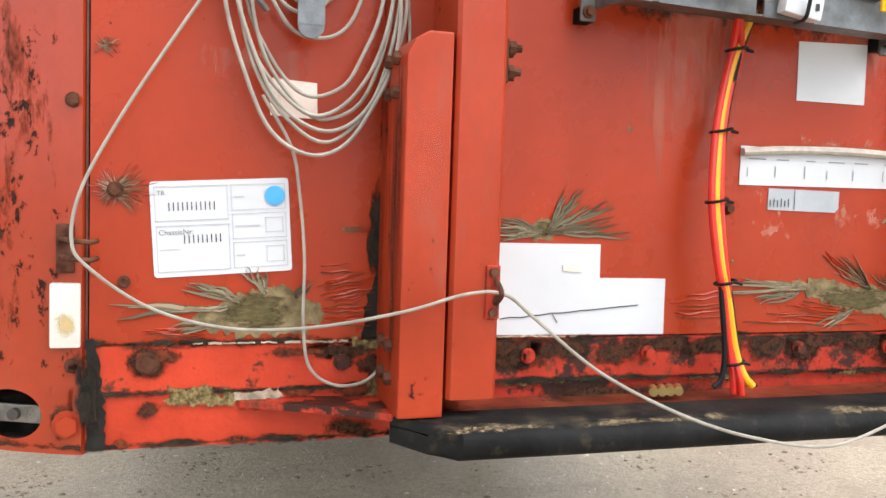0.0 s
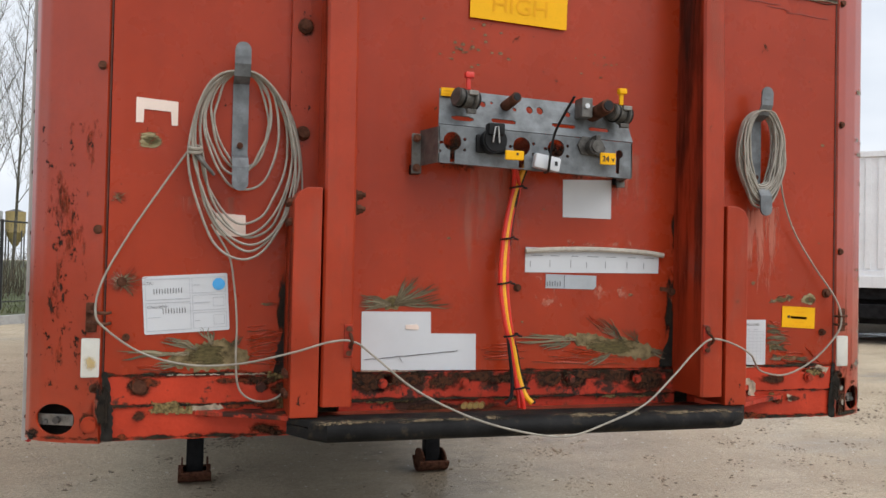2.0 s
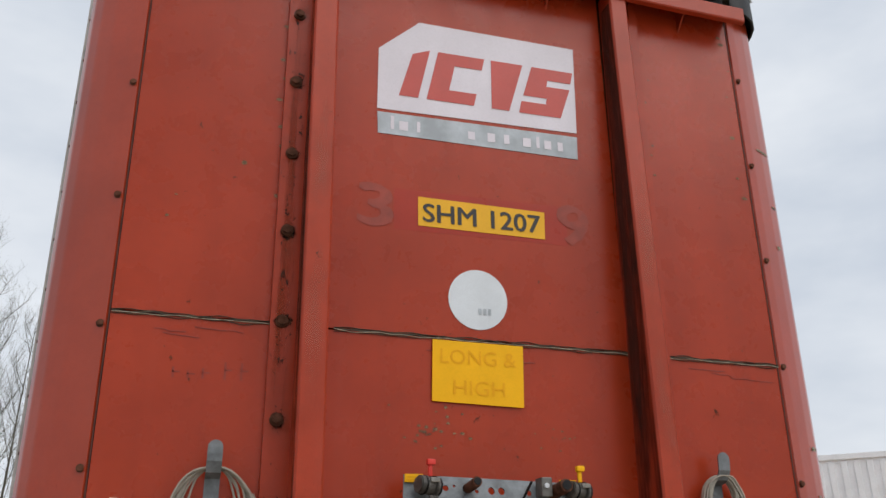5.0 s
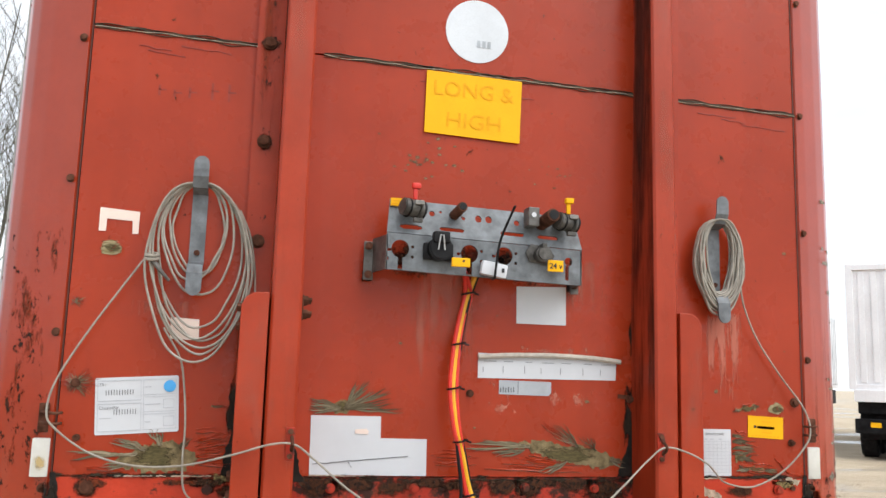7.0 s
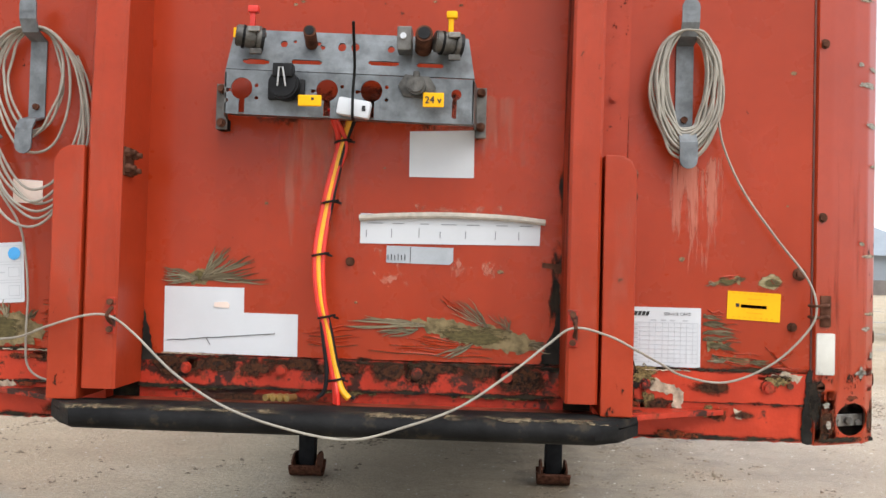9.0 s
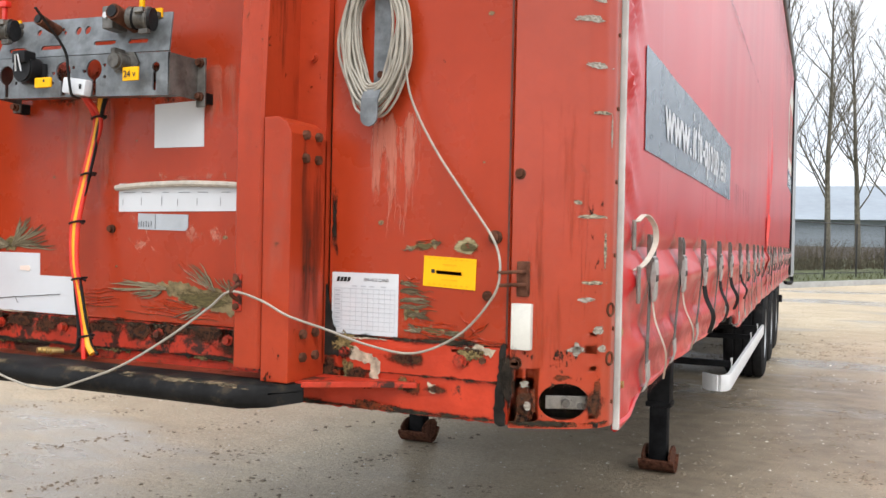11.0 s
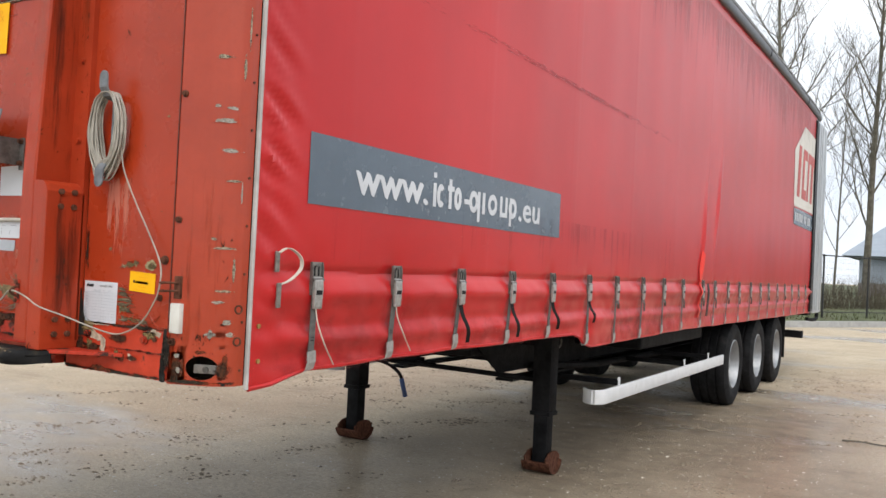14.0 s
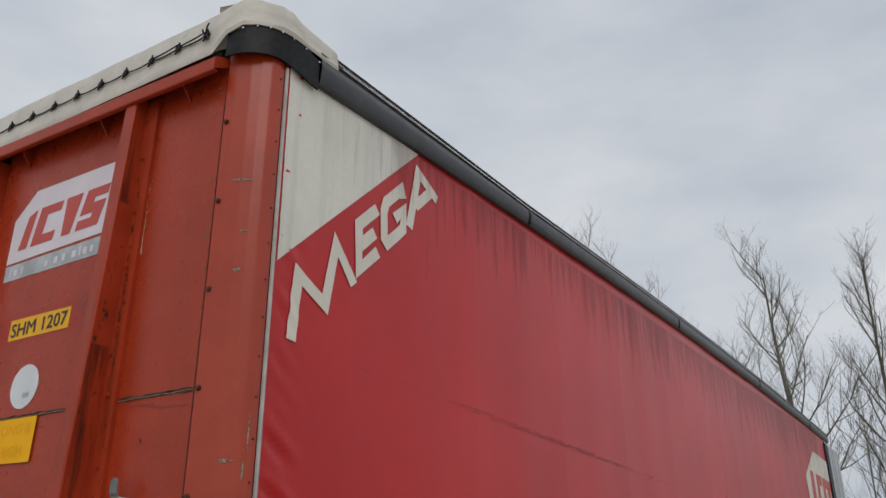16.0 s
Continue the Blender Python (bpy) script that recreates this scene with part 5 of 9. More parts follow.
def curtain_x(y, z):
    """How far out the curtain stands at a height and a place along the side."""
    zc = clip_z(y) - 0.02
    near = min(abs(y - c) for c in CLIPS)
    gap = min(1.0, near / 0.24)
    d = 0.003 * noise.noise((y * 1.7, z * 0.5, 0)) + 0.0009 * math.sin(y * 2 * math.pi / 0.55 + 0.6 * noise.noise((y, z, 3)))
    d += 0.010 * noise.noise((y * 0.45, z * 0.8, 4)) * min(1, max(0, (z - zc) / 0.4))
    front = math.exp(-((y - 0.20) / 0.13) ** 2) * min(1.0, max(0.0, (y - 0.158) / 0.05))
    lively = 0.35 + 0.65 * math.exp(-((z - 1.80) / 0.36) ** 2)
    ph = 2.5 * noise.noise((z * 2.6, y * 1.5, 0))
    d += front * lively * (0.0075 * math.sin(62 * (z + 0.55 * y) + 2 * ph) + 0.006 * math.sin(37 * (z + 0.8 * y) + ph))
    d += 0.0035 * math.exp(-((y - 0.29) / 0.07) ** 2) * lively * math.sin(30 * (z + 1.1 * y) + ph)
    hold = min(1.0, max(0.0, (y - 0.18) / 0.16))
    d += 0.0010 * sum(math.exp(-((y - s) / 0.006) ** 2) for s in SEAMS if abs(y - s) < 0.05)
    d_up = d
    if z < zc + 0.12:
        t = (zc + 0.12 - z)
        d += -0.014 * math.exp(-((z - zc) / 0.016) ** 2)
        d += (0.016 + 0.014 * gap) * math.exp(-((z - (zc - 0.075)) / 0.042) ** 2)
        d += -0.009 * math.exp(-((z - (zc - 0.190 + 0.03 * noise.noise((y * 2, 1, 0)))) / 0.026) ** 2)
        d += 0.011 * math.exp(-((z - (zc - 0.245 + 0.02 * noise.noise((y * 1.4, 5, 0)))) / 0.028) ** 2)
        d += -0.006 * math.exp(-((z - (zc - 0.30)) / 0.03) ** 2)
        d += -0.008 * math.exp(-(near / 0.045) ** 2) * min(1, t / 0.12)
        d += 0.010 * noise.noise((y * 3.1, z * 6.0, 7)) * min(1, max(0, (zc - z) / 0.08))
        d += 0.005 * noise.noise((y * 9.0 + z * 5, z * 14.0, 2)) * min(1, max(0, (zc - z) / 0.08))
    d = d_up + (d - d_up) * hold
    d += 0.030 * math.exp(-((y - 3.36) / 0.22) ** 2) * math.exp(-((z - 1.08) / 0.11) ** 2)
    d += 0.028 * math.exp(-((y - 6.02 - 0.16 * (z - 1.5)) / 0.05) ** 2) * math.exp(-((z - 1.75) / 0.42) ** 2)
    d += 0.020 * math.exp(-((y - 6.55 - 0.2 * (z - 1.9)) / 0.045) ** 2) * math.exp(-((z - 2.1) / 0.4) ** 2)
    return 1.274 + d


Y0, Y1 = 0.152, 13.28


def wall_rows(y0, y1, step):
    k = max(1, round((y1 - y0) / step))
    return [y0 + (y1 - y0) * i / k for i in range(k + 1)]


levels = [0.0125 * i for i in range(37)]
for side in (1, -1):
    bm = bmesh.new()
    ys = wall_rows(Y0, 4.0, 0.022)[:-1] + wall_rows(4.0, 5.8, 0.05)[:-1] + wall_rows(5.8, 6.9, 0.02)[:-1] + wall_rows(6.9, Y1, 0.05)
    cols = []
    for y in ys:
        hz, tz = hem_z(y), rail_z(y) + 0.05
        zs = [hz + v for v in levels] + ([hz + 0.45 + (tz - hz - 0.45) * k / 110 for k in range(1, 111)] if side > 0 else [hz + 0.45 + (tz - hz - 0.45) * k / 30 for k in range(1, 31)])
        cols.append([bm.verts.new((curtain_x(y, z) * side, y, z)) for z in zs])
    for u, v in zip(cols, cols[1:]):
        for k in range(len(u) - 1):
            bm.faces.new((u[k], v[k], v[k + 1], u[k + 1]))
    curtain = part("side_curtain", bm, M_CURTAIN, trailer, "glossy red tarpaulin side curtain, creased along its lower edge", smooth=True)
    if side > 0:
        curtain_r = curtain
    # hem tube under the curtain
    bm = bmesh.new()
    tube(bm, [Vector(((curtain_x(y, hem_z(y)) - 0.004) * side, y, hem_z(y))) for y in wall_rows(Y0 + 0.02, Y1, 0.1)], 0.009, 6)
    part("hem", bm, M_CURTAIN, curtain, smooth=True)
    # rail cover along the roof edge
    bm = bmesh.new()
    prof = [(1.262, 0.012), (1.280, 0.0), (1.298, 0.004), (1.312, 0.022), (1.318, 0.065), (1.312, 0.098), (1.300, 0.108), (1.298, 0.116), (1.306, 0.120), (1.306, 0.128), (1.294, 0.132), (1.292, 0.142), (1.20, 0.150)]
    rows = []
    for y in wall_rows(0.34, 13.55, 0.33):
        rows.append([bm.verts.new((x * side, y, rail_z(y) + z * rail_h(y))) for x, z in prof])
    for u, v in zip(rows, rows[1:]):
        for k in range(len(prof) - 1):
            bm.faces.new((u[k], v[k], v[k + 1], u[k + 1]))
    solid(bm, 0.004)
    rail = part("roof_rail", bm, M_RAIL, trailer, "dark grey roof rail with a gutter lip", smooth=True)
    bm = bmesh.new()
    tube(bm, [Vector((1.296 * side, y, rail_z(y) + 0.148 * rail_h(y))) for y in wall_rows(0.42, 13.5, 0.33)], 0.007, 8)
    part("rail_bead", bm, M_RAIL, rail, smooth=True)
    bm = bmesh.new()
    tube(bm, [Vector((1.303 * side, y, rail_z(y) + 0.1245 * rail_h(y))) for y in wall_rows(0.50, 13.5, 0.33)], 0.005, 8)
    part("bright_lip", bm, M_ALU, rail, smooth=True)
    for y in (2.46, 5.6, 8.8, 12.0):
        bm = bmesh.new()
        prism(bm, [(1.300 * side, rail_z(y) - 0.002), (1.320 * side, rail_z(y) + 0.02), (1.323 * side, rail_z(y) + 0.075), (1.304 * side, rail_z(y) + 0.125), (1.285 * side, rail_z(y) + 0.125)], "y", y - 0.012, y + 0.012)
        part("rail_joint", bm, M_BLACK, rail)
    # rear corner: black seal, then a pale ribbed frame
    bm = bmesh.new()
    box(bm, *sorted((1.20 * side, 1.302 * side)), 13.17, 13.43, 0.93, 4.06, 0.004)
    seal = part("rubber_seal", bm, M_BLACK, trailer, "black rubber seal at the rear of the curtain")
    bm = bmesh.new()
    prism(bm, [(1.16 * side, 13.43), (1.296 * side, 13.43), (1.318 * side, 13.46), (1.322 * side, 14.28), (1.30 * side, 14.32), (1.16 * side, 14.32)], "z", 0.90, 4.05, 0.006)
    rp = part("rear_post", bm, M_REAR, trailer, "pale aluminium rear corner frame", smooth=True)
    for y in (13.52, 13.72, 14.05):
        bm = bmesh.new()
        box(bm, *sorted((1.318 * side, 1.330 * side)), y - 0.014, y + 0.014, 0.94, 4.02, 0.003)
        part("post_rib", bm, M_REAR, rp)

# roof sheet and rear doors close the body
bm = bmesh.new()
rows = []
for y in wall_rows(0.12, 13.6, 1.0):
    rows.append([bm.verts.new((x, y, rail_z(y) + 0.145 * rail_h(y) + 0.06 * (1 - (x / 1.25) ** 2))) for x in (-1.25, -0.8, -0.3, 0.3, 0.8, 1.25)])
for u, v in zip(rows, rows[1:]):
    for k in range(5):
        bm.faces.new((u[k], v[k], v[k + 1], u[k + 1]))
part("roof_sheet", bm, M_ROOF, trailer, "grey-white roof sheet", smooth=True)
for a, b in ((-1.16, -0.005), (0.005, 1.16)):
    bm = bmesh.new()
    box(bm, a, b, 13.60, 13.65, 1.0, 4.14, 0.006)
    part("rear_door", bm, M_BOXW, trailer, "white rear door")
bm = bmesh.new()
box(bm, -1.25, 1.25, 13.3, 13.66, 0.86, 0.99, 0.01)
part("rear_beam", bm, M_BLACKMETAL, trailer)


# ---- on the front wall: stickers and writing ----
Y_S = -0.0005


def sticker(name, ring, mat, label, y=Y_S, parent=trailer):
    bm = bmesh.new()
    sheet(bm, ring, y, 0.0018)
    return part(name, bm, mat, parent, label)


def on(parent, name, mat, draw):
    """A flat print on a sticker: draw fills a bmesh."""
    bm = bmesh.new()
    draw(bm)
    ob = part(name, bm, mat, parent)
    return tagged(ob, kind="stuff") if name.endswith(("bars", "lines", "print", "blocks", "caps", "mark", "lettering", "words")) else ob


Y_P = Y_S - 0.0032

# notched and plain pinkish remnants of labels
sticker("label_remnant", [(-1.021, 1.795), (-1.003, 1.795), (-1.002, 1.829), (-0.938, 1.826), (-0.936, 1.792), (-0.921, 1.792), (-0.921, 1.852), (-1.021, 1.858)], M_PINK, "torn pinkish-white label remnant")
sticker("label_remnant", [(-0.820, 1.519), (-0.747, 1.516), (-0.749, 1.572), (-0.822, 1.576)], M_PINK, "small faded pinkish label")

# tilted inventory label
C36, S36 = math.cos(radians(3.7)), math.sin(radians(3.7))


def tilt(u, v):
    return (-0.987 + u * C36 - v * S36, 1.2655 + u * S36 + v * C36)


def rounded(w, h, r, f, k=4):
    pts = []
    for cx, cz, g0 in ((w - r, r, -90), (w - r, h - r, 0), (r, h - r, 90), (r, r, 180)):
        pts += [f(cx + r * math.cos(radians(g0 + 90 * i / k)), cz + r * math.sin(radians(g0 + 90 * i / k))) for i in range(k + 1)]
    return pts


inv = sticker("inventory_label", rounded(0.206, 0.145, 0.005, tilt), M_WHITE, "white inventory label with handwriting and a blue dot")


def bar(bm, u0, u1, v0, v1, f=tilt, y=Y_P):
    vs = [bm.verts.new((p[0], y, p[1])) for p in (f(u0, v0), f(u1, v0), f(u1, v1), f(u0, v1))]
    bm.faces.new(vs)


def frame_lines(bm):
    for u0, u1, v0, v1 in ((0.006, 0.113, 0.0845, 0.086), (0.006, 0.113, 0.0075, 0.009), (0.006, 0.113, 0.0765, 0.078), (0.006, 0.113, 0.136, 0.1375),
                           (0.006, 0.0072, 0.0075, 0.078), (0.112, 0.113, 0.0075, 0.078), (0.006, 0.0072, 0.0845, 0.1375), (0.112, 0.113, 0.0845, 0.1375),
                           (0.118, 0.2, 0.0975, 0.0985), (0.118, 0.2, 0.136, 0.137), (0.118, 0.2, 0.0915, 0.0925), (0.118, 0.2, 0.0535, 0.0545), (0.118, 0.2, 0.0475, 0.0485), (0.118, 0.2, 0.0085, 0.0095),
                           (0.118, 0.1192, 0.0085, 0.0485), (0.199, 0.2, 0.0085, 0.0485), (0.118, 0.1192, 0.0535, 0.0925), (0.199, 0.2, 0.0535, 0.0925), (0.118, 0.1192, 0.0975, 0.137), (0.199, 0.2, 0.0975, 0.137),
                           (0.168, 0.195, 0.062, 0.063), (0.168, 0.195, 0.084, 0.085), (0.168, 0.169, 0.062, 0.085), (0.194, 0.195, 0.062, 0.085),
                           (0.168, 0.195, 0.016, 0.017), (0.168, 0.195, 0.040, 0.041), (0.168, 0.169, 0.016, 0.041), (0.194, 0.195, 0.016, 0.041),
                           (0.122, 0.138, 0.117, 0.119), (0.122, 0.16, 0.072, 0.074), (0.122, 0.135, 0.027, 0.029), (0.011, 0.04, 0.041, 0.0425)):
        bar(bm, u0, u1, v0, v1)


on(inv, "printed_frame", M_INK_L, frame_lines)


def pen_strokes(bm):
    for u0, v0, k in ((0.026, 0.100, 11), (0.046, 0.050, 9)):
        for i in range(k):
            u = u0 + i * 0.0066
            bar(bm, u, u + 0.0014, v0, v0 + 0.013)


on(inv, "pen_bars", M_INK, pen_strokes)
on(inv, "printed_words", M_INK_G, lambda bm: (lettered(bm, "TR.:", *tilt(0.010, 0.124), 0.0075, Y_P, turn=3.7), lettered(bm, "ChassisNr:", *tilt(0.010, 0.064), 0.0085, Y_P, turn=3.7)))
on(inv, "blue_dot", M_BLUE, lambda bm: bm.faces.new([bm.verts.new((p[0], Y_P - 0.001, p[1])) for p in (tilt(0.184 + 0.0155 * math.cos(g), 0.118 + 0.0155 * math.sin(g)) for g in np.linspace(0, 6.1, 22))]))

# stepped white plate with a crack across it
sticker("white_patch", [(-0.438, 1.170), (-0.116, 1.167), (-0.117, 1.267), (-0.247, 1.268), (-0.248, 1.327), (-0.440, 1.327)], M_WHITE, "stepped white plastic patch with a crack")
bm = bmesh.new()
band(bm, [Vector((-0.43 + 0.26 * i / 14, -0.004, 1.198 + 0.022 * i / 14 + 0.003 * noise.noise((i * 0.7, 0, 0)))) for i in range(15)], (0, 0, 1), 0.0016, 0.0008)
band(bm, [Vector((-0.335 + 0.002 * i, -0.004, 1.205 - 0.003 * i + 0.002 * noise.noise((i, 1, 0)))) for i in range(6)], (1, 0, 0), 0.0014, 0.0008)
part("hairline_crack", bm, M_INK, trailer)
bm = bmesh.new()
sheet(bm, [(-0.318, 1.280), (-0.283, 1.278), (-0.281, 1.286), (-0.287, 1.293), (-0.319, 1.291)], -0.0025, 0.002)
part("sticker_scrap", bm, M_PINK, trailer)

sticker("white_label", [(0.139, 1.600), (0.292, 1.600), (0.291, 1.713), (0.138, 1.708)], M_WHITE, "plain white rectangular label")
strip = sticker("plate_strip", [(0.026, 1.440), (0.450, 1.444), (0.452, 1.500), (0.026, 1.512)], M_WHITE, "white strip with hand-painted characters")


def strip_bars(bm):
    flat = lambda u, v: (u, v)
    for x, w in ((0.040, 0.040), (0.100, 0.030), (0.165, 0.024), (0.215, 0.040), (0.275, 0.034), (0.345, 0.030), (0.400, 0.034)):
        bar(bm, x, x + 0.0018, 1.456, 1.488 - w * 0.4, flat)
        bar(bm, x + 0.003, x + w, 1.488, 1.4896, flat)


on(strip, "painted_bars", M_INK_G, strip_bars)
bm = bmesh.new()
tube(bm, smooth_path([(0.024, -0.010, 1.500), (0.12, -0.010, 1.507), (0.25, -0.010, 1.510), (0.38, -0.010, 1.506), (0.462, -0.010, 1.498)], 5), 0.0075, 8)
part("cord_bead", bm, M_STRAP_W, trailer, "dirty white plastic bead", smooth=True)
stain("old_glue", S_GHOST, 0.022, 0.458, 1.500, 1.545, 0.0, trailer, 0.0012)
s_ = sticker("grey_tag", [(0.090, 1.396), (0.240, 1.394), (0.248, 1.402), (0.248, 1.434), (0.09, 1.436)], M_TAG, "small grey metallic tag with pen marks")
on(s_, "pen_bars", M_INK, lambda bm: [bar(bm, 0.093 + 0.008 * i, 0.095 + 0.008 * i, 1.402, 1.414 + 0.003 * (i % 2), lambda u, v: (u, v)) for i in range(6)] + [bar(bm, 0.146, 0.1475, 1.398, 1.434, lambda u, v: (u, v))])

# service card
card = sticker("service_card", rect(0.660, 0.827, 1.170, 1.308), M_WHITE, "white service card with a ruled table")


def card_lines(bm):
    flat = lambda u, v: (u, v)
    for i in range(10):
        z = 1.180 + 0.0102 * i
        bar(bm, 0.667, 0.820, z, z + 0.0009, flat)
    for x in (0.667, 0.686, 0.708, 0.722, 0.738, 0.752, 0.766, 0.780, 0.794, 0.808, 0.8195):
        bar(bm, x, x + 0.0008, 1.180, 1.273, flat)
    for i in range(9):
        bar(bm, 0.669, 0.682, 1.184 + 0.0102 * i, 1.1872 + 0.0102 * i, flat)
    for x in (0.712, 0.735, 0.756, 0.785):
        bar(bm, x, x + 0.012, 1.277, 1.2795, flat)


on(card, "ruled_grid", M_INK_L, card_lines)
on(card, "logo_blocks", M_INK, lambda bm: [bar(bm, 0.672 + 0.009 * i, 0.679 + 0.009 * i, 1.288, 1.298, lambda u, v: (u + (v - 1.288) * 0.3, v)) for i in range(4)])
on(card, "heading", M_INK, lambda bm: lettered(bm, "SERVICE CARD", 0.742, 1.290, 0.007, Y_P, width=0.062))

# orange tyre-service sticker, its maker's mark as a plain bar
orange = sticker("orange_sticker", [(0.886, 1.286), (1.007, 1.280), (1.009, 1.346), (0.888, 1.351)], M_YELLOW, "orange sticker with a dotted border and dark print")


def orange_print(bm):
    flat = lambda u, v: (u, v - 0.05 * (u - 0.886))
    bar(bm, 0.918, 0.978, 1.315, 1.323, flat)
    bar(bm, 0.932, 0.965, 1.334, 1.3365, flat)
    bar(bm, 0.930, 0.967, 1.302, 1.304, flat)
    for i in range(8):
        bar(bm, 0.898 + 0.0125 * i, 0.904 + 0.0125 * i, 1.346, 1.3485, flat)
        bar(bm, 0.898 + 0.0125 * i, 0.904 + 0.0125 * i, 1.291, 1.2935, flat)


on(orange, "print", M_YELLOW_D, orange_print)
on(orange, "mark", M_INK, lambda bm: (bar(bm, 0.906, 0.914, 1.314, 1.322, lambda u, v: (u, v)), bar(bm, 0.918, 0.976, 1.313, 1.320, lambda u, v: (u, v - 0.05 * (u - 0.918)))))

# big logo panel: white film, red slanted blocks, worn grey foot
logo = sticker("logo_film", [(-0.336, 3.118), (0.388, 3.126), (0.398, 3.479), (-0.190, 3.485), (-0.334, 3.354)], M_LOGO_W, "white film with a cut corner, red blocks and a grey band")


def slanted(bm, ring, y=Y_P):
    bm.faces.new([bm.verts.new((x + 0.22 * (z - 3.18), y, z)) for x, z in ring])


for ring in ([(-0.262, 3.178), (-0.195, 3.178), (-0.195, 3.375), (-0.252, 3.350)],
             [(-0.165, 3.178), (0.005, 3.178), (0.005, 3.226), (-0.095, 3.226), (-0.095, 3.326), (0.005, 3.326), (0.005, 3.374), (-0.165, 3.374)],
             [(0.070, 3.178), (0.135, 3.178), (0.150, 3.374), (0.030, 3.374)],
             [(0.172, 3.178), (0.330, 3.178), (0.345, 3.30), (0.255, 3.30), (0.255, 3.326), (0.345, 3.326), (0.345, 3.374), (0.185, 3.374), (0.175, 3.25), (0.265, 3.25), (0.265, 3.226), (0.172, 3.226)]):
    on(logo, "red_block", M_LOGO_R, lambda bm: slanted(bm, ring))
band_ = sticker("logo_foot", [(-0.332, 3.026), (0.385, 3.022), (0.387, 3.110), (-0.335, 3.106)], M_LOGO_G, "worn grey film band with faded print")
on(band_, "faded_print", M_LOGO_W, lambda bm: [bar(bm, x, x + w, 3.045, 3.045 + h, lambda u, v: (u, v)) for x, w, h in ((-0.29, 0.012, 0.05), (-0.26, 0.03, 0.034), (-0.2, 0.012, 0.04), (-0.02, 0.025, 0.03), (0.05, 0.028, 0.034), (0.11, 0.02, 0.036), (0.18, 0.03, 0.034), (0.23, 0.012, 0.045), (0.26, 0.026, 0.034), (0.31, 0.02, 0.034))])

# fleet plate, disc, yellow warning
bm = bmesh.new()
sheet(bm, rect(-0.275, 0.325, 2.690, 2.832), 0.0, 0.0005)
part("plate_ghost", bm, M_FRESH, trailer, "brighter red where a larger plate once was")
fleet = sticker("fleet_plate", [(-0.195, 2.709), (0.242, 2.705), (0.245, 2.803), (-0.195, 2.810)], M_PLATE_Y, "yellow plate with black fleet lettering")
on(fleet, "lettering", M_INK, lambda bm: lettered(bm, "SHM 1207", 0.024, 2.725, 0.066, Y_P, width=0.405, bold=0.0016, mid=True))
disc = sticker("white_disc", [(0.0 + 0.098 * math.cos(g), 2.475 + 0.099 * math.sin(g)) for g in np.linspace(0, 2 * math.pi, 49)[:-1]], M_WHITE_G, "round pale grey sticker")
on(disc, "faded_print", M_LOGO_G, lambda bm: [bar(bm, 0.0 + 0.016 * i, 0.010 + 0.016 * i, 2.425, 2.446, lambda u, v: (u, v)) for i in range(3)])
warn = sticker("warning_sticker", [(-0.155, 2.146), (0.137, 2.137), (0.142, 2.330), (-0.152, 2.335)], M_YELLOW, "square yellow warning sticker with faded lettering", Y_S - 0.006)
on(warn, "lettering", M_YELLOW_D, lambda bm: (lettered(bm, "LONG &", -0.006, 2.262, 0.047, Y_P - 0.006, width=0.245, mid=True, turn=-0.6), lettered(bm, "HIGH", -0.006, 2.168, 0.047, Y_P - 0.006, width=0.165, mid=True, turn=-0.6)))
for ch, x in (("3", -0.335), ("9", 0.348)):
    bm = bmesh.new()
    lettered(bm, ch, x, 2.698, 0.148, -0.0015, width=0.105, bold=0.007, mid=True)
    part("ghost_digit", bm, M_GHOST, trailer, "ghost of a removed digit")
bm = bmesh.new()
for x, h in ((-0.90, 0.03), (-0.86, 0.02), (-0.82, 0.03), (-0.76, 0.05), (-0.715, 0.05)):
    sheet(bm, rect(x, x + 0.006, 2.18, 2.18 + h), 0, 0.0006)
    sheet(bm, rect(x, x + 0.022, 2.18 + h * 0.5, 2.184 + h * 0.5), 0, 0.0006)
part("ghost_bars", bm, M_LIFT, trailer, "ghost of old lettering")


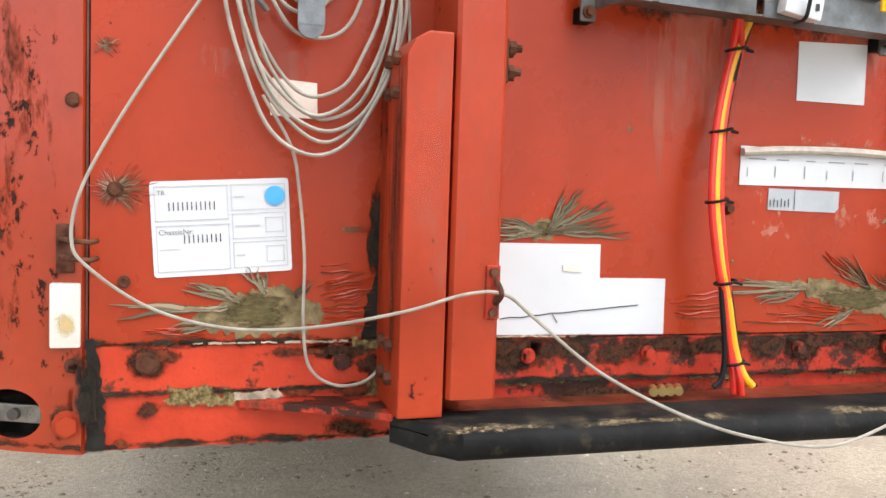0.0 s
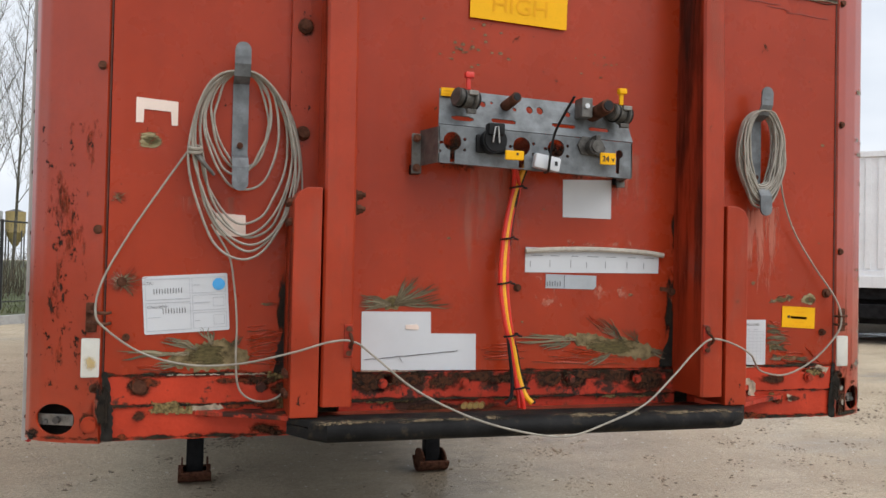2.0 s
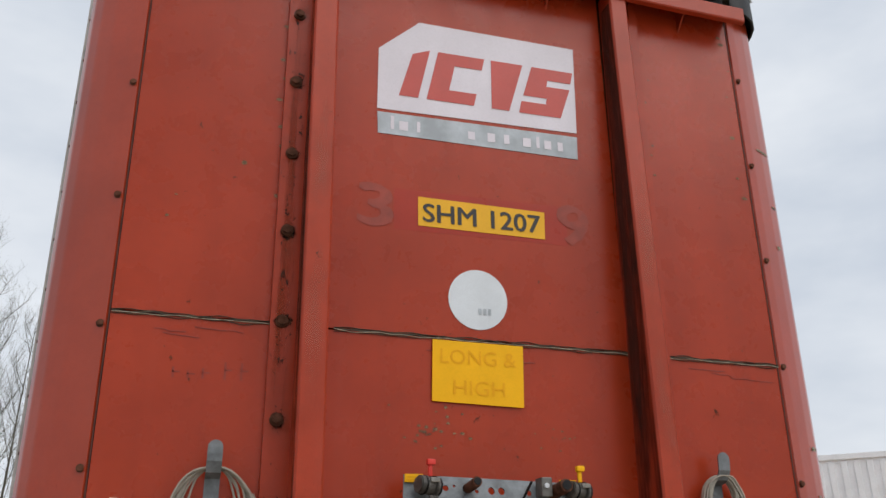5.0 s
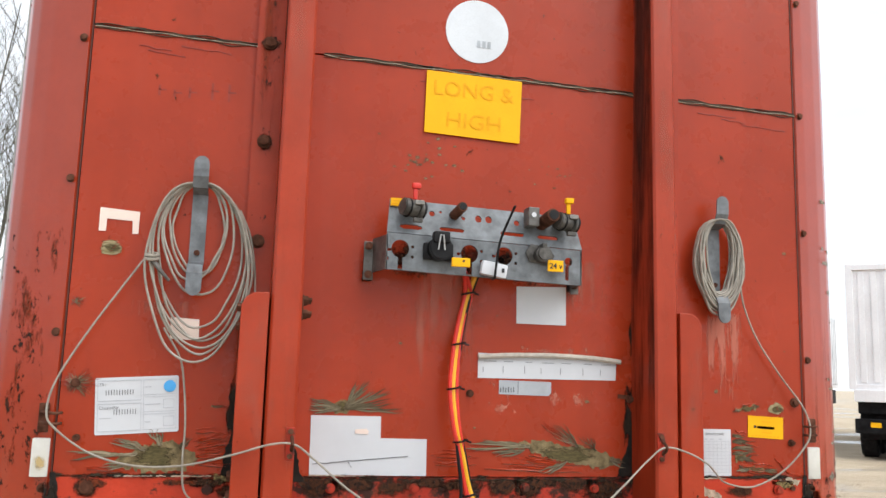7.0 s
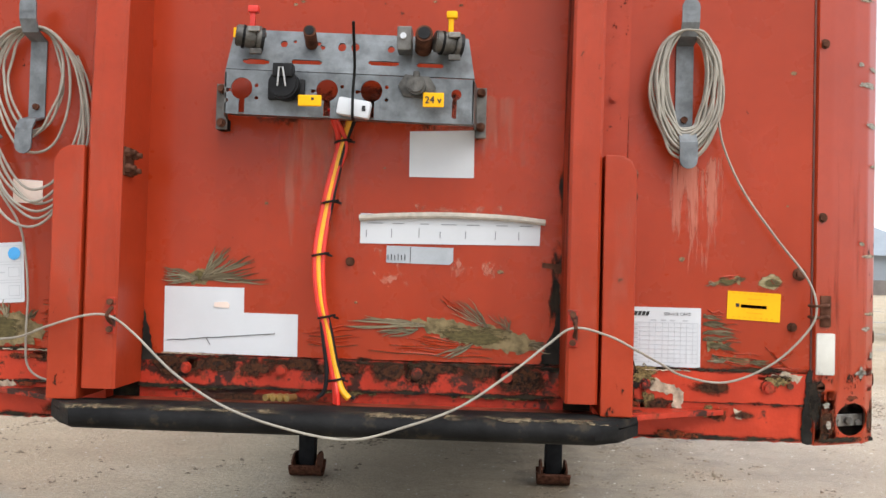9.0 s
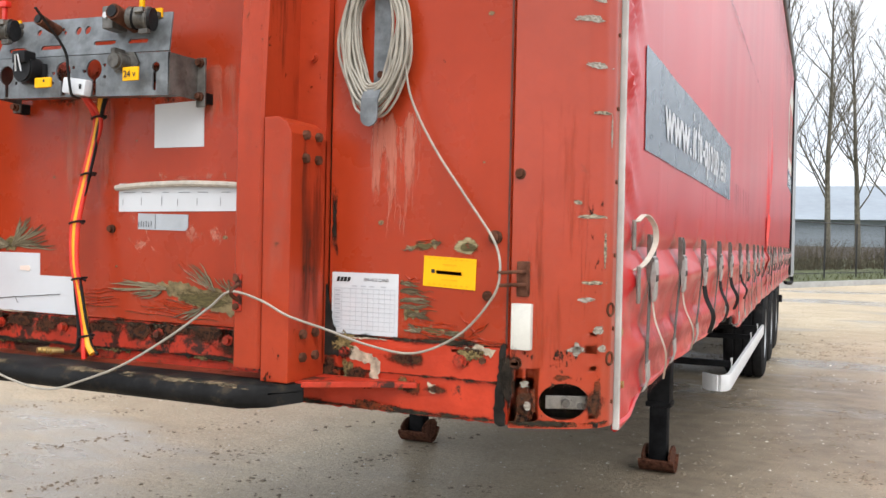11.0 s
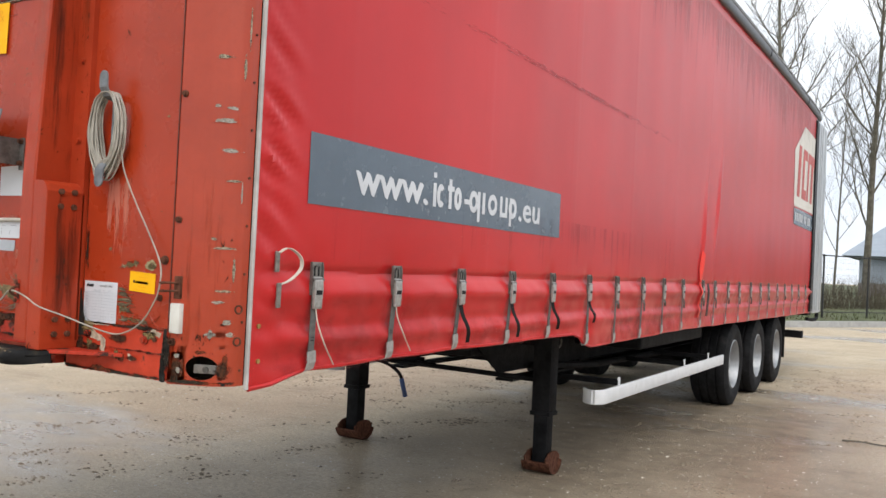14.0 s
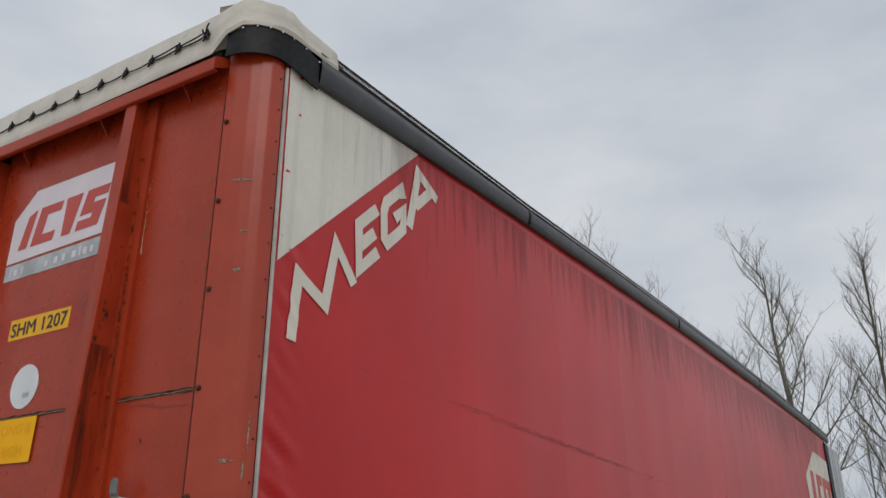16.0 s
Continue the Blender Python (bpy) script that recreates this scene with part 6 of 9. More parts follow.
# ---- flaked paint: fans of split fibre round bare patches ----
def flake_fan(cx, cz, bare_w, bare_h, rays, seed):
    """A ragged bare patch with split fibres raying out of it: rays are (from angle, to angle, length, count, squash)."""
    rnd = random.Random(seed)
    bm = bmesh.new()
    sheet(bm, rect(cx - 0.004, cx + 0.004, cz - 0.002, cz + 0.002), 0.0, 0.0014)
    patch = part("bare_patch", bm, M_FLAKE, trailer, "patch of bare weathered wood where the red paint has flaked off")
    if bare_w > 0.012:
        w, h = bare_w * 1.9 + 0.014, bare_h * 2.0 + 0.014
        stain("bare_wood", S_BARE, cx - w, cx + w, cz - h, cz + h, 0.0, patch, 0.0017)
        stain("algae", S_OLIVE, cx - w * 0.9, cx + w * 1.1, cz - h * 0.9, cz + h * 0.7, 0.0, patch, 0.0021)
    for mat, name, share, wid in ((M_FLAKE_D, "dark_split_and_shade", 0.28, 0.0018), (M_FIBRE, "split_fibre", 0.60, 0.0021), (M_LIFT, "curled_paint", 0.8, 0.0022)):
        bm = bmesh.new()
        for g0, g1, ln, count, squash in rays:
            k_n = max(2, int(count * share * (0.45 if bare_w > 0.025 and mat is not M_LIFT else 1.0)))
            for i in range(k_n):
                g = radians(g0 + (g1 - g0) * (i + rnd.uniform(0.1, 0.9)) / k_n)
                ux, uz = math.cos(g), math.sin(g) * squash
                spread = (i + 0.5) / k_n * 2 - 1
                sx, sz = cx + bare_w * rnd.uniform(-0.4, 0.7) * (1 if ux > 0 else -1), cz + bare_h * (spread * (1 if ux > 0 else -1) * 0.8 + rnd.uniform(-0.2, 0.2))
                L = ln * rnd.uniform(0.45, 1.05) * (1.0 - 0.3 * abs(spread)) * (0.62 if mat is not M_LIFT and bare_w > 0.025 else 1.0)
                start = 0.0
                if mat is M_LIFT:
                    start, L = 0.30, L * 1.15
                ph = rnd.uniform(0, 9)
                wd = wid * rnd.uniform(0.6, 1.3)
                low, high = [], []
                for k in range(7):
                    t = start + (1 - start) * k / 6
                    p = Vector((sx + L * t * ux, 0, sz + L * t * uz + 0.005 * noise.noise((t * 3 + ph, ph, seed))))
                    s = (t - start) / (1 - start)
                    hw = wd * ((1 - s) ** 0.6 * min(1.0, 0.5 + 3 * s) + 0.03 + 0.12 * noise.noise((k, ph, 1)) * (1 - s))
                    nrm = Vector((-uz, 0, ux)).normalized() * hw / 2
                    y = -0.0023 - 0.0007 * math.sin(s * 3.1) - (0.0004 if mat is M_FIBRE else 0.0)
                    low.append(bm.verts.new((p.x - nrm.x, y, p.z - nrm.z)))
                    high.append(bm.verts.new((p.x + nrm.x, y - 0.0012 * rnd.random(), p.z + nrm.z)))
                for k in range(6):
                    bm.faces.new((low[k], low[k + 1], high[k + 1], high[k]))
        tagged(part(name, bm, mat, patch), kind="stuff")
    return patch


def split_wood(ring, rays, ridges, seed):
    """Bare wood under flaked paint: a ragged patch, wedges of split ply fanned out from it, and ridges of lifted paint.
    rays: (x, z, from angle, to angle, first length, last length, count, width); ridges: (x, z, to x, to z, count, spread)."""
    rnd = random.Random(seed)
    bm = bmesh.new()
    sheet(bm, ragged_edge(ring, seed, 0.012, 0.005), 0.0, 0.0016)
    patch = part("bare_patch", bm, M_FLAKE, trailer, "patch of bare weathered wood where the red paint has flaked off")
    xs, zs = [p[0] for p in ring], [p[1] for p in ring]
    stain("algae", S_OLIVE, min(xs) - 0.01, max(xs) + 0.01, min(zs) - 0.01, max(zs) + 0.01, 0.0, patch, 0.0019)
    tan_bm, dark_bm, ridge_bm = bmesh.new(), bmesh.new(), bmesh.new()
    for x, z, g0, g1, l0, l1, count, wid in rays:
        count, wid = int(count * 2.1) + 1, wid * 0.52
        for i in range(count):
            f = (i + 0.5 + rnd.uniform(-0.3, 0.3)) / count
            g = radians(g0 + (g1 - g0) * f)
            ln = (l0 + (l1 - l0) * f) * rnd.uniform(0.55, 1.08)
            ux, uz = math.cos(g), math.sin(g)
            ph, wd = rnd.uniform(0, 9), wid * rnd.uniform(0.6, 1.25)
            # a wider dark copy below each fibre paints its shadow edge
            for bm_, grow_, y in ((dark_bm, 1.45, -0.0017), (tan_bm, 1.0, -0.0026 - 0.0006 * rnd.random())):
                low, high = [], []
                for k in range(8):
                    t = k / 7
                    bend = 0.010 * noise.noise((t * 2.5 + ph, ph, 2))
                    px, pz = x + ux * ln * t - uz * bend, z + uz * ln * t + ux * bend
                    hw = grow_ * wd * (0.30 + 0.70 * min(1.0, t * 2.2)) * (1 - t ** 4) * (1 + 0.35 * noise.noise((t * 9, ph, 3))) / 2 + 0.0002
                    low.append(bm_.verts.new((px + uz * hw, y, pz - ux * hw)))
                    high.append(bm_.verts.new((px - uz * hw, y - 0.0012 * (bm_ is tan_bm), pz + ux * hw)))
                for k in range(7):
                    bm_.faces.new((low[k], low[k + 1], high[k + 1], high[k]))
    for x, z, x1, z1, count, spread in ridges:
        for i in range(count):
            o0, o1 = spread * ((i + rnd.uniform(0.2, 0.8)) / count - 0.5), spread * 1.25 * ((i + rnd.uniform(0.2, 0.8)) / count - 0.5)
            a, b, ph = rnd.uniform(0.0, 0.3), rnd.uniform(0.7, 1.0), rnd.uniform(0, 9)
            k = max(6, int((b - a) * math.hypot(x1 - x, z1 - z) / 0.007))
            pts = []
            for q in range(k + 1):
                t = a + (b - a) * q / k
                pts.append(Vector((x + (x1 - x) * t, -0.001, z + (z1 - z) * t + o0 + (o1 - o0) * t + 0.006 * noise.noise((t * 4 + ph, ph, seed)))))
            wd = rnd.uniform(0.0028, 0.0050)
            rows = []
            for q, p in enumerate(pts):
                w = wd * math.sin(math.pi * min(0.97, max(0.03, q / k))) ** 0.5
                rows.append([ridge_bm.verts.new((p.x, y, p.z + dz)) for y, dz in ((-0.0004, w / 2), (-0.0026, -w * 0.1), (-0.0004, -w / 2))])
                if q:
                    for m in range(2):
                        ridge_bm.faces.new((rows[-2][m], rows[-1][m], rows[-1][m + 1], rows[-2][m + 1]))
            # every third ridge gets a dark line as painted shadow along its lower side
            if i % 3 == 0:
                band(dark_bm, [p - Vector((0, 0.0004, wd * 0.5)) for p in pts], (0, 0, 1), 0.0010, 0.0006)
    for bm_, mat, name in ((dark_bm, M_FLAKE_D, "dark_split_and_shade"), (tan_bm, M_FIBRE, "split_fibre"), (ridge_bm, M_PANEL, "curled_paint")):
        if bm_.verts:
            tagged(part(name, bm_, mat, patch), kind="stuff")
    return patch


split_wood([(-0.375, 1.332), (-0.345, 1.330), (-0.336, 1.345), (-0.340, 1.366), (-0.352, 1.375), (-0.378, 1.352)],
           ((-0.352, 1.345, 68, 30, 0.085, 0.115, 9, 0.0065), (-0.350, 1.345, 30, -4, 0.125, 0.165, 9, 0.0065), (-0.360, 1.348, 158, 196, 0.085, 0.085, 11, 0.005)), (), 1)
split_wood([(-0.940, 1.196), (-0.915, 1.218), (-0.865, 1.236), (-0.830, 1.252), (-0.795, 1.256), (-0.765, 1.240), (-0.735, 1.222), (-0.728, 1.200), (-0.775, 1.178), (-0.850, 1.172), (-0.905, 1.184)],
           ((-0.880, 1.222, 176, 190, 0.165, 0.150, 2, 0.013), (-0.860, 1.232, 150, 172, 0.06, 0.09, 4, 0.006), (-0.82, 1.244, 100, 150, 0.035, 0.055, 6, 0.006), (-0.900, 1.196, 182, 200, 0.09, 0.05, 3, 0.007), (-0.775, 1.236, 30, 70, 0.04, 0.03, 5, 0.005)),
           ((-0.745, 1.235, -0.640, 1.262, 9, 0.045), (-0.74, 1.205, -0.645, 1.205, 5, 0.03), (-1.02, 1.188, -0.90, 1.180, 3, 0.012), (-0.76, 1.28, -0.665, 1.288, 2, 0.02)), 2)
split_wood([(0.155, 1.262), (0.205, 1.268), (0.255, 1.264), (0.300, 1.252), (0.350, 1.250), (0.405, 1.240), (0.440, 1.222), (0.455, 1.198), (0.400, 1.190), (0.350, 1.200), (0.300, 1.206), (0.245, 1.222), (0.190, 1.234), (0.150, 1.248)],
           ((0.185, 1.252, 172, 186, 0.17, 0.19, 4, 0.008), (0.17, 1.240, 182, 196, 0.10, 0.08, 3, 0.006), (0.43, 1.21, -18, 22, 0.05, 0.05, 6, 0.006), (0.30, 1.21, 196, 215, 0.10, 0.07, 3, 0.006), (0.335, 1.250, 118, 162, 0.075, 0.120, 6, 0.0026), (0.39, 1.240, 100, 145, 0.04, 0.07, 4, 0.0024)),
           ((0.300, 1.262, 0.215, 1.325, 3, 0.020), (0.05, 1.195, 0.36, 1.188, 4, 0.022), (0.14, 1.222, 0.30, 1.200, 4, 0.022), (-0.110, 1.214, 0.04, 1.222, 6, 0.045)), 3)
split_wood([(0.838, 1.216), (0.862, 1.214), (0.880, 1.222), (0.872, 1.232), (0.842, 1.232)], ((0.832, 1.290, -12, 2, 0.05, 0.045, 2, 0.006), (0.832, 1.272, -10, 0, 0.075, 0.06, 3, 0.006), (0.832, 1.252, -8, 4, 0.085, 0.07, 3, 0.006),
           (0.832, 1.236, -4, 8, 0.06, 0.07, 3, 0.006), (0.850, 1.222, -12, 6, 0.065, 0.05, 4, 0.006)), ((0.835, 1.300, 0.885, 1.292, 2, 0.012), (0.84, 1.262, 0.93, 1.250, 4, 0.05)), 5)
split_wood([(0.872, 1.186), (0.905, 1.182), (0.950, 1.180), (0.955, 1.190), (0.905, 1.198), (0.880, 1.197)], ((0.94, 1.185, -8, 8, 0.05, 0.05, 4, 0.005), (0.885, 1.19, 168, 190, 0.04, 0.04, 4, 0.004)),
           ((0.835, 1.198, 1.00, 1.184, 5, 0.030), (0.975, 1.222, 1.025, 1.178, 2, 0.006), (1.055, 1.225, 0.985, 1.172, 2, 0.006), (0.98, 1.176, 1.06, 1.170, 3, 0.012)), 6)
split_wood([(0.850, 1.362), (0.880, 1.370), (0.915, 1.368), (0.920, 1.378), (0.905, 1.384), (0.875, 1.379), (0.848, 1.368)], ((0.86, 1.365, 170, 195, 0.03, 0.03, 2, 0.004), (0.905, 1.376, -5, 30, 0.03, 0.025, 3, 0.004)), ((0.86, 1.376, 0.92, 1.384, 2, 0.010),), 7)
flake_fan(0.985, 1.374, 0.013, 0.007, ((-15, 15, 0.02, 5, 0.5),), 8)
flake_fan(-1.043, 1.397, 0.008, 0.008, ((-60, 60, 0.055, 34, 1), (100, 260, 0.035, 22, 1)), 9)
flake_fan(-1.060, 1.607, 0.010, 0.008, ((-50, 50, 0.022, 14, 1), (130, 220, 0.015, 8, 1)), 10)
flake_fan(-0.987, 1.752, 0.014, 0.008, ((-20, 20, 0.012, 6, 1),), 11)
flake_fan(-0.70, 1.345, 0.0, 0.003, ((-4, 8, 0.05, 8, 0.4),), 17)

# small chips in the paint
chips = random.Random(21)
spots = [(-0.15 + chips.gauss(0, 0.055), 2.055 + chips.gauss(0, 0.035), chips.uniform(0.004, 0.011)) for _ in range(24)]
spots += [(0.22 + chips.gauss(0, 0.05), 2.06 + chips.gauss(0, 0.03), chips.uniform(0.003, 0.007)) for _ in range(14)]
spots += [(-0.645 + chips.gauss(0, 0.012), z, chips.uniform(0.008, 0.02)) for z in (2.76, 2.83, 2.93, 3.0, 3.02, 3.1, 3.18, 3.25, 3.38, 3.5, 3.58)]
spots += [(1.045 + chips.gauss(0, 0.018), z, chips.uniform(0.006, 0.016)) for z in (2.95, 3.03, 3.2, 3.33, 3.38, 3.5, 3.62, 3.65)]
spots += [(0.69 + chips.gauss(0, 0.012), z, chips.uniform(0.006, 0.02)) for z in (3.0, 3.08, 3.12, 3.3, 3.4)]
spots += [(x, z, r) for x, z, r in ((-0.75, 2.86, 0.014), (-0.96, 2.66, 0.010), (-0.94, 2.73, 0.007), (-0.2, 1.53, 0.008), (0.08, 1.62, 0.005), (0.02, 1.30, 0.006), (0.36, 1.38, 0.01), (0.78, 1.42, 0.012), (1.03, 1.86, 0.010), (1.02, 1.55, 0.005), (-0.55, 2.5, 0.006))]
for x, z, r in spots:
    stain("paint_chip", S_CHIP, x - 1.2 * r, x + 1.2 * r, z - 0.75 * r, z + 0.75 * r, 0.0, trailer, 0.0013)
for side, x, z, w, h, mat in ((1, 1.215, 2.052, 0.030, 0.012, S_SCRATCH), (1, 1.205, 1.893, 0.018, 0.012, S_PRIMER), (1, 1.243, 1.888, 0.020, 0.010, S_PRIMER), (1, 1.225, 1.848, 0.044, 0.015, S_PRIMER), (1, 1.243, 1.752, 0.032, 0.015, S_PRIMER), (1, 1.250, 1.655, 0.020, 0.007, S_SCRATCH),
                              (1, 1.212, 1.468, 0.012, 0.008, S_SCRATCH), (1, 1.240, 1.440, 0.034, 0.008, S_SCRATCH), (1, 1.260, 1.370, 0.003, 0.070, S_SCRATCH), (1, 1.243, 1.303, 0.028, 0.007, S_SCRATCH), (1, 1.228, 1.268, 0.022, 0.010, S_PRIMER), (1, 1.252, 1.205, 0.014, 0.016, S_PRIMER),
                              (1, 1.215, 1.165, 0.030, 0.010, S_PRIMER), (1, 1.215, 1.165, 0.009, 0.030, S_PRIMER), (1, 1.258, 1.165, 0.012, 0.014, S_PRIMER), (1, 1.19, 3.178, 0.050, 0.009, S_SCRATCH), (1, 1.20, 2.785, 0.020, 0.012, S_SCRATCH), (1, 1.21, 2.95, 0.028, 0.006, S_SCRATCH), (1, 1.266, 1.62, 0.002, 0.07, S_PRIMER),
                              (1, 1.118, 1.092, 0.018, 0.014, S_PRIMER), (1, 1.124, 1.045, 0.010, 0.018, S_PRIMER), (1, 1.267, 2.15, 0.002, 0.12, S_SCRATCH), (1, 1.262, 2.02, 0.003, 0.06, S_SCRATCH)):
    post_stain("paint_scrape", mat, side, max(1.089, x - w), min(1.271, x + w), z - h * 0.85, z + h * 0.85, 0.0022)

# screws on the panels
for x, z, r in ((0.004, 1.396, 0.008), (0.496, 1.391, 0.009), (1.050, 1.393, 0.011), (-1.043, 1.397, 0.009), (1.03, 1.135, 0.008), (-1.03, 1.26, 0.007), (1.035, 1.27, 0.008)):
    bm = bmesh.new()
    bolt(bm, x, 0.0, z, r, 0.010)
    part("screw", bm, M_RUST, trailer)
bm = bmesh.new()
band(bm, [Vector((0.505 - 0.012 * i, -0.003, 1.394 + 0.0012 * i)) for i in range(5)], (0, 0, 1), 0.012, 0.004)
part("torn_tab", bm, M_RUST, trailer)

# ---- coupling bracket with its sockets ----
YF = -0.125


def holed_plate(corners, holes, z_to_y, thick=0.004):
    """A plate outline in (x, z) with round and slot holes; z_to_y gives its depth at a height."""
    bm = bmesh.new()
    nx, nz = 210, 44
    x0, x1 = min(c[0] for c in corners), max(c[0] for c in corners)
    z0, z1 = min(c[1] for c in corners), max(c[1] for c in corners)
    (bl, br, tr, tl) = corners
    grid = {}
    for i in range(nx + 1):
        for j in range(nz + 1):
            u, v = i / nx, j / nz
            x = (bl[0] * (1 - u) + br[0] * u) * (1 - v) + (tl[0] * (1 - u) + tr[0] * u) * v
            z = (bl[1] * (1 - u) + br[1] * u) * (1 - v) + (tl[1] * (1 - u) + tr[1] * u) * v
            grid[i, j] = (x, z)
    verts = {}

    def vert(i, j):
        if (i, j) not in verts:
            x, z = grid[i, j]
            verts[i, j] = bm.verts.new((x, z_to_y(z), z))
        return verts[i, j]

    for i in range(nx):
        for j in range(nz):
            x, z = (grid[i, j][0] + grid[i + 1, j + 1][0]) / 2, (grid[i, j][1] + grid[i + 1, j + 1][1]) / 2
            if any((abs(x - hx) / hw) ** p + (abs(z - hz + (0.0285 * (x - hx) if p > 2 and hw > hh else 0.0)) / hh) ** p < 1 for hx, hz, hw, hh, p in holes):
                continue
            bm.faces.new((vert(i, j), vert(i + 1, j), vert(i + 1, j + 1), vert(i, j + 1)))
    for v in [v for v in bm.verts if any(len(e.link_faces) == 1 for e in v.link_edges)]:
        for hx, hz, hw, hh, p in holes:
            q = math.hypot((v.co.x - hx) / hw, (v.co.z - hz) / hh)
            if p == 2 and 0.3 < q < 1.0 + 0.0045 / hw:
                v.co.x, v.co.z = hx + (v.co.x - hx) / q, hz + (v.co.z - hz) / q
                v.co.y = z_to_y(v.co.z)
                break
    solid(bm, thick)
    return bm


holes = [(-0.234, 1.779, 0.0245, 0.0245, 2), (-0.234, 1.738, 0.007, 0.034, 4), (-0.040, 1.777, 0.0245, 0.0245, 2), (-0.040, 1.735, 0.007, 0.034, 4),
         (0.060, 1.777, 0.0245, 0.0245, 2), (0.060, 1.735, 0.007, 0.034, 4), (0.250, 1.772, 0.0115, 0.012, 2), (0.246, 1.742, 0.006, 0.024, 4)]
for hx in (-0.234, -0.040, 0.060):
    holes += [(hx - 0.032, 1.775, 0.0045, 0.0045, 2), (hx + 0.034, 1.786, 0.0045, 0.0045, 2), (hx + 0.034, 1.758, 0.0045, 0.0045, 2), (hx - 0.035, 1.752, 0.0045, 0.0045, 2)]
bm = holed_plate([(-0.272, 1.722), (0.288, 1.706), (0.290, 1.806), (-0.272, 1.822)], holes, lambda z: YF)
bracket = part("coupling_bracket", bm, M_GALV, trailer, "galvanised steel bracket for couplings, with punched holes")
slots = [(-0.205, 1.842, 0.03, 0.006, 4), (-0.09, 1.842, 0.034, 0.006, 4), (0.085, 1.842, 0.034, 0.006, 4), (0.19, 1.838, 0.03, 0.006, 4),
         (-0.145, 1.886, 0.008, 0.008, 2), (-0.012, 1.880, 0.0095, 0.0105, 2), (0.018, 1.880, 0.0095, 0.0105, 2), (0.10, 1.876, 0.008, 0.008, 2), (-0.065, 1.888, 0.005, 0.005, 2), (-0.055, 1.878, 0.005, 0.005, 2), (-0.12, 1.892, 0.004, 0.004, 2)]
bm = holed_plate([(-0.272, 1.824), (0.290, 1.808), (0.274, 1.905), (-0.262, 1.922)], slots, lambda z: YF + 0.03 * (z - 1.815) / 0.1)
part("back_plate", bm, M_GALV, bracket)
bm = bmesh.new()
v_ = [bm.verts.new(q) for q in ((-0.270, YF + 0.001, 1.723), (0.287, YF + 0.001, 1.707), (0.287, -0.045, 1.715), (-0.270, -0.045, 1.731))]
bm.faces.new(v_)
solid(bm, 0.003)
part("lower_flange", bm, M_GALV_D, bracket)
# dark sheets paint the shaded wall seen through the bracket's holes
for x0, x1 in ((-0.31, 0.02), (-0.12, 0.16), (-0.02, 0.31)):
    stain("grease_and_shade_patch", S_BLACK, x0, x1, 1.69, 1.85, 0.0, trailer, 0.0016)
for x0, x1, y0 in ((-0.320, -0.292, -0.05), (0.292, 0.318, -0.05)):
    bm = bmesh.new()
    box(bm, x0, x1, -0.034, -0.028, 1.70 if x0 < 0 else 1.69, 1.808, 0.002)
    xa, xb = (-0.296, -0.273) if x0 < 0 else (0.296, 0.290)
    s_ = 0.004 if x0 < 0 else -0.004
    prism(bm, [(xa, -0.030), (xb, YF), (xb + s_, YF), (xa + s_, -0.030)], "z", 1.722 if x0 < 0 else 1.708, 1.816 if x0 < 0 else 1.804)
    ear = part("bracket_ear", bm, M_GALV_D, bracket)
    for z in (1.715, 1.795):
        bm = bmesh.new()
        bolt(bm, (x0 + x1) / 2, -0.034, z, 0.008, 0.010)
        part("bolt", bm, M_RUST, ear)
    bm = bmesh.new()
    box(bm, x0 + 0.002, x1 - 0.002, -0.028, 0.0, 1.70, 1.725)
    part("spacer", bm, M_BLACKMETAL, ear)


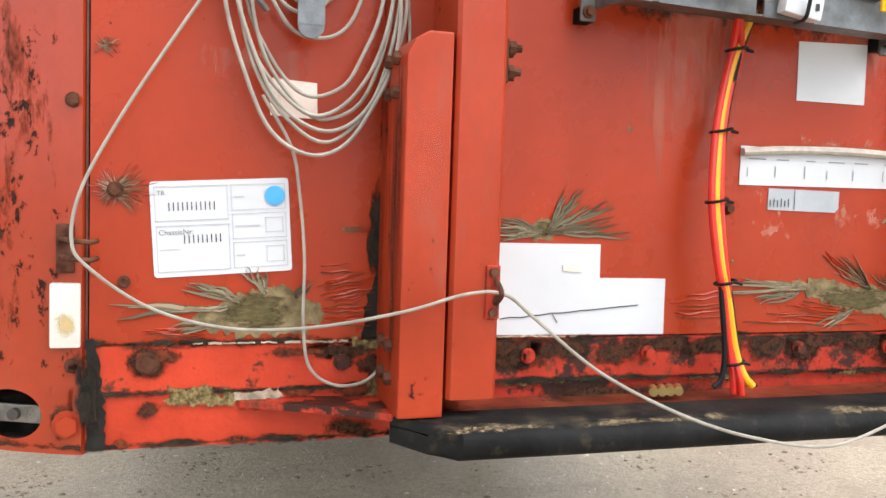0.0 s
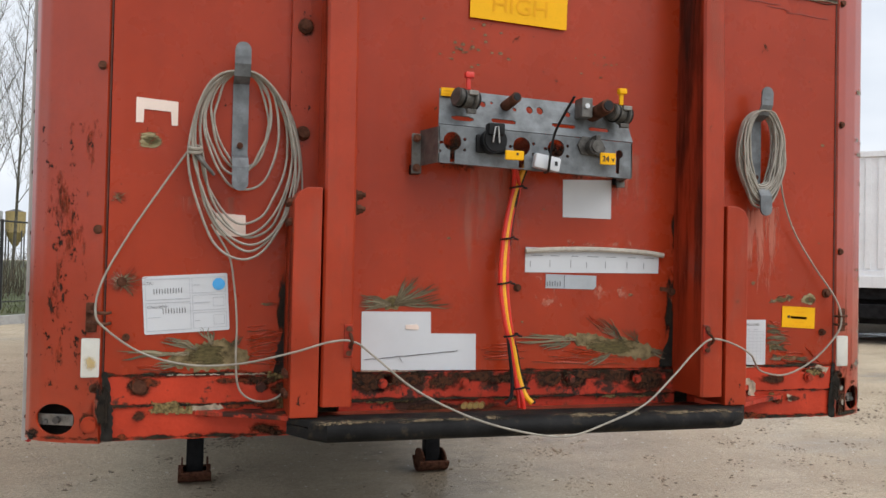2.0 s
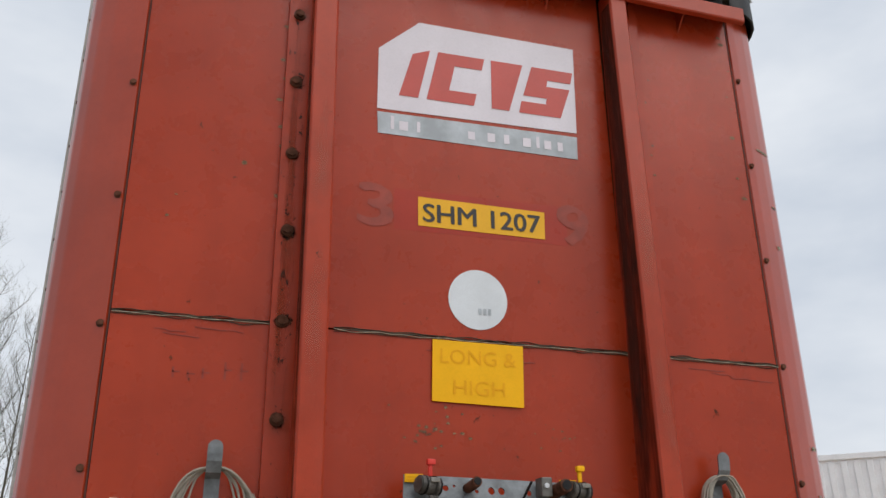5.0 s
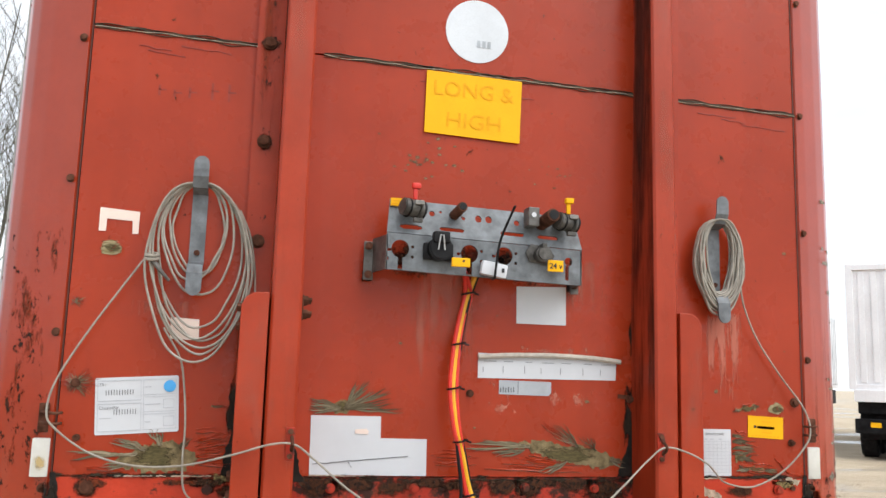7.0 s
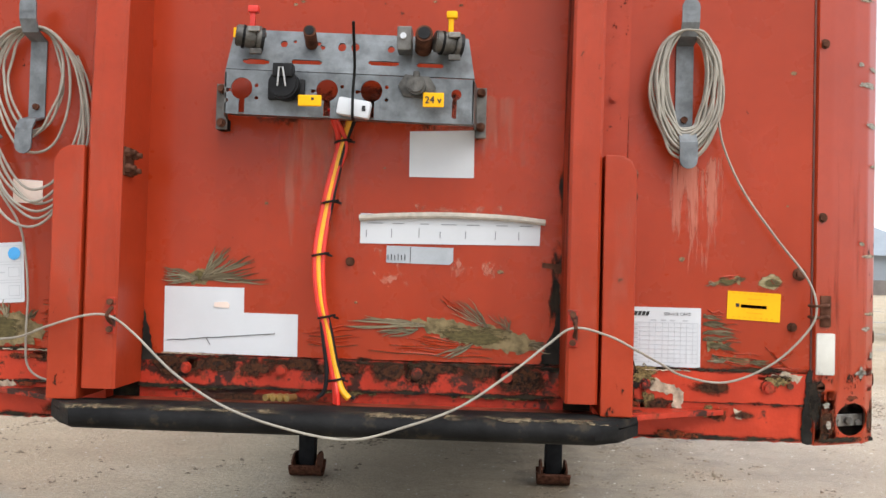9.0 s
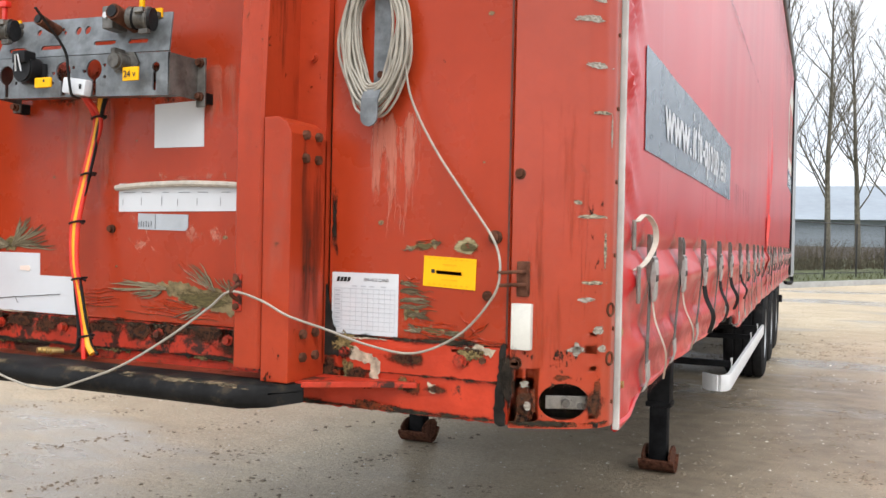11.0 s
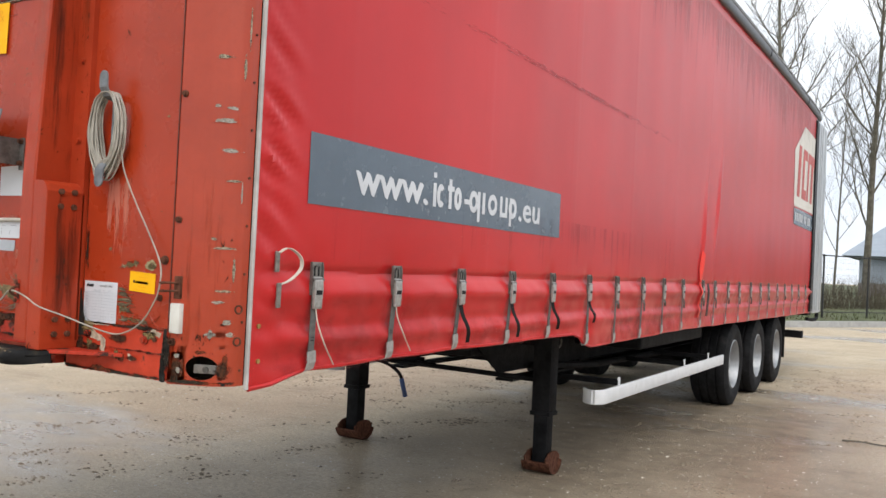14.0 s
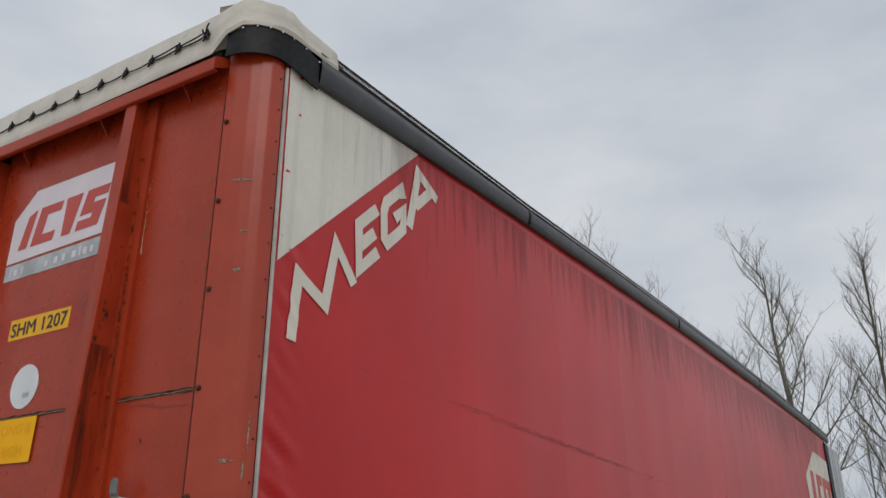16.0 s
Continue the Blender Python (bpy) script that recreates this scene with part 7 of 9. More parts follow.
def coupling_head(x, z, cap, tag_x):
    """An air coupling: stub body, collar, lever flag and its name tag."""
    y = YF - 0.03
    bm = bmesh.new()
    drum(bm, (x, y, z), (1, 0.35, -0.1), 0.024, 0.046, 18, bevel=0.003)
    drum(bm, (x + 0.026, y + 0.006, z - 0.004), (1, 0.35, -0.1), 0.029, 0.010, 18, bevel=0.002)
    drum(bm, (x, y + 0.03, z), (0, 1, 0), 0.016, 0.05, 12)
    head = part("air_coupling", bm, M_VALVE, bracket, "grey metal air coupling", smooth=True)
    for k, (g, r_) in enumerate(((0.6, 0.030), (2.6, 0.030), (4.4, 0.031))):
        bm = bmesh.new()
        cy, cz = y + 0.006 + r_ * math.cos(g), z - 0.004 + r_ * math.sin(g)
        box(bm, x + 0.010, x + 0.036, cy - 0.006, cy + 0.006, cz - 0.006, cz + 0.006, 0.002)
        part("claw", bm, M_BUCKLE if k % 2 else M_VALVE, head)
    bm = bmesh.new()
    drum(bm, (x - 0.006, y, z), (1, 0.35, -0.1), 0.0262, 0.006, 18)
    part("collar_ring", bm, M_BLACKMETAL, head)
    bm = bmesh.new()
    drum(bm, (x + 0.034, y + 0.008, z - 0.004), (1, 0.35, -0.1), 0.026, 0.008, 18)
    part("black_seal", bm, M_BLACK, head)
    bm = bmesh.new()
    box(bm, x + 0.008, x + 0.020, y - 0.006, y + 0.002, z + 0.022, z + 0.062, 0.003)
    box(bm, x + 0.004, x + 0.028, y - 0.012, y + 0.006, z + 0.052, z + 0.068, 0.004)
    part("lever_flag", bm, cap, head, smooth=True)
    bm = bmesh.new()
    box(bm, tag_x, tag_x + 0.052, YF + 0.018, YF + 0.024, z + 0.012, z + 0.034, 0.001)
    tag = part("name_tag", bm, M_YELLOW, head)
    bm = bmesh.new()
    for i in range(2):
        bar(bm, tag_x + 0.004, tag_x + 0.047, z + 0.016 + 0.008 * i, z + 0.019 + 0.008 * i, lambda u, v: (u, v), YF + 0.0172)
    part("tag_bars", bm, M_YELLOW_D, tag)


coupling_head(-0.218, 1.888, M_PLUG_R, -0.262)
coupling_head(0.222, 1.880, M_YELLOW, 0.196)
for x, y1, z, r, mat in ((-0.082, -0.17, 1.893, 0.014, M_RUST), (0.172, -0.19, 1.885, 0.019, M_RUST)):
    bm = bmesh.new()
    tube(bm, [Vector((x, -0.10, z - 0.008)), Vector((x + 0.004, (y1 - 0.1) / 2, z - 0.002)), Vector((x + 0.008, y1, z + 0.006))], r, 14)
    stub = part("pipe_stub", bm, mat, bracket, "rusty open pipe stub", smooth=True)
    bm = bmesh.new()
    drum(bm, (x + 0.008, y1 - 0.002, z + 0.006), (0, 1, -0.1), r * 0.72, 0.004, 14)
    part("bore", bm, M_BLACK, stub)
bm = bmesh.new()
box(bm, 0.118, 0.150, YF - 0.035, YF + 0.012, 1.862, 1.915, 0.003)
lug = part("brass_lug", bm, M_GALV_D, bracket, "dull metal lug with a white screw")
bm = bmesh.new()
drum(bm, (0.132, YF - 0.038, 1.892), (0, 1, 0), 0.007, 0.006, 12)
part("screw", bm, M_WHITE, lug)
# black socket with a spring clip
bm = bmesh.new()
drum(bm, (-0.130, YF - 0.022, 1.782), (0, 1, 0), 0.033, 0.046, 20, bevel=0.004)
box(bm, -0.152, -0.108, YF - 0.055, YF - 0.02, 1.795, 1.826, 0.005)
box(bm, -0.172, -0.088, YF - 0.012, YF - 0.001, 1.752, 1.80, 0.006)
sock = part("trailer_socket", bm, M_BLACK, bracket, "black plastic trailer socket with a spring lid", smooth=True)
bm = bmesh.new()
tube(bm, [Vector(q) for q in ((-0.140, YF - 0.052, 1.775), (-0.136, YF - 0.058, 1.815), (-0.128, YF - 0.058, 1.815), (-0.122, YF - 0.052, 1.775))], 0.002, 6)
part("spring_clip", bm, M_ALU, sock)
# round grey socket
bm = bmesh.new()
drum(bm, (0.163, YF - 0.020, 1.785), (0, 1, 0), 0.021, 0.040, 20, bevel=0.004)
prism(bm, [(0.12, 1.79), (0.132, 1.765), (0.195, 1.76), (0.205, 1.785), (0.19, 1.81), (0.135, 1.815)], "y", YF - 0.008, YF - 0.001, 0.002)
drum(bm, (0.163, YF - 0.042, 1.785), (0, 1, 0), 0.017, 0.006, 20)
box(bm, 0.156, 0.170, YF - 0.046, YF - 0.012, 1.800, 1.814, 0.003)
part("grey_socket", bm, M_VALVE, bracket, "round dull grey socket", smooth=True)
# tags
bm = bmesh.new()
box(bm, 0.178, 0.224, YF - 0.030, YF - 0.024, 1.738, 1.770, 0.002)
tag = part("voltage_tag", bm, M_YELLOW, bracket, "yellow tag reading 24 v")
on(tag, "lettering", M_INK, lambda bm: lettered(bm, "24 v", 0.201, 1.746, 0.016, YF - 0.0315, width=0.036, mid=True, bold=0.0004))
bm = bmesh.new()
box(bm, -0.098, -0.046, YF - 0.034, YF - 0.026, 1.735, 1.760, 0.003)
tag = part("warning_tag", bm, M_YELLOW, bracket, "small yellow warning tag")
on(tag, "mark", M_INK, lambda bm: bar(bm, -0.068, -0.062, 1.748, 1.754, lambda u, v: (u, v), YF - 0.0355))
T_Y = -0.142
bm = bmesh.new()
box(bm, -0.012, 0.062, T_Y - 0.012, T_Y + 0.012, 1.715, 1.754, 0.006, Matrix.Translation((0.025, 0, 1.735)) @ Matrix.Rotation(radians(9), 4, "Y") @ Matrix.Translation((-0.025, 0, -1.735)))
tag = part("cable_tag", bm, M_WHITE, bracket, "white plastic cable tag", smooth=True)
on(tag, "mark", M_INK, lambda bm: bar(bm, 0.044, 0.052, 1.726, 1.738, lambda u, v: (u, v), T_Y - 0.0135))
bm = bmesh.new()
band(bm, smooth_path([(0.024, T_Y + 0.010, 1.708), (0.024, T_Y - 0.014, 1.712), (0.0245, T_Y - 0.022, 1.735), (0.026, T_Y - 0.030, 1.770), (0.031, -0.190, 1.818), (0.0395, -0.279, 1.889)], 5), (1, 0, 0), 0.0060, 0.003)
part("zip_tie", bm, M_BLACK, bracket, "long black zip tie standing out towards the yard")

# power cables down the wall
def cable(mat, name, offs, r, top, foot):
    bm = bmesh.new()
    mid = [(-0.017, -0.032, 1.675), (-0.033, -0.032, 1.60), (-0.047, -0.040, 1.52), (-0.058, -0.058, 1.41), (-0.050, -0.068, 1.31), (-0.034, -0.068, 1.24), (-0.018, -0.066, 1.15)]
    pts = [top] + [(x + o, y - 0.25 * abs(o), z) for (x, y, z), o in zip(mid, offs)] + foot
    tube(bm, smooth_path(pts, 6), r, 9)
    return part(name, bm, mat, trailer, "", smooth=True)


cable(M_C_BLK, "black_cable", (0.008, 0.007, 0.006, 0.005, -0.001, -0.011, -0.015), 0.0050, (0.014, -0.04, 1.745), [(-0.036, -0.07, 1.10), (-0.052, -0.07, 1.083)])
cable(M_C_BLK, "black_cable", (0.009, 0.009, 0.009, 0.008, 0.007, 0.008, 0.012), 0.0045, (0.018, -0.036, 1.745), [(0.012, -0.07, 1.10), (0.034, -0.072, 1.083)])
cable(M_C_YEL, "yellow_cable", (0.002, 0.000, -0.001, -0.002, 0.000, 0.002, 0.007), 0.0076, (0.006, -0.045, 1.745), [(0.004, -0.075, 1.105), (0.022, -0.078, 1.084)])
cable(M_C_RED, "red_cable", (-0.009, -0.009, -0.010, -0.011, -0.009, -0.006, -0.004), 0.0064, (-0.042, -0.075, 1.745), [(-0.012, -0.07, 1.10), (-0.010, -0.072, 1.07)])
cable(M_C_RED, "red_cable", (0.008, 0.007, 0.007, 0.008, 0.007, 0.005, 0.002), 0.0058, (-0.036, -0.065, 1.735), [(-0.006, -0.08, 1.10), (-0.002, -0.082, 1.07)])
for x, y, z in ((-0.017, -0.032, 1.677), (-0.043, -0.038, 1.533), (-0.058, -0.058, 1.410), (-0.038, -0.067, 1.268), (-0.012, -0.066, 1.125)):
    bm = bmesh.new()
    tube(bm, [Vector((x + 0.001 + 0.019 * math.cos(g), y + 0.016 * math.sin(g), z + 0.004 * math.cos(g))) for g in np.linspace(0, 6.2, 17)], 0.0028, 6)
    tube(bm, [Vector((x + 0.018, y - 0.004, z)), Vector((x + 0.030, y - 0.008, z - 0.003))], 0.0028, 6)
    part("cable_tie", bm, M_BLACK, trailer, "", smooth=True)
for x in (-0.165, -0.148, -0.132, -0.116):
    bm = bmesh.new()
    drum(bm, (x, -0.060, 1.079), (0.5, 1, 0), 0.008, 0.03, 12)
    part("brass_fitting", bm, M_BRASS, trailer, smooth=True)


# ---- rope hooks and rope ----
def rope_hook(x, z0, z1):
    bm = bmesh.new()
    w = 0.040
    pts = [(x, -0.062, z1), (x, -0.060, z1 - 0.035), (x, -0.045, z1 - 0.062), (x, -0.004, z1 - 0.075), (x, -0.004, z1 - 0.15), (x, -0.004, z0 + 0.12), (x, -0.004, z0 + 0.075), (x, -0.045, z0 + 0.062), (x, -0.060, z0 + 0.04), (x, -0.062, z0)]
    band(bm, [Vector(p) for p in pts], (1, 0, 0), w, 0.005)
    h = part("rope_hook", bm, M_GALV, trailer, "galvanised steel rope hook")
    for z in (z1 - 0.02, z0 + 0.02):
        bm = bmesh.new()
        drum(bm, (x, -0.0615, z + (0.02 if z > (z0 + z1) / 2 else -0.02)), (0, 1, 0), w / 2, 0.005, 16)
        part("rounded_tip", bm, M_GALV, h)
    bm = bmesh.new()
    drum(bm, (x, -0.010, z0 + 0.10), (0, 1, 0), 0.008, 0.008, 10)
    part("bolt", bm, M_RUST, h)


rope_hook(-0.768, 1.650, 1.985)
rope_hook(0.778, 1.645, 1.995)


def coil(cx, top, loops, seed, name, label):
    """Hanging loops of rope: each (half width, drop, lean, depth)."""
    root = None
    for hw, drop, lean, d in loops:
        bm = bmesh.new()
        pts = []
        for k in range(61):
            g = 2 * math.pi * k / 60
            zz = -drop / 2 + drop / 2 * math.cos(g)
            xx = hw * math.sin(g) * (1 + 0.12 * math.cos(g)) + lean * (-zz / drop) + 0.010 * noise.noise((math.cos(g) * 1.3 + hw * 90, math.sin(g) * 1.3, seed))
            pts.append(Vector((cx + xx + 0.005 * noise.noise((k * 0.16, seed + hw * 50, 0)), -0.022 - d + 0.004 * noise.noise((k * 0.16, seed, hw * 90)), top + zz + 0.004 * noise.noise((k * 0.2, 3, hw * 70)))))
        tube(bm, pts, 0.0032, 7)
        ob = part(name if root is None else "loop", bm, M_ROPE, root, smooth=True)
        root = root or tagged(ob, label, "rope")
    return root


rnd = random.Random(4)
left_loops = [(0.066, 0.245, 0.010, 0.0), (0.074, 0.250, 0.004, 0.005), (0.080, 0.262, -0.010, 0.009), (0.092, 0.300, 0.012, 0.012)]
left_loops += [(0.108, 0.385, 0.014, 0.004), (0.112, 0.420, 0.030, 0.010), (0.122, 0.415, 0.016, 0.014), (0.124, 0.455, 0.026, 0.018), (0.130, 0.440, 0.030, 0.022), (0.132, 0.478, 0.012, 0.026)]
left_rope = coil(-0.768, 1.935, left_loops, 3, "rope_coil", "grey plastic-coated rope in loose loops on a steel hook")
right_loops = [(0.046 + 0.0052 * (i % 8) + rnd.uniform(-0.002, 0.002), 0.225 + 0.009 * (i % 8) + 0.008 * rnd.random(), rnd.uniform(-0.004, 0.004), 0.0045 * (i // 3)) for i in range(22)]
right_rope = coil(0.778, 1.945, right_loops, 8, "rope_coil", "grey plastic-coated rope in a tight bundle on a steel hook")


def rope_run(name, pts, parent, r=0.0027):
    bm = bmesh.new()
    tube(bm, smooth_path(pts, 9), r, 7)
    return part(name, bm, M_ROPE, parent, smooth=True)


rope_run("running_rope", [(-0.885, -0.04, 1.74), (-0.95, -0.035, 1.64), (-1.03, -0.03, 1.51), (-1.085, -0.035, 1.40), (-1.098, -0.042, 1.325), (-1.075, -0.045, 1.285), (-0.99, -0.04, 1.225), (-0.88, -0.045, 1.195), (-0.76, -0.08, 1.20), (-0.64, -0.165, 1.235),
                          (-0.55, -0.178, 1.262), (-0.492, -0.182, 1.262), (-0.44, -0.175, 1.225), (-0.34, -0.20, 1.145), (-0.22, -0.238, 1.085), (-0.09, -0.243, 1.044), (0.05, -0.243, 1.024), (0.17, -0.243, 1.056), (0.28, -0.236, 1.100), (0.38, -0.205, 1.166), (0.46, -0.182, 1.228), (0.515, -0.182, 1.265),
                          (0.59, -0.178, 1.250), (0.652, -0.168, 1.220), (0.71, -0.11, 1.190), (0.78, -0.05, 1.155), (0.88, -0.03, 1.142), (0.98, -0.03, 1.185), (1.05, -0.04, 1.255), (1.075, -0.042, 1.31), (1.06, -0.03, 1.38), (0.99, -0.02, 1.475), (0.915, -0.02, 1.58), (0.865, -0.03, 1.68), (0.848, -0.035, 1.76)], left_rope)
rope_run("hanging_tail", [(-0.835, -0.04, 1.545), (-0.79, -0.03, 1.47), (-0.775, -0.022, 1.40), (-0.765, -0.02, 1.30), (-0.765, -0.022, 1.20), (-0.755, -0.028, 1.13), (-0.715, -0.03, 1.10), (-0.665, -0.03, 1.105), (-0.635, -0.03, 1.14), (-0.625, -0.03, 1.19)], left_rope)
rope_run("stray_loop", [(-0.66, -0.03, 1.87), (-0.63, -0.03, 1.80), (-0.612, -0.028, 1.70), (-0.608, -0.028, 1.58), (-0.612, -0.028, 1.50)], left_rope)
bm = bmesh.new()
tube(bm, smooth_path([(-0.875, -0.045, 1.72), (-0.855, -0.05, 1.695), (-0.83, -0.045, 1.668)], 5), 0.0075, 8, 0.004)
part("rope_ferrule", bm, M_GALV_D, left_rope, "metal rope end", smooth=True)
for dz in (0.0, 0.010):
    bm = bmesh.new()
    tube(bm, [Vector((-0.878 + 0.015 * math.cos(g), -0.042 + 0.018 * math.sin(g), 1.725 + dz + 0.006 * math.sin(g))) for g in np.linspace(0, 6.3, 13)], 0.0042, 6)
    part("rope_knot", bm, M_ROPE, left_rope, smooth=True)


# ---- on the side curtain ----
def on_side(u, z, lift=0.0025):
    return (curtain_x(u, z) + lift, u, z)


def side_sheet(bm, ring, lift=0.0025, step=0.05):
    """A print that follows the curtain: a polygon of (y, z) points, cut into small faces."""
    f = bm.faces.new([bm.verts.new((0, a, b)) for a, b in ring])
    bmesh.ops.triangulate(bm, faces=[f])
    for lo, hi, ax in ((min(p[0] for p in ring), max(p[0] for p in ring), 1), (min(p[1] for p in ring), max(p[1] for p in ring), 2)):
        k = int((hi - lo) / step)
        for i in range(1, k + 1):
            at, nrm = [0, 0, 0], [0, 0, 0]
            at[ax], nrm[ax] = lo + (hi - lo) * i / (k + 1), 1
            bmesh.ops.bisect_plane(bm, geom=bm.verts[:] + bm.edges[:] + bm.faces[:], plane_co=at, plane_no=nrm)
    for v in bm.verts:
        v.co = on_side(v.co.y, v.co.z, lift)
    return bm


bm = bmesh.new()
side_sheet(bm, [(0.418, 1.614), (2.690, 1.606), (2.685, 1.860), (0.420, 1.869)])
web = part("web_band", bm, M_BLUEGREY, curtain_r, "blue-grey printed band with white lettering", smooth=True)


def side_letters(bm, body, y, z, height, width, lift=0.0042, bold=0.0):
    verts, faces = letters(body, height)
    x0, x1 = min(v[0] for v in verts), max(v[0] for v in verts)
    k = width / (x1 - x0)
    for i, (du, dv) in enumerate(((0, 0), (-bold, bold * 0.5), (bold, -bold * 0.5))):
        made = [bm.verts.new(on_side(y + (a - x0) * k + du, z + b + dv, lift + 0.0003 * i)) for a, b in verts]
        for f in faces:
            try:
                bm.faces.new([made[q] for q in f])
            except ValueError:
                pass


def strokes(bm, lines, wid, lift=0.0045):
    """Letters as thick mitred lines in (y, z)."""
    for pts in lines:
        p = [Vector(q) for q in pts]
        left, right = [], []
        for i, q in enumerate(p):
            d0 = (p[i] - p[i - 1]).normalized() if i else (p[1] - p[0]).normalized()
            d1 = (p[i + 1] - p[i]).normalized() if i < len(p) - 1 else d0
            n0, n1 = Vector((-d0.y, d0.x)), Vector((-d1.y, d1.x))
            m = (n0 + n1).normalized()
            m = m / max(0.5, m.dot(n0)) * wid / 2
            left.append(q + m)
            right.append(q - m)
        for i in range(len(p) - 1):
            n_s = max(1, int((p[i + 1] - p[i]).length / 0.02))
            for k in range(n_s):
                quad = (right[i].lerp(right[i + 1], k / n_s), right[i].lerp(right[i + 1], (k + 1) / n_s), left[i].lerp(left[i + 1], (k + 1) / n_s), left[i].lerp(left[i + 1], k / n_s))
                bm.faces.new([bm.verts.new(on_side(q.x, q.y, lift)) for q in quad])


def web_print(bm):
    side_letters(bm, "www.", 0.694, 1.676, 0.138, 0.514, bold=0.006)
    side_letters(bm, ".eu", 2.132, 1.668, 0.138, 0.258, bold=0.005)
    base, high, pen = 1.672, 0.104, 0.027

    def upright(y, lo, hi):
        strokes(bm, [[(y, base + lo), (y, base + hi)]], pen, 0.0042)

    def ring(y, w, gap=0.0):
        g = np.linspace(gap, 2 * math.pi - gap, 21)
        strokes(bm, [[(y + (w / 2 - pen / 2) * (1 + math.cos(a)), base + high / 2 + (high / 2 - pen / 2) * math.sin(a)) for a in g]], pen, 0.0042)

    def level(y0, y1, z):
        strokes(bm, [[(y0, base + z), (y1, base + z)]], pen * 0.85, 0.0042)

    upright(1.268, 0.0, high)
    upright(1.268, high + 0.022, high + 0.046)
    ring(1.300, 0.068, 0.75)
    upright(1.404, 0.0, high + 0.03)
    level(1.378, 1.440, high - 0.012)
    ring(1.454, 0.070)
    level(1.537, 1.588, 0.046)
    ring(1.597, 0.090)
    upright(1.680, -0.040, high)
    upright(1.729, 0.0, high)
    ring(1.787, 0.102)
    upright(1.920, 0.0, high)
    upright(1.980, 0.0, high)
    level(1.920, 1.980, 0.012)
    upright(2.030, -0.040, high)
    ring(2.022, 0.094)


on(web, "lettering", M_WHITE, web_print)
bm = bmesh.new()
side_sheet(bm, [(0.177, 2.852), (1.205, 3.806 + 0.016), (1.205, rail_z(1.2) + 0.02), (0.177, rail_z(0.18) + 0.02)], 0.003)
white_corner = part("white_corner", bm, M_CURT_W, curtain_r, "white triangular corner of the curtain", smooth=True)


def L(u, v):
    """u along the rising line of letters, v up the letters, which lean back."""
    return (0.276 + 0.735 * u - 0.06 * v, 2.515 + 0.70 * u + 0.95 * v)


for lines in ([[(0.288, 2.548), (0.308, 2.835), (0.488, 2.755), (0.545, 3.055), (0.680, 2.905)]],
              [[L(0.79, 0.06), L(0.60, 0.06), L(0.60, 0.29), L(0.79, 0.29)], [L(0.60, 0.175), L(0.76, 0.175)]],
              [[L(1.08, 0.23), L(1.06, 0.29), L(0.89, 0.29), L(0.86, 0.25), L(0.86, 0.10), L(0.89, 0.06), L(1.07, 0.06), L(1.08, 0.16), L(0.98, 0.16)]],
              [[L(1.14, 0.04), L(1.27, 0.31), L(1.50, 0.05)], [L(1.22, 0.13), L(1.42, 0.13)]]):
    on(white_corner, "letter", M_PRINT_W, lambda bm: strokes(bm, lines, 0.058))

# rear logo on the curtain: white block with red bars and a blue-grey foot
bm = bmesh.new()
side_sheet(bm, [(11.20, 2.50), (13.26, 2.52), (13.26, 3.74), (12.0, 3.76), (11.12, 3.30)], 0.005, 0.2)
rear_logo = part("rear_logo", bm, M_PRINT_W, curtain_r, "white printed block with red bars")
on(rear_logo, "red_print", M_LOGO_R, lambda bm: [bm.faces.new([bm.verts.new(on_side(a, b, 0.008)) for a, b in ((y0, 2.66), (y1, 2.66), (y1 + 0.08, 3.42), (y0 + 0.08, 3.42))]) for y0, y1 in ((11.42, 11.66), (11.85, 12.05), (12.35, 12.55), (12.75, 13.0))])
on(rear_logo, "red_caps", M_LOGO_R, lambda bm: [bm.faces.new([bm.verts.new(on_side(a, b, 0.0085)) for a, b in ((y0, z0), (y1, z0), (y1, z0 + 0.15), (y0, z0 + 0.15))]) for y0, y1, z0 in ((12.0, 12.30, 2.66), (12.06, 12.34, 3.27), (12.55, 13.2, 3.27))])
bm = bmesh.new()
side_sheet(bm, [(11.22, 2.24), (13.26, 2.23), (13.26, 2.49), (11.20, 2.48)], 0.005, 0.2)
foot_band = part("logo_foot", bm, M_BLUEGREY, curtain_r, "blue-grey printed band")
on(foot_band, "pale_print", M_WHITE, lambda bm: [bm.faces.new([bm.verts.new(on_side(a, b, 0.008)) for a, b in ((y0, 2.30), (y0 + 0.09, 2.30), (y0 + 0.09, 2.42), (y0, 2.42))]) for y0 in (11.35, 11.5, 11.65, 11.8, 11.95, 12.2, 12.35, 12.6, 12.75)])

# tear with a bright patch, beside a dark slit
M_BRIGHT = material("fresh_red_patch", (0.75, 0.03, 0.015), 0.35, vary=0.1, scale=4)
bm = bmesh.new()
side_sheet(bm, [(5.92, 1.04), (6.02, 1.06), (6.06, 1.36), (6.04, 1.62), (5.99, 1.66), (5.93, 1.48), (5.97, 1.34)], 0.010, 0.02)
part("bright_patch", bm, M_BRIGHT, curtain_r, "fresh bright red repair", smooth=True)
bm = bmesh.new()
band(bm, smooth_path([(1.318, 6.13, 1.36), (1.328, 6.13, 1.28), (1.326, 6.12, 1.17), (1.318, 6.12, 1.06)], 5), (0, 1, 0), 0.065, 0.004)
part("black_flap", bm, M_BLACK, curtain_r, "black strap hanging over the torn seam", smooth=True)



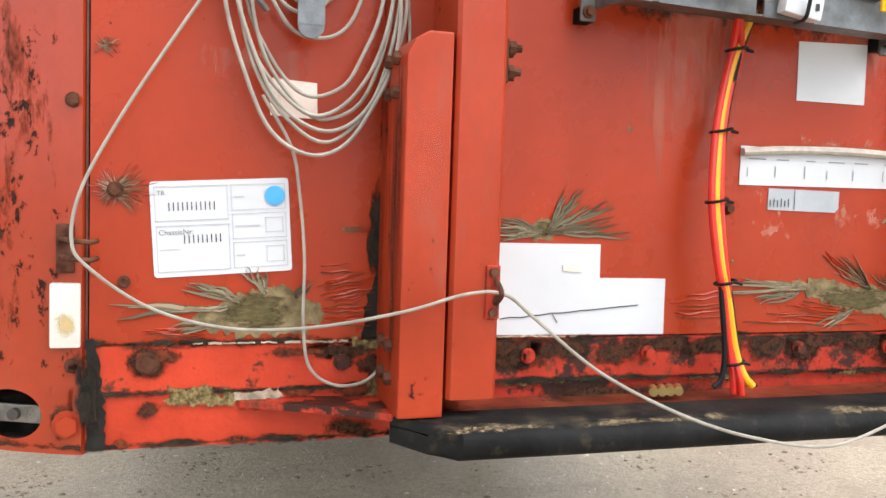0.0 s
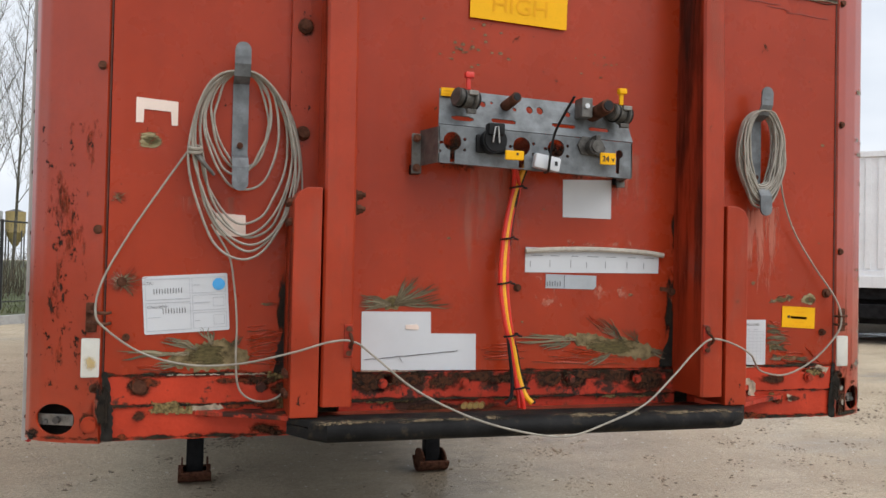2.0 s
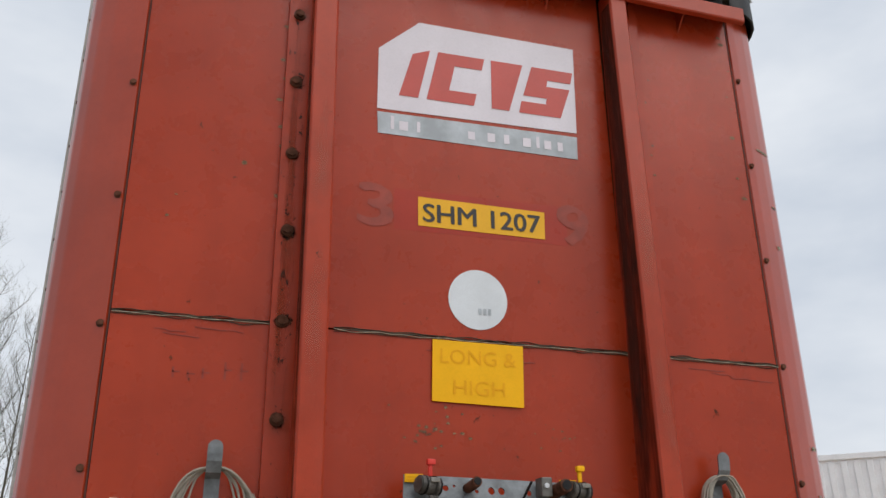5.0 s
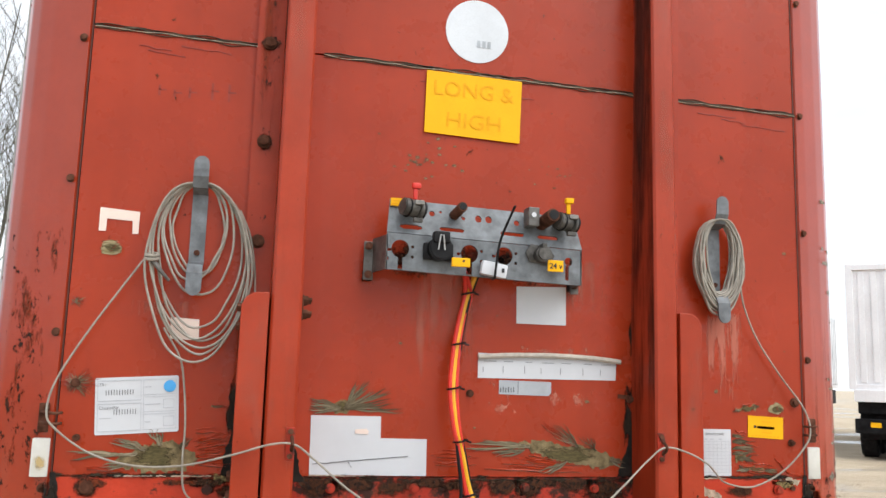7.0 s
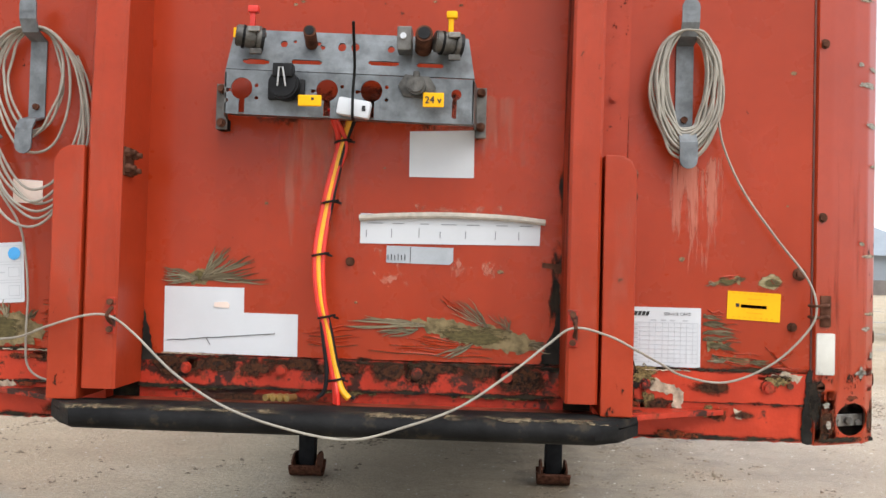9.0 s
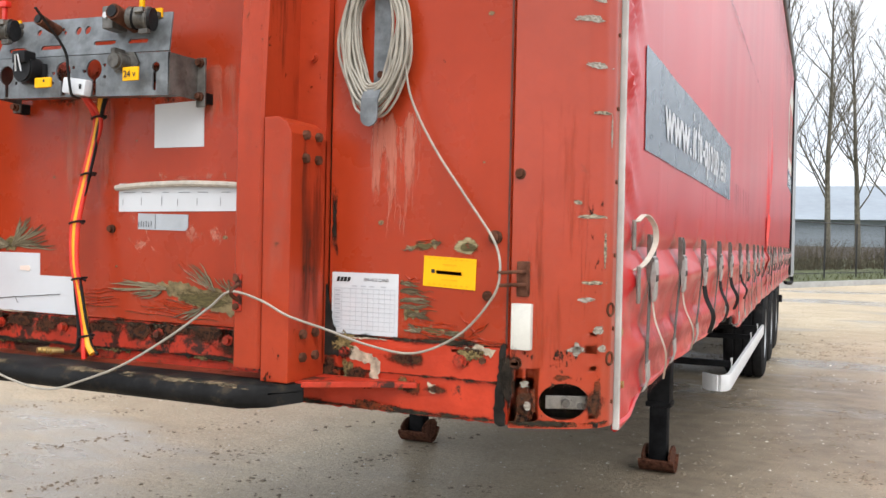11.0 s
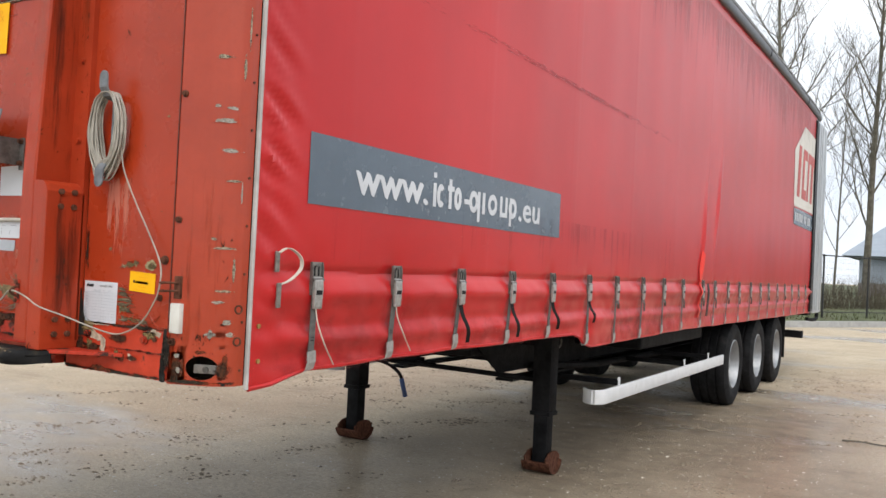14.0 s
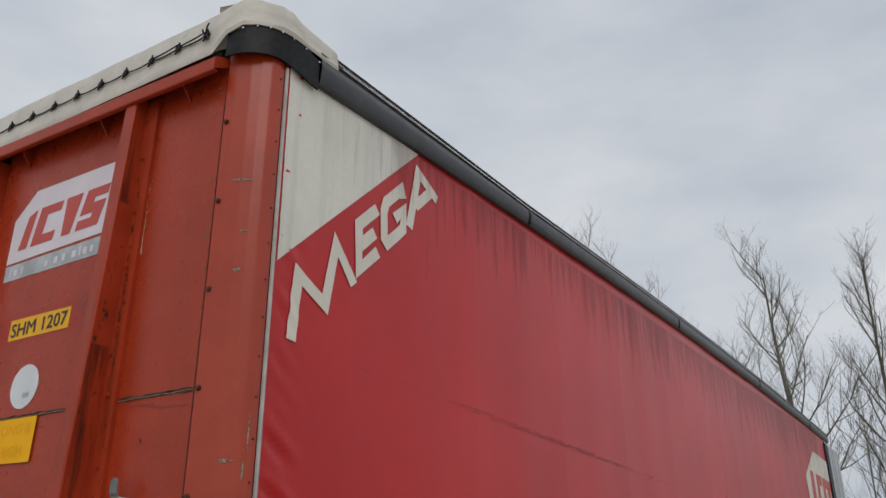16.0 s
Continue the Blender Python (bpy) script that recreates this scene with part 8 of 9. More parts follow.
def side_stain(name, mat, y0, y1, z0, z1, lift, step=0.12):
    bm = bmesh.new()
    side_sheet(bm, [(y0, z0(y0)), (y1, z0(y1)), (y1, z1(y1)), (y0, z1(y0))], lift, step)
    tagged(part(name, bm, mat, curtain_r, smooth=True), kind="stuff")


side_stain("drip_stain", S_DRIP_TOP, 0.30, 13.2, lambda y: rail_z(y) - 0.75, lambda y: rail_z(y) + 0.01, 0.0055, 0.15)
side_stain("drip_stain", S_DRIP_K, 0.30, 6.0, lambda y: clip_z(y) + 0.02, lambda y: clip_z(y) + 0.32, 0.0075, 0.12)
side_stain("hem_dirt", S_HEMDIRT, 0.17, 1.6, lambda y: hem_z(y) + 0.004, lambda y: 1.33, 0.0028, 0.03)
side_stain("hem_dirt", S_HEMDIRT, 1.3, 3.1, lambda y: hem_z(y) + 0.004, lambda y: 1.22, 0.0030, 0.03)
side_stain("hem_dirt", S_HEMDIRT, 3.3, 6.2, lambda y: hem_z(y) + 0.004, lambda y: 1.25, 0.0030, 0.04)
side_stain("scuff_line", S_HOOKLINE, 0.45, 5.5, lambda y: 2.535 - 0.012 * y, lambda y: 2.565 - 0.012 * y, 0.006, 0.12)


# ---- tension buckles ----
def tension_buckle(i, y):
    """An over-centre buckle: cheeks with a pin, a hinged lever, webbing down to a hook on the hem, and a loose end."""
    zt, zb = clip_z(y) + 0.016, hem_z(y) + 0.004
    x = max(curtain_x(y, zt - 0.03 * k) for k in range(6)) + 0.003
    bm = bmesh.new()
    box(bm, x, x + 0.004, y - 0.032, y + 0.032, zt - 0.118, zt, 0.001)
    b = part("tension_buckle", bm, M_BUCKLE, trailer, "grey steel over-centre curtain buckle" if i == 0 else "")
    for s in (-1, 1):
        bm = bmesh.new()
        prism(bm, [(x + 0.002, zt - 0.112), (x + 0.002, zt), (x + 0.008, zt), (x + 0.013, zt - 0.02), (x + 0.013, zt - 0.085), (x + 0.008, zt - 0.112)], "y", y + 0.030 * s - 0.002, y + 0.030 * s + 0.002)
        part("cheek", bm, M_GALV_D, b)
    bm = bmesh.new()
    tube(bm, [Vector((x + 0.012, y - 0.030, zt - 0.062)), Vector((x + 0.012, y + 0.030, zt - 0.062))], 0.007, 8)
    part("pin", bm, M_GALV_D, b, smooth=True)
    bm = bmesh.new()
    drum(bm, (x + 0.006, y, zt - 0.012), (1, 0, 0), 0.006, 0.008, 10)
    part("rivet", bm, M_GALV_D, b)
    bm = bmesh.new()
    for k in (-0.011, 0.011):
        box(bm, x + 0.004, x + 0.0055, y + k - 0.004, y + k + 0.004, zt - 0.050, zt - 0.014)
    part("slot", bm, M_BLACK, b)
    bm = bmesh.new()
    prism(bm, [(x + 0.006, zt - 0.054), (x + 0.014, zt - 0.052), (x + 0.021, zt - 0.068), (x + 0.022, zt - 0.100), (x + 0.019, zt - 0.160), (x + 0.015, zt - 0.168), (x + 0.010, zt - 0.164), (x + 0.008, zt - 0.105)], "y", y - 0.023, y + 0.023, 0.003)
    lever = part("lever", bm, M_LEVER, b, smooth=True)
    bm = bmesh.new()
    box(bm, x + 0.018, x + 0.0235, y - 0.016, y + 0.016, zt - 0.116, zt - 0.100, 0.001)
    part("gap", bm, M_BLACK, lever)
    bm = bmesh.new()
    xe = curtain_x(y, zb + 0.03)
    ye = y - 0.006
    top, foot = Vector((x + 0.006, y - 0.006, zt - 0.105)), Vector((xe + 0.016, ye, zb + 0.045))
    pts = [top.lerp(foot, k / 8) for k in range(9)]
    for q in pts[1:8]:
        q.x = max(q.x, curtain_x(q.y, q.z) + 0.004)
    band(bm, pts, (0, 1, 0), 0.031, 0.003)
    web_ = part("webbing", bm, M_STRAP, b)
    bm = bmesh.new()
    for z0 in (0.0, 0.045):
        q = top.lerp(foot, 0.70 + z0)
        xq = max(q.x, curtain_x(q.y, q.z) + 0.004) + 0.002
        box(bm, xq, xq + 0.0012, q.y - 0.009, q.y + 0.009, q.z - 0.006, q.z - 0.003)
    part("stitching", bm, M_BLACK, web_)
    bm = bmesh.new()
    band(bm, [Vector((xe + 0.019, ye, zb + 0.060)), Vector((xe + 0.021, ye, zb + 0.02)), Vector((xe + 0.014, ye - 0.002, zb - 0.006)), Vector((xe - 0.006, ye - 0.002, zb - 0.012)), Vector((xe - 0.016, ye - 0.002, zb + 0.002))], (0, 1, 0.12), 0.045, 0.004)
    part("hem_hook", bm, M_LEVER, b)
    rnd = random.Random(i * 7 + 1)
    ln = (0.19, 0.17, 0.16, 0.16, 0.14, 0.12)[i] if i < 6 else rnd.uniform(0.04, 0.10)
    bm = bmesh.new()
    out = 0.055 if i < 6 else 0.018
    pts = [(x + 0.012, y - 0.004, zt - 0.165), (x + 0.020, y + 0.002, zt - 0.18 - ln * 0.2), (x + out * 0.8, y + 0.018, zt - 0.18 - ln * 0.6), (x + out * 0.5, y + 0.045 + 0.05 * (i < 2), zt - 0.18 - ln)]
    band(bm, smooth_path(pts, 5), (0.95, 0.3, 0.1) if i < 2 else ((0.45, 0.9, 0.1) if i % 2 else (0.7, 0.7, 0.1)), 0.0045 if i < 2 else 0.018, 0.0024)
    part("loose_end", bm, M_STRAP_W if i in (0, 1) else (M_C_BLK if i < 6 else M_STRAP), b)


for i, y in enumerate(CLIPS):
    tension_buckle(i, y)

# pale handling loop near the front edge
for z0, z1 in ((1.370, 1.440), (1.250, 1.335)):
    bm = bmesh.new()
    xx = curtain_x(0.27, (z0 + z1) / 2)
    box(bm, xx + 0.002, xx + 0.010, 0.258, 0.278, z0, z1, 0.003)
    lp = part("loop_plate", bm, M_BUCKLE, trailer, "tarnished metal strap plate")
bm = bmesh.new()
band(bm, smooth_path([(1.290, 0.268, 1.435), (1.305, 0.300, 1.452), (1.318, 0.345, 1.425), (1.318, 0.352, 1.385), (1.305, 0.315, 1.345), (1.290, 0.268, 1.325)], 6), (1, 0.3, 0), 0.013, 0.003)
part("handling_loop", bm, M_STRAP_W, trailer, "pale webbing loop")
for z in (1.075, 1.19):
    bm = bmesh.new()
    drum(bm, (curtain_x(0.205, z) + 0.003, 0.205, z), (1, 0, 0), 0.008, 0.006, 12)
    part("eyelet", bm, M_BRASS, curtain_r)

# ---- under the trailer ----
for side in (-1, 1):
    bm = bmesh.new()
    box(bm, *sorted((1.19 * side, 1.245 * side)), 0.18, 13.4, 1.035, 1.11, 0.006)
    part("side_rail", bm, M_BLACKMETAL, trailer)
    bm = bmesh.new()
    for ring in ([(3.15, 0.93), (3.6, 0.66), (13.3, 0.60), (13.3, 1.0), (0.4, 1.03), (0.4, 1.005), (2.4, 1.0)],):
        prism(bm, [(y, z) for y, z in ring], "x", 0.47 * side - 0.008, 0.47 * side + 0.008)
    box(bm, 0.47 * side - 0.07, 0.47 * side + 0.07, 3.7, 13.3, 0.595, 0.612)
    part("main_beam", bm, M_BLACKMETAL, trailer)
    # landing leg
    xl, yl = 0.81 * side, 3.66
    bm = bmesh.new()
    box(bm, xl - 0.07, xl + 0.07, yl - 0.07, yl + 0.07, 0.42, 1.02, 0.022)
    box(bm, xl - 0.075, xl + 0.075, yl - 0.075, yl + 0.075, 0.40, 0.43, 0.006)
    leg = part("landing_leg", bm, M_BLACKMETAL, trailer, "black steel landing leg", smooth=True)
    bm = bmesh.new()
    box(bm, xl - 0.055, xl + 0.055, yl - 0.055, yl + 0.055, 0.06, 0.45, 0.02)
    part("inner_leg", bm, M_BLACKMETAL, leg, smooth=True)
    bm = bmesh.new()
    arc = [(0.125 * math.sin(g), 0.125 - 0.125 * math.cos(g)) for g in np.linspace(-1.2, 1.2, 15)]
    prism(bm, [(yl + a, b) for a, b in arc] + [(yl + a * 0.90, 0.012 + b * 0.97) for a, b in arc[::-1]], "x", xl - 0.105, xl + 0.105)
    for s in (-1, 1):
        disc = [(yl + 0.118 * math.sin(g), 0.124 - 0.118 * math.cos(g)) for g in np.linspace(-1.5, 1.5, 13)]
        prism(bm, disc + [(yl + 0.06, 0.150), (yl, 0.158), (yl - 0.06, 0.150)], "x", xl + s * 0.080 - 0.006, xl + s * 0.080 + 0.006, 0.002)
    part("foot_shoe", bm, M_RUST, leg, "curved rusty foot shoe with side plates")
    bm = bmesh.new()
    tube(bm, [Vector((xl - 0.085, yl, 0.085)), Vector((xl + 0.085, yl, 0.085))], 0.012, 8)
    part("foot_pin", bm, M_BLACKMETAL, leg)
    bm = bmesh.new()
    box(bm, *sorted((0.47 * side, 0.76 * side)), yl - 0.05, yl + 0.05, 0.88, 0.96, 0.005)
    part("leg_mount", bm, M_BLACKMETAL, leg)
bm = bmesh.new()
tube(bm, [Vector((-0.745, 3.66, 0.655)), Vector((0.745, 3.66, 0.64))], 0.02, 8)
part("leg_shaft", bm, M_BLACKMETAL, trailer)
bm = bmesh.new()
tube(bm, smooth_path([(-0.745, 3.62, 0.66), (-0.60, 3.61, 0.65), (-0.46, 3.60, 0.62), (-0.36, 3.60, 0.55), (-0.31, 3.60, 0.40)], 5), 0.013, 8)
crank = part("leg_crank", bm, M_BLACKMETAL, trailer, "black leg crank with a blue grip", smooth=True)
bm = bmesh.new()
tube(bm, [Vector((-0.352, 3.60, 0.53)), Vector((-0.308, 3.60, 0.395))], 0.018, 10)
part("grip", bm, material("blue_grip", (0.02, 0.05, 0.16), 0.4), crank, smooth=True)
bm = bmesh.new()
box(bm, -0.46, 0.46, 3.2, 3.9, 0.80, 0.98, 0.02)
box(bm, -0.46, 0.46, 3.9, 5.0, 0.70, 0.95, 0.02)
part("gooseneck", bm, M_BLACKMETAL, trailer)
bm = bmesh.new()
box(bm, 0.52, 1.10, 4.9, 6.9, 0.80, 0.93, 0.03)
part("pallet_box", bm, M_BLACKMETAL, trailer)
for x, y in ((0.62, 4.3), (0.9, 6.2), (0.9, 5.2)):
    bm = bmesh.new()
    tube(bm, [Vector((x + 0.035 * math.cos(g), y, 0.86 + 0.05 * math.sin(g))) for g in np.linspace(2.6, 6.8, 10)], 0.008, 6)
    part("lashing_ring", bm, M_GALV_D, trailer, smooth=True)
bm = bmesh.new()
tube(bm, [Vector((0.52, 4.1, 0.68)), Vector((0.62, 5.2, 0.62)), Vector((0.62, 7.2, 0.60))], 0.03, 8)
part("air_pipe", bm, M_BLACKMETAL, trailer, smooth=True)
bm = bmesh.new()
drum(bm, (0.0, 5.6, 0.66), (1, 0, 0), 0.16, 0.7, 20, bevel=0.03)
part("air_tank", bm, M_BLACKMETAL, trailer, smooth=True)
bm = bmesh.new()
box(bm, -1.10, -0.52, 4.8, 6.3, 0.76, 0.93, 0.04)
part("pallet_box", bm, M_BLACKMETAL, trailer)
for y in (0.6, 1.2, 1.8, 2.4, 3.0, 4.6, 5.6, 6.6, 7.4, 8.7, 10.1, 11.5, 12.4, 13.2):
    bm = bmesh.new()
    box(bm, -1.2, 1.2, y - 0.03, y + 0.03, 1.004 if y < 3.1 else 0.955, 1.03, 0.004)
    part("cross_member", bm, M_BLACKMETAL, trailer)
bm = bmesh.new()
box(bm, -1.22, 1.22, 0.17, 13.3, 1.032, 1.05)
part("load_floor", bm, M_GRIME, trailer)
# white side guards
for side in (-1, 1):
    bm = bmesh.new()
    path = [(1.06, 3.80), (1.10, 3.74), (1.155, 3.72), (1.195, 3.76), (1.205, 3.84), (1.205, 5.0), (1.205, 6.2), (1.205, 7.42)]
    rows = []
    for k, (x, y) in enumerate(path):
        rows.append([bm.verts.new((q * side, y if k > 2 else y, z)) for q, z in ((x, 0.505), (x + 0.004, 0.515), (x + 0.004, 0.595), (x, 0.605), (x - 0.02, 0.605), (x - 0.02, 0.505))])
    for u, v in zip(rows, rows[1:]):
        for k in range(6):
            bm.faces.new((u[k], u[(k + 1) % 6], v[(k + 1) % 6], v[k]))
    bm.faces.new(rows[0])
    bm.faces.new(rows[-1][::-1])
    guard = part("side_guard", bm, M_BARWHITE, trailer, "white steel side guard bar", smooth=True)
    for y in (4.15, 5.95, 6.85):
        bm = bmesh.new()
        box(bm, *sorted((1.175 * side, 1.185 * side)), y - 0.02, y + 0.02, 0.52, 0.66, 0.002)
        part("guard_tab", bm, M_BARWHITE, guard)
        bm = bmesh.new()
        box(bm, *sorted((0.50 * side, 1.18 * side)), y - 0.025, y + 0.025, 0.60, 0.64, 0.003)
        part("guard_arm", bm, M_BLACKMETAL, guard)
# wheels
def wheel(y, side):
    r, xo = 0.462, 1.200
    bm = bmesh.new()
    w = 0.40
    prof = [(-w + 0.02, 0.27), (-w, 0.30), (-w, 0.40), (-w + 0.03, r - 0.012), (-w + 0.06, r), (-0.30, r), (-0.295, r - 0.014), (-0.28, r - 0.014), (-0.275, r), (-0.215, r), (-0.21, r - 0.014), (-0.195, r - 0.014), (-0.19, r), (-0.125, r), (-0.12, r - 0.014), (-0.105, r - 0.014), (-0.10, r),
            (-0.055, r), (-0.022, r - 0.014), (0.0, 0.40), (0.004, 0.36), (-0.006, 0.30), (-0.022, 0.268)]
    lathe(bm, [(a * side, q) for a, q in prof], (xo * side, y, r - 0.004), 44)
    tyre = part("wheel", bm, M_RUBBER, trailer, "black ribbed tyre on a grey steel rim", smooth=True)
    bm = bmesh.new()
    prof = [(-0.016, 0.272), (-0.010, 0.262), (-0.03, 0.250), (-0.10, 0.236), (-0.155, 0.215), (-0.165, 0.175), (-0.135, 0.135), (-0.128, 0.10), (-0.15, 0.02), (-0.2, 0.02), (-0.2, 0.272)]
    lathe(bm, [(a * side, q) for a, q in prof], (xo * side, y, r - 0.004), 36)
    rim = part("rim", bm, M_RIM, tyre, smooth=True)
    bm = bmesh.new()
    drum(bm, ((xo - 0.115) * side, y, r - 0.004), (1, 0, 0), 0.09, 0.09, 20, bevel=0.008)
    part("hub", bm, M_RIM, rim, smooth=True)
    for k in range(10):
        g = 2 * math.pi * k / 10
        bm = bmesh.new()
        drum(bm, ((xo - 0.13) * side, y + 0.142 * math.cos(g), r - 0.004 + 0.142 * math.sin(g)), (1, 0, 0), 0.013, 0.03, 6)
        part("wheel_nut", bm, M_GALV_D, rim)


for y in (8.05, 9.42, 10.79):
    for side in (-1, 1):
        wheel(y, side)
    bm = bmesh.new()
    drum(bm, (0, y, 0.458), (1, 0, 0), 0.07, 1.7, 14)
    part("axle", bm, M_BLACKMETAL, trailer, smooth=True)
for side in (-1, 1):
    bm = bmesh.new()
    box(bm, *sorted((0.80 * side, 1.20 * side)), 11.40, 11.412, 0.30, 0.92, 0.003)
    part("mud_flap", bm, M_BLACK, trailer, "black rubber mud flap")
bm = bmesh.new()
box(bm, -1.18, 1.18, 13.30, 13.42, 0.48, 0.60, 0.01)
box(bm, -0.6, -0.5, 13.3, 13.4, 0.55, 0.9)
box(bm, 0.5, 0.6, 13.3, 13.4, 0.55, 0.9)
part("rear_bumper", bm, M_BLACKMETAL, trailer, "black rear underrun bar")
bm = bmesh.new()
tube(bm, smooth_path([(1.22, 13.4, 0.80), (1.28, 13.7, 0.78), (1.30, 13.95, 0.80), (1.30, 14.0, 0.88)], 5), 0.03, 8)
part("buffer_hook", bm, M_BLACKMETAL, trailer, smooth=True)


# ---- round the yard ----
def bare_tree(seed, height, girth=0.0115, boughs=20):
    """A leafless tree: tapered trunk, rising limbs, forks and fine twigs."""
    rnd = random.Random(seed)
    root = new("tree")
    trunk_bm, limb_bm, twig_bm = bmesh.new(), bmesh.new(), bmesh.new()

    def grow(p, d, ln, r, depth):
        k = 9 if depth == 0 else 4
        pts = [p]
        wob = 0.03 if depth == 0 else 0.09
        for i in range(k):
            d = (d + Vector((rnd.gauss(0, wob), rnd.gauss(0, wob), rnd.gauss(0.05, 0.04) + 0.05 * min(depth, 2)))).normalized()
            pts.append(pts[-1] + d * ln / k)
        tube((trunk_bm, limb_bm, limb_bm, twig_bm, twig_bm)[depth], pts, r, (8, 5, 4, 3, 3)[depth], r * (0.16 if depth == 0 else 0.35))
        if depth >= 4:
            return
        n = (boughs, 7, 4, 3)[depth]
        for i in range(n):
            t = (0.20 + 0.79 * (i + rnd.random()) / n) if depth == 0 else (0.2 + 0.8 * (i + rnd.random()) / n)
            j = min(k - 1, int(t * k))
            q = pts[j].lerp(pts[j + 1], t * k - j)
            side = d.orthogonal()
            side.rotate(Matrix.Rotation(rnd.uniform(0, 6.283), 3, d))
            rise = (1.05, 0.8, 0.7, 0.5)[depth]
            nd = (side.normalized() + Vector((0, 0, 1)) * rise * rnd.uniform(0.6, 1.5) + d * 0.35).normalized()
            frac = (0.27 * (1.2 - 0.75 * t), 0.48, 0.5, 0.55)[depth]
            grow(q, nd, ln * frac * rnd.uniform(0.75, 1.2), r * (0.28, 0.5, 0.5, 0.6)[depth] * (1.1 - 0.4 * t), depth + 1)

    grow(Vector((0, 0, 0)), Vector((0, 0, 1)), height, height * girth, 0)
    part("trunk", trunk_bm, M_BARK, root, smooth=True)
    part("limb", limb_bm, M_BARK, root)
    tagged(part("crown", twig_bm, M_BARK, root), kind="stuff")
    return tagged(root, "bare leafless tree with rising branches behind the fence", "tree", "trees along the fence")


def stand(s, off, turn=0.0, scale=1.0, z=0.25):
    q = kerb_at(s, off)
    return Matrix.Translation((q.x, q.y, z)) @ Matrix.Rotation(turn, 4, "Z") @ Matrix.Diagonal((scale, scale, scale, 1))


kinds = [bare_tree(11, 13.0), bare_tree(12, 14.5), bare_tree(13, 12.0), bare_tree(14, 15.5)]
tr = random.Random(31)
n_tree = 0
for s, high in ((4.5, 5.5), (10.0, 5.5), (15.0, 6.0), (20.0, 5.5), (33.0, 10.4), (38.2, 16.0), (43.6, 16.2), (48.2, 14.5), (51.4, 14.0), (57.0, 15.0), (61.5, 14.0), (66.5, 15.0), (71.0, 14.0), (76.0, 15.0), (81.0, 14.0), (85.5, 15.0)):
    k = n_tree % 4
    grow_ = high / (13.0, 14.5, 12.0, 15.5)[k]
    m = stand(s, 6.5 + tr.uniform(-0.3, 0.3), tr.uniform(0, 6.28), grow_)
    t = kinds[k] if n_tree < 4 else copy_thing(kinds[k], Matrix.Identity(4))
    t.matrix_basis = m
    n_tree += 1
slim, n_far = [bare_tree(21, 14.0, 0.0065, 15), bare_tree(24, 14.0, 0.0065, 16)], 0
for s, off, high in ((37.2, 20, 24.0), (39.3, 20.5, 22.0), (41.2, 19.5, 20.8), (45.8, 20, 19.6), (48.5, 21, 18.4), (51.0, 20, 18.0), (54.5, 21, 19.0), (30.0, 23, 16.0), (65.0, 22, 18.0), (44.0, 23, 22.0)):
    t = slim[n_far % 2] if n_far < 2 else copy_thing(slim[n_far % 2], Matrix.Identity(4))
    t.matrix_basis = stand(s, off, tr.uniform(0, 6.28), 0.9 * high / 14.0)
    n_far += 1

# black steel fence on the verge
fence = tagged(new("fence"), "black steel bar fence on the grass verge", "fence")
for i in range(-6, 27):
    bm = bmesh.new()
    a = kerb_at(i * 2.6 + 0.9, 1.1)
    box(bm, a.x - 0.03, a.x + 0.03, a.y - 0.03, a.y + 0.03, 0.1, 2.36, 0.006)
    part("post", bm, M_FENCE, fence)
    b = kerb_at((i + 1) * 2.6 + 0.9, 1.1)
    for z, r in ((2.32, 0.022), (0.42, 0.016)):
        bm = bmesh.new()
        tube(bm, [Vector((a.x, a.y, z)), Vector((b.x, b.y, z))], r, 5)
        part("rail", bm, M_FENCE, fence)
    bm = bmesh.new()
    for k in range(1, 26):
        q = a.lerp(b, k / 26)
        tube(bm, [Vector((q.x, q.y, 0.35)), Vector((q.x, q.y, 2.32))], 0.0025, 3)
    for k in range(1, 9):
        z = 0.42 + 0.21 * k
        tube(bm, [Vector((a.x, a.y, z)), Vector((b.x, b.y, z))], 0.0025, 3)
    tagged(part("wire_mesh", bm, M_FENCE, fence), kind="stuff")

# tufts on the verge and scrub behind the fence
gr = random.Random(9)
bm = bmesh.new()
for i in range(5200):
    q = kerb_at(gr.uniform(-8, 62), 0.3 + abs(gr.gauss(0, 2.6)))
    h = gr.uniform(0.06, 0.26)
    g = gr.uniform(0, 6.28)
    w = 0.02
    base = Vector((q.x, q.y, 0.2))
    tip = base + Vector((gr.uniform(-0.12, 0.12), gr.uniform(-0.12, 0.12), h))
    sd = Vector((math.cos(g), math.sin(g), 0)) * w
    bm.faces.new([bm.verts.new(v) for v in (base - sd, base + sd, tip)])
tagged(part("grass_tufts", bm, M_GRASS), "rough grass tufts on the verge", "grass", kind="stuff")
bm = bmesh.new()
for i in range(5200):
    q = kerb_at(gr.uniform(-14, 75), 4.2 + abs(gr.gauss(0, 2.2)))
    h = gr.uniform(0.5, 1.6)
    base = Vector((q.x, q.y, 0.25))
    mid = base + Vector((gr.uniform(-0.2, 0.2), gr.uniform(-0.2, 0.2), h * 0.6))
    tip = mid + Vector((gr.uniform(-0.4, 0.4), gr.uniform(-0.4, 0.4), h * 0.4))
    tube(bm, [base, mid, tip], 0.014, 3, 0.004)
tagged(part("scrub", bm, M_SCRUB), "dry brown scrub behind the fence", "scrub", kind="stuff")

# large shed beyond the trees
shed = tagged(new("shed"), "long low shed with a pale blue-grey roof", "building")
bm = bmesh.new()
box(bm, -4, 46, 87, 110, 1.5, 4.1)
part("wall", bm, M_SHEDROOF, shed)
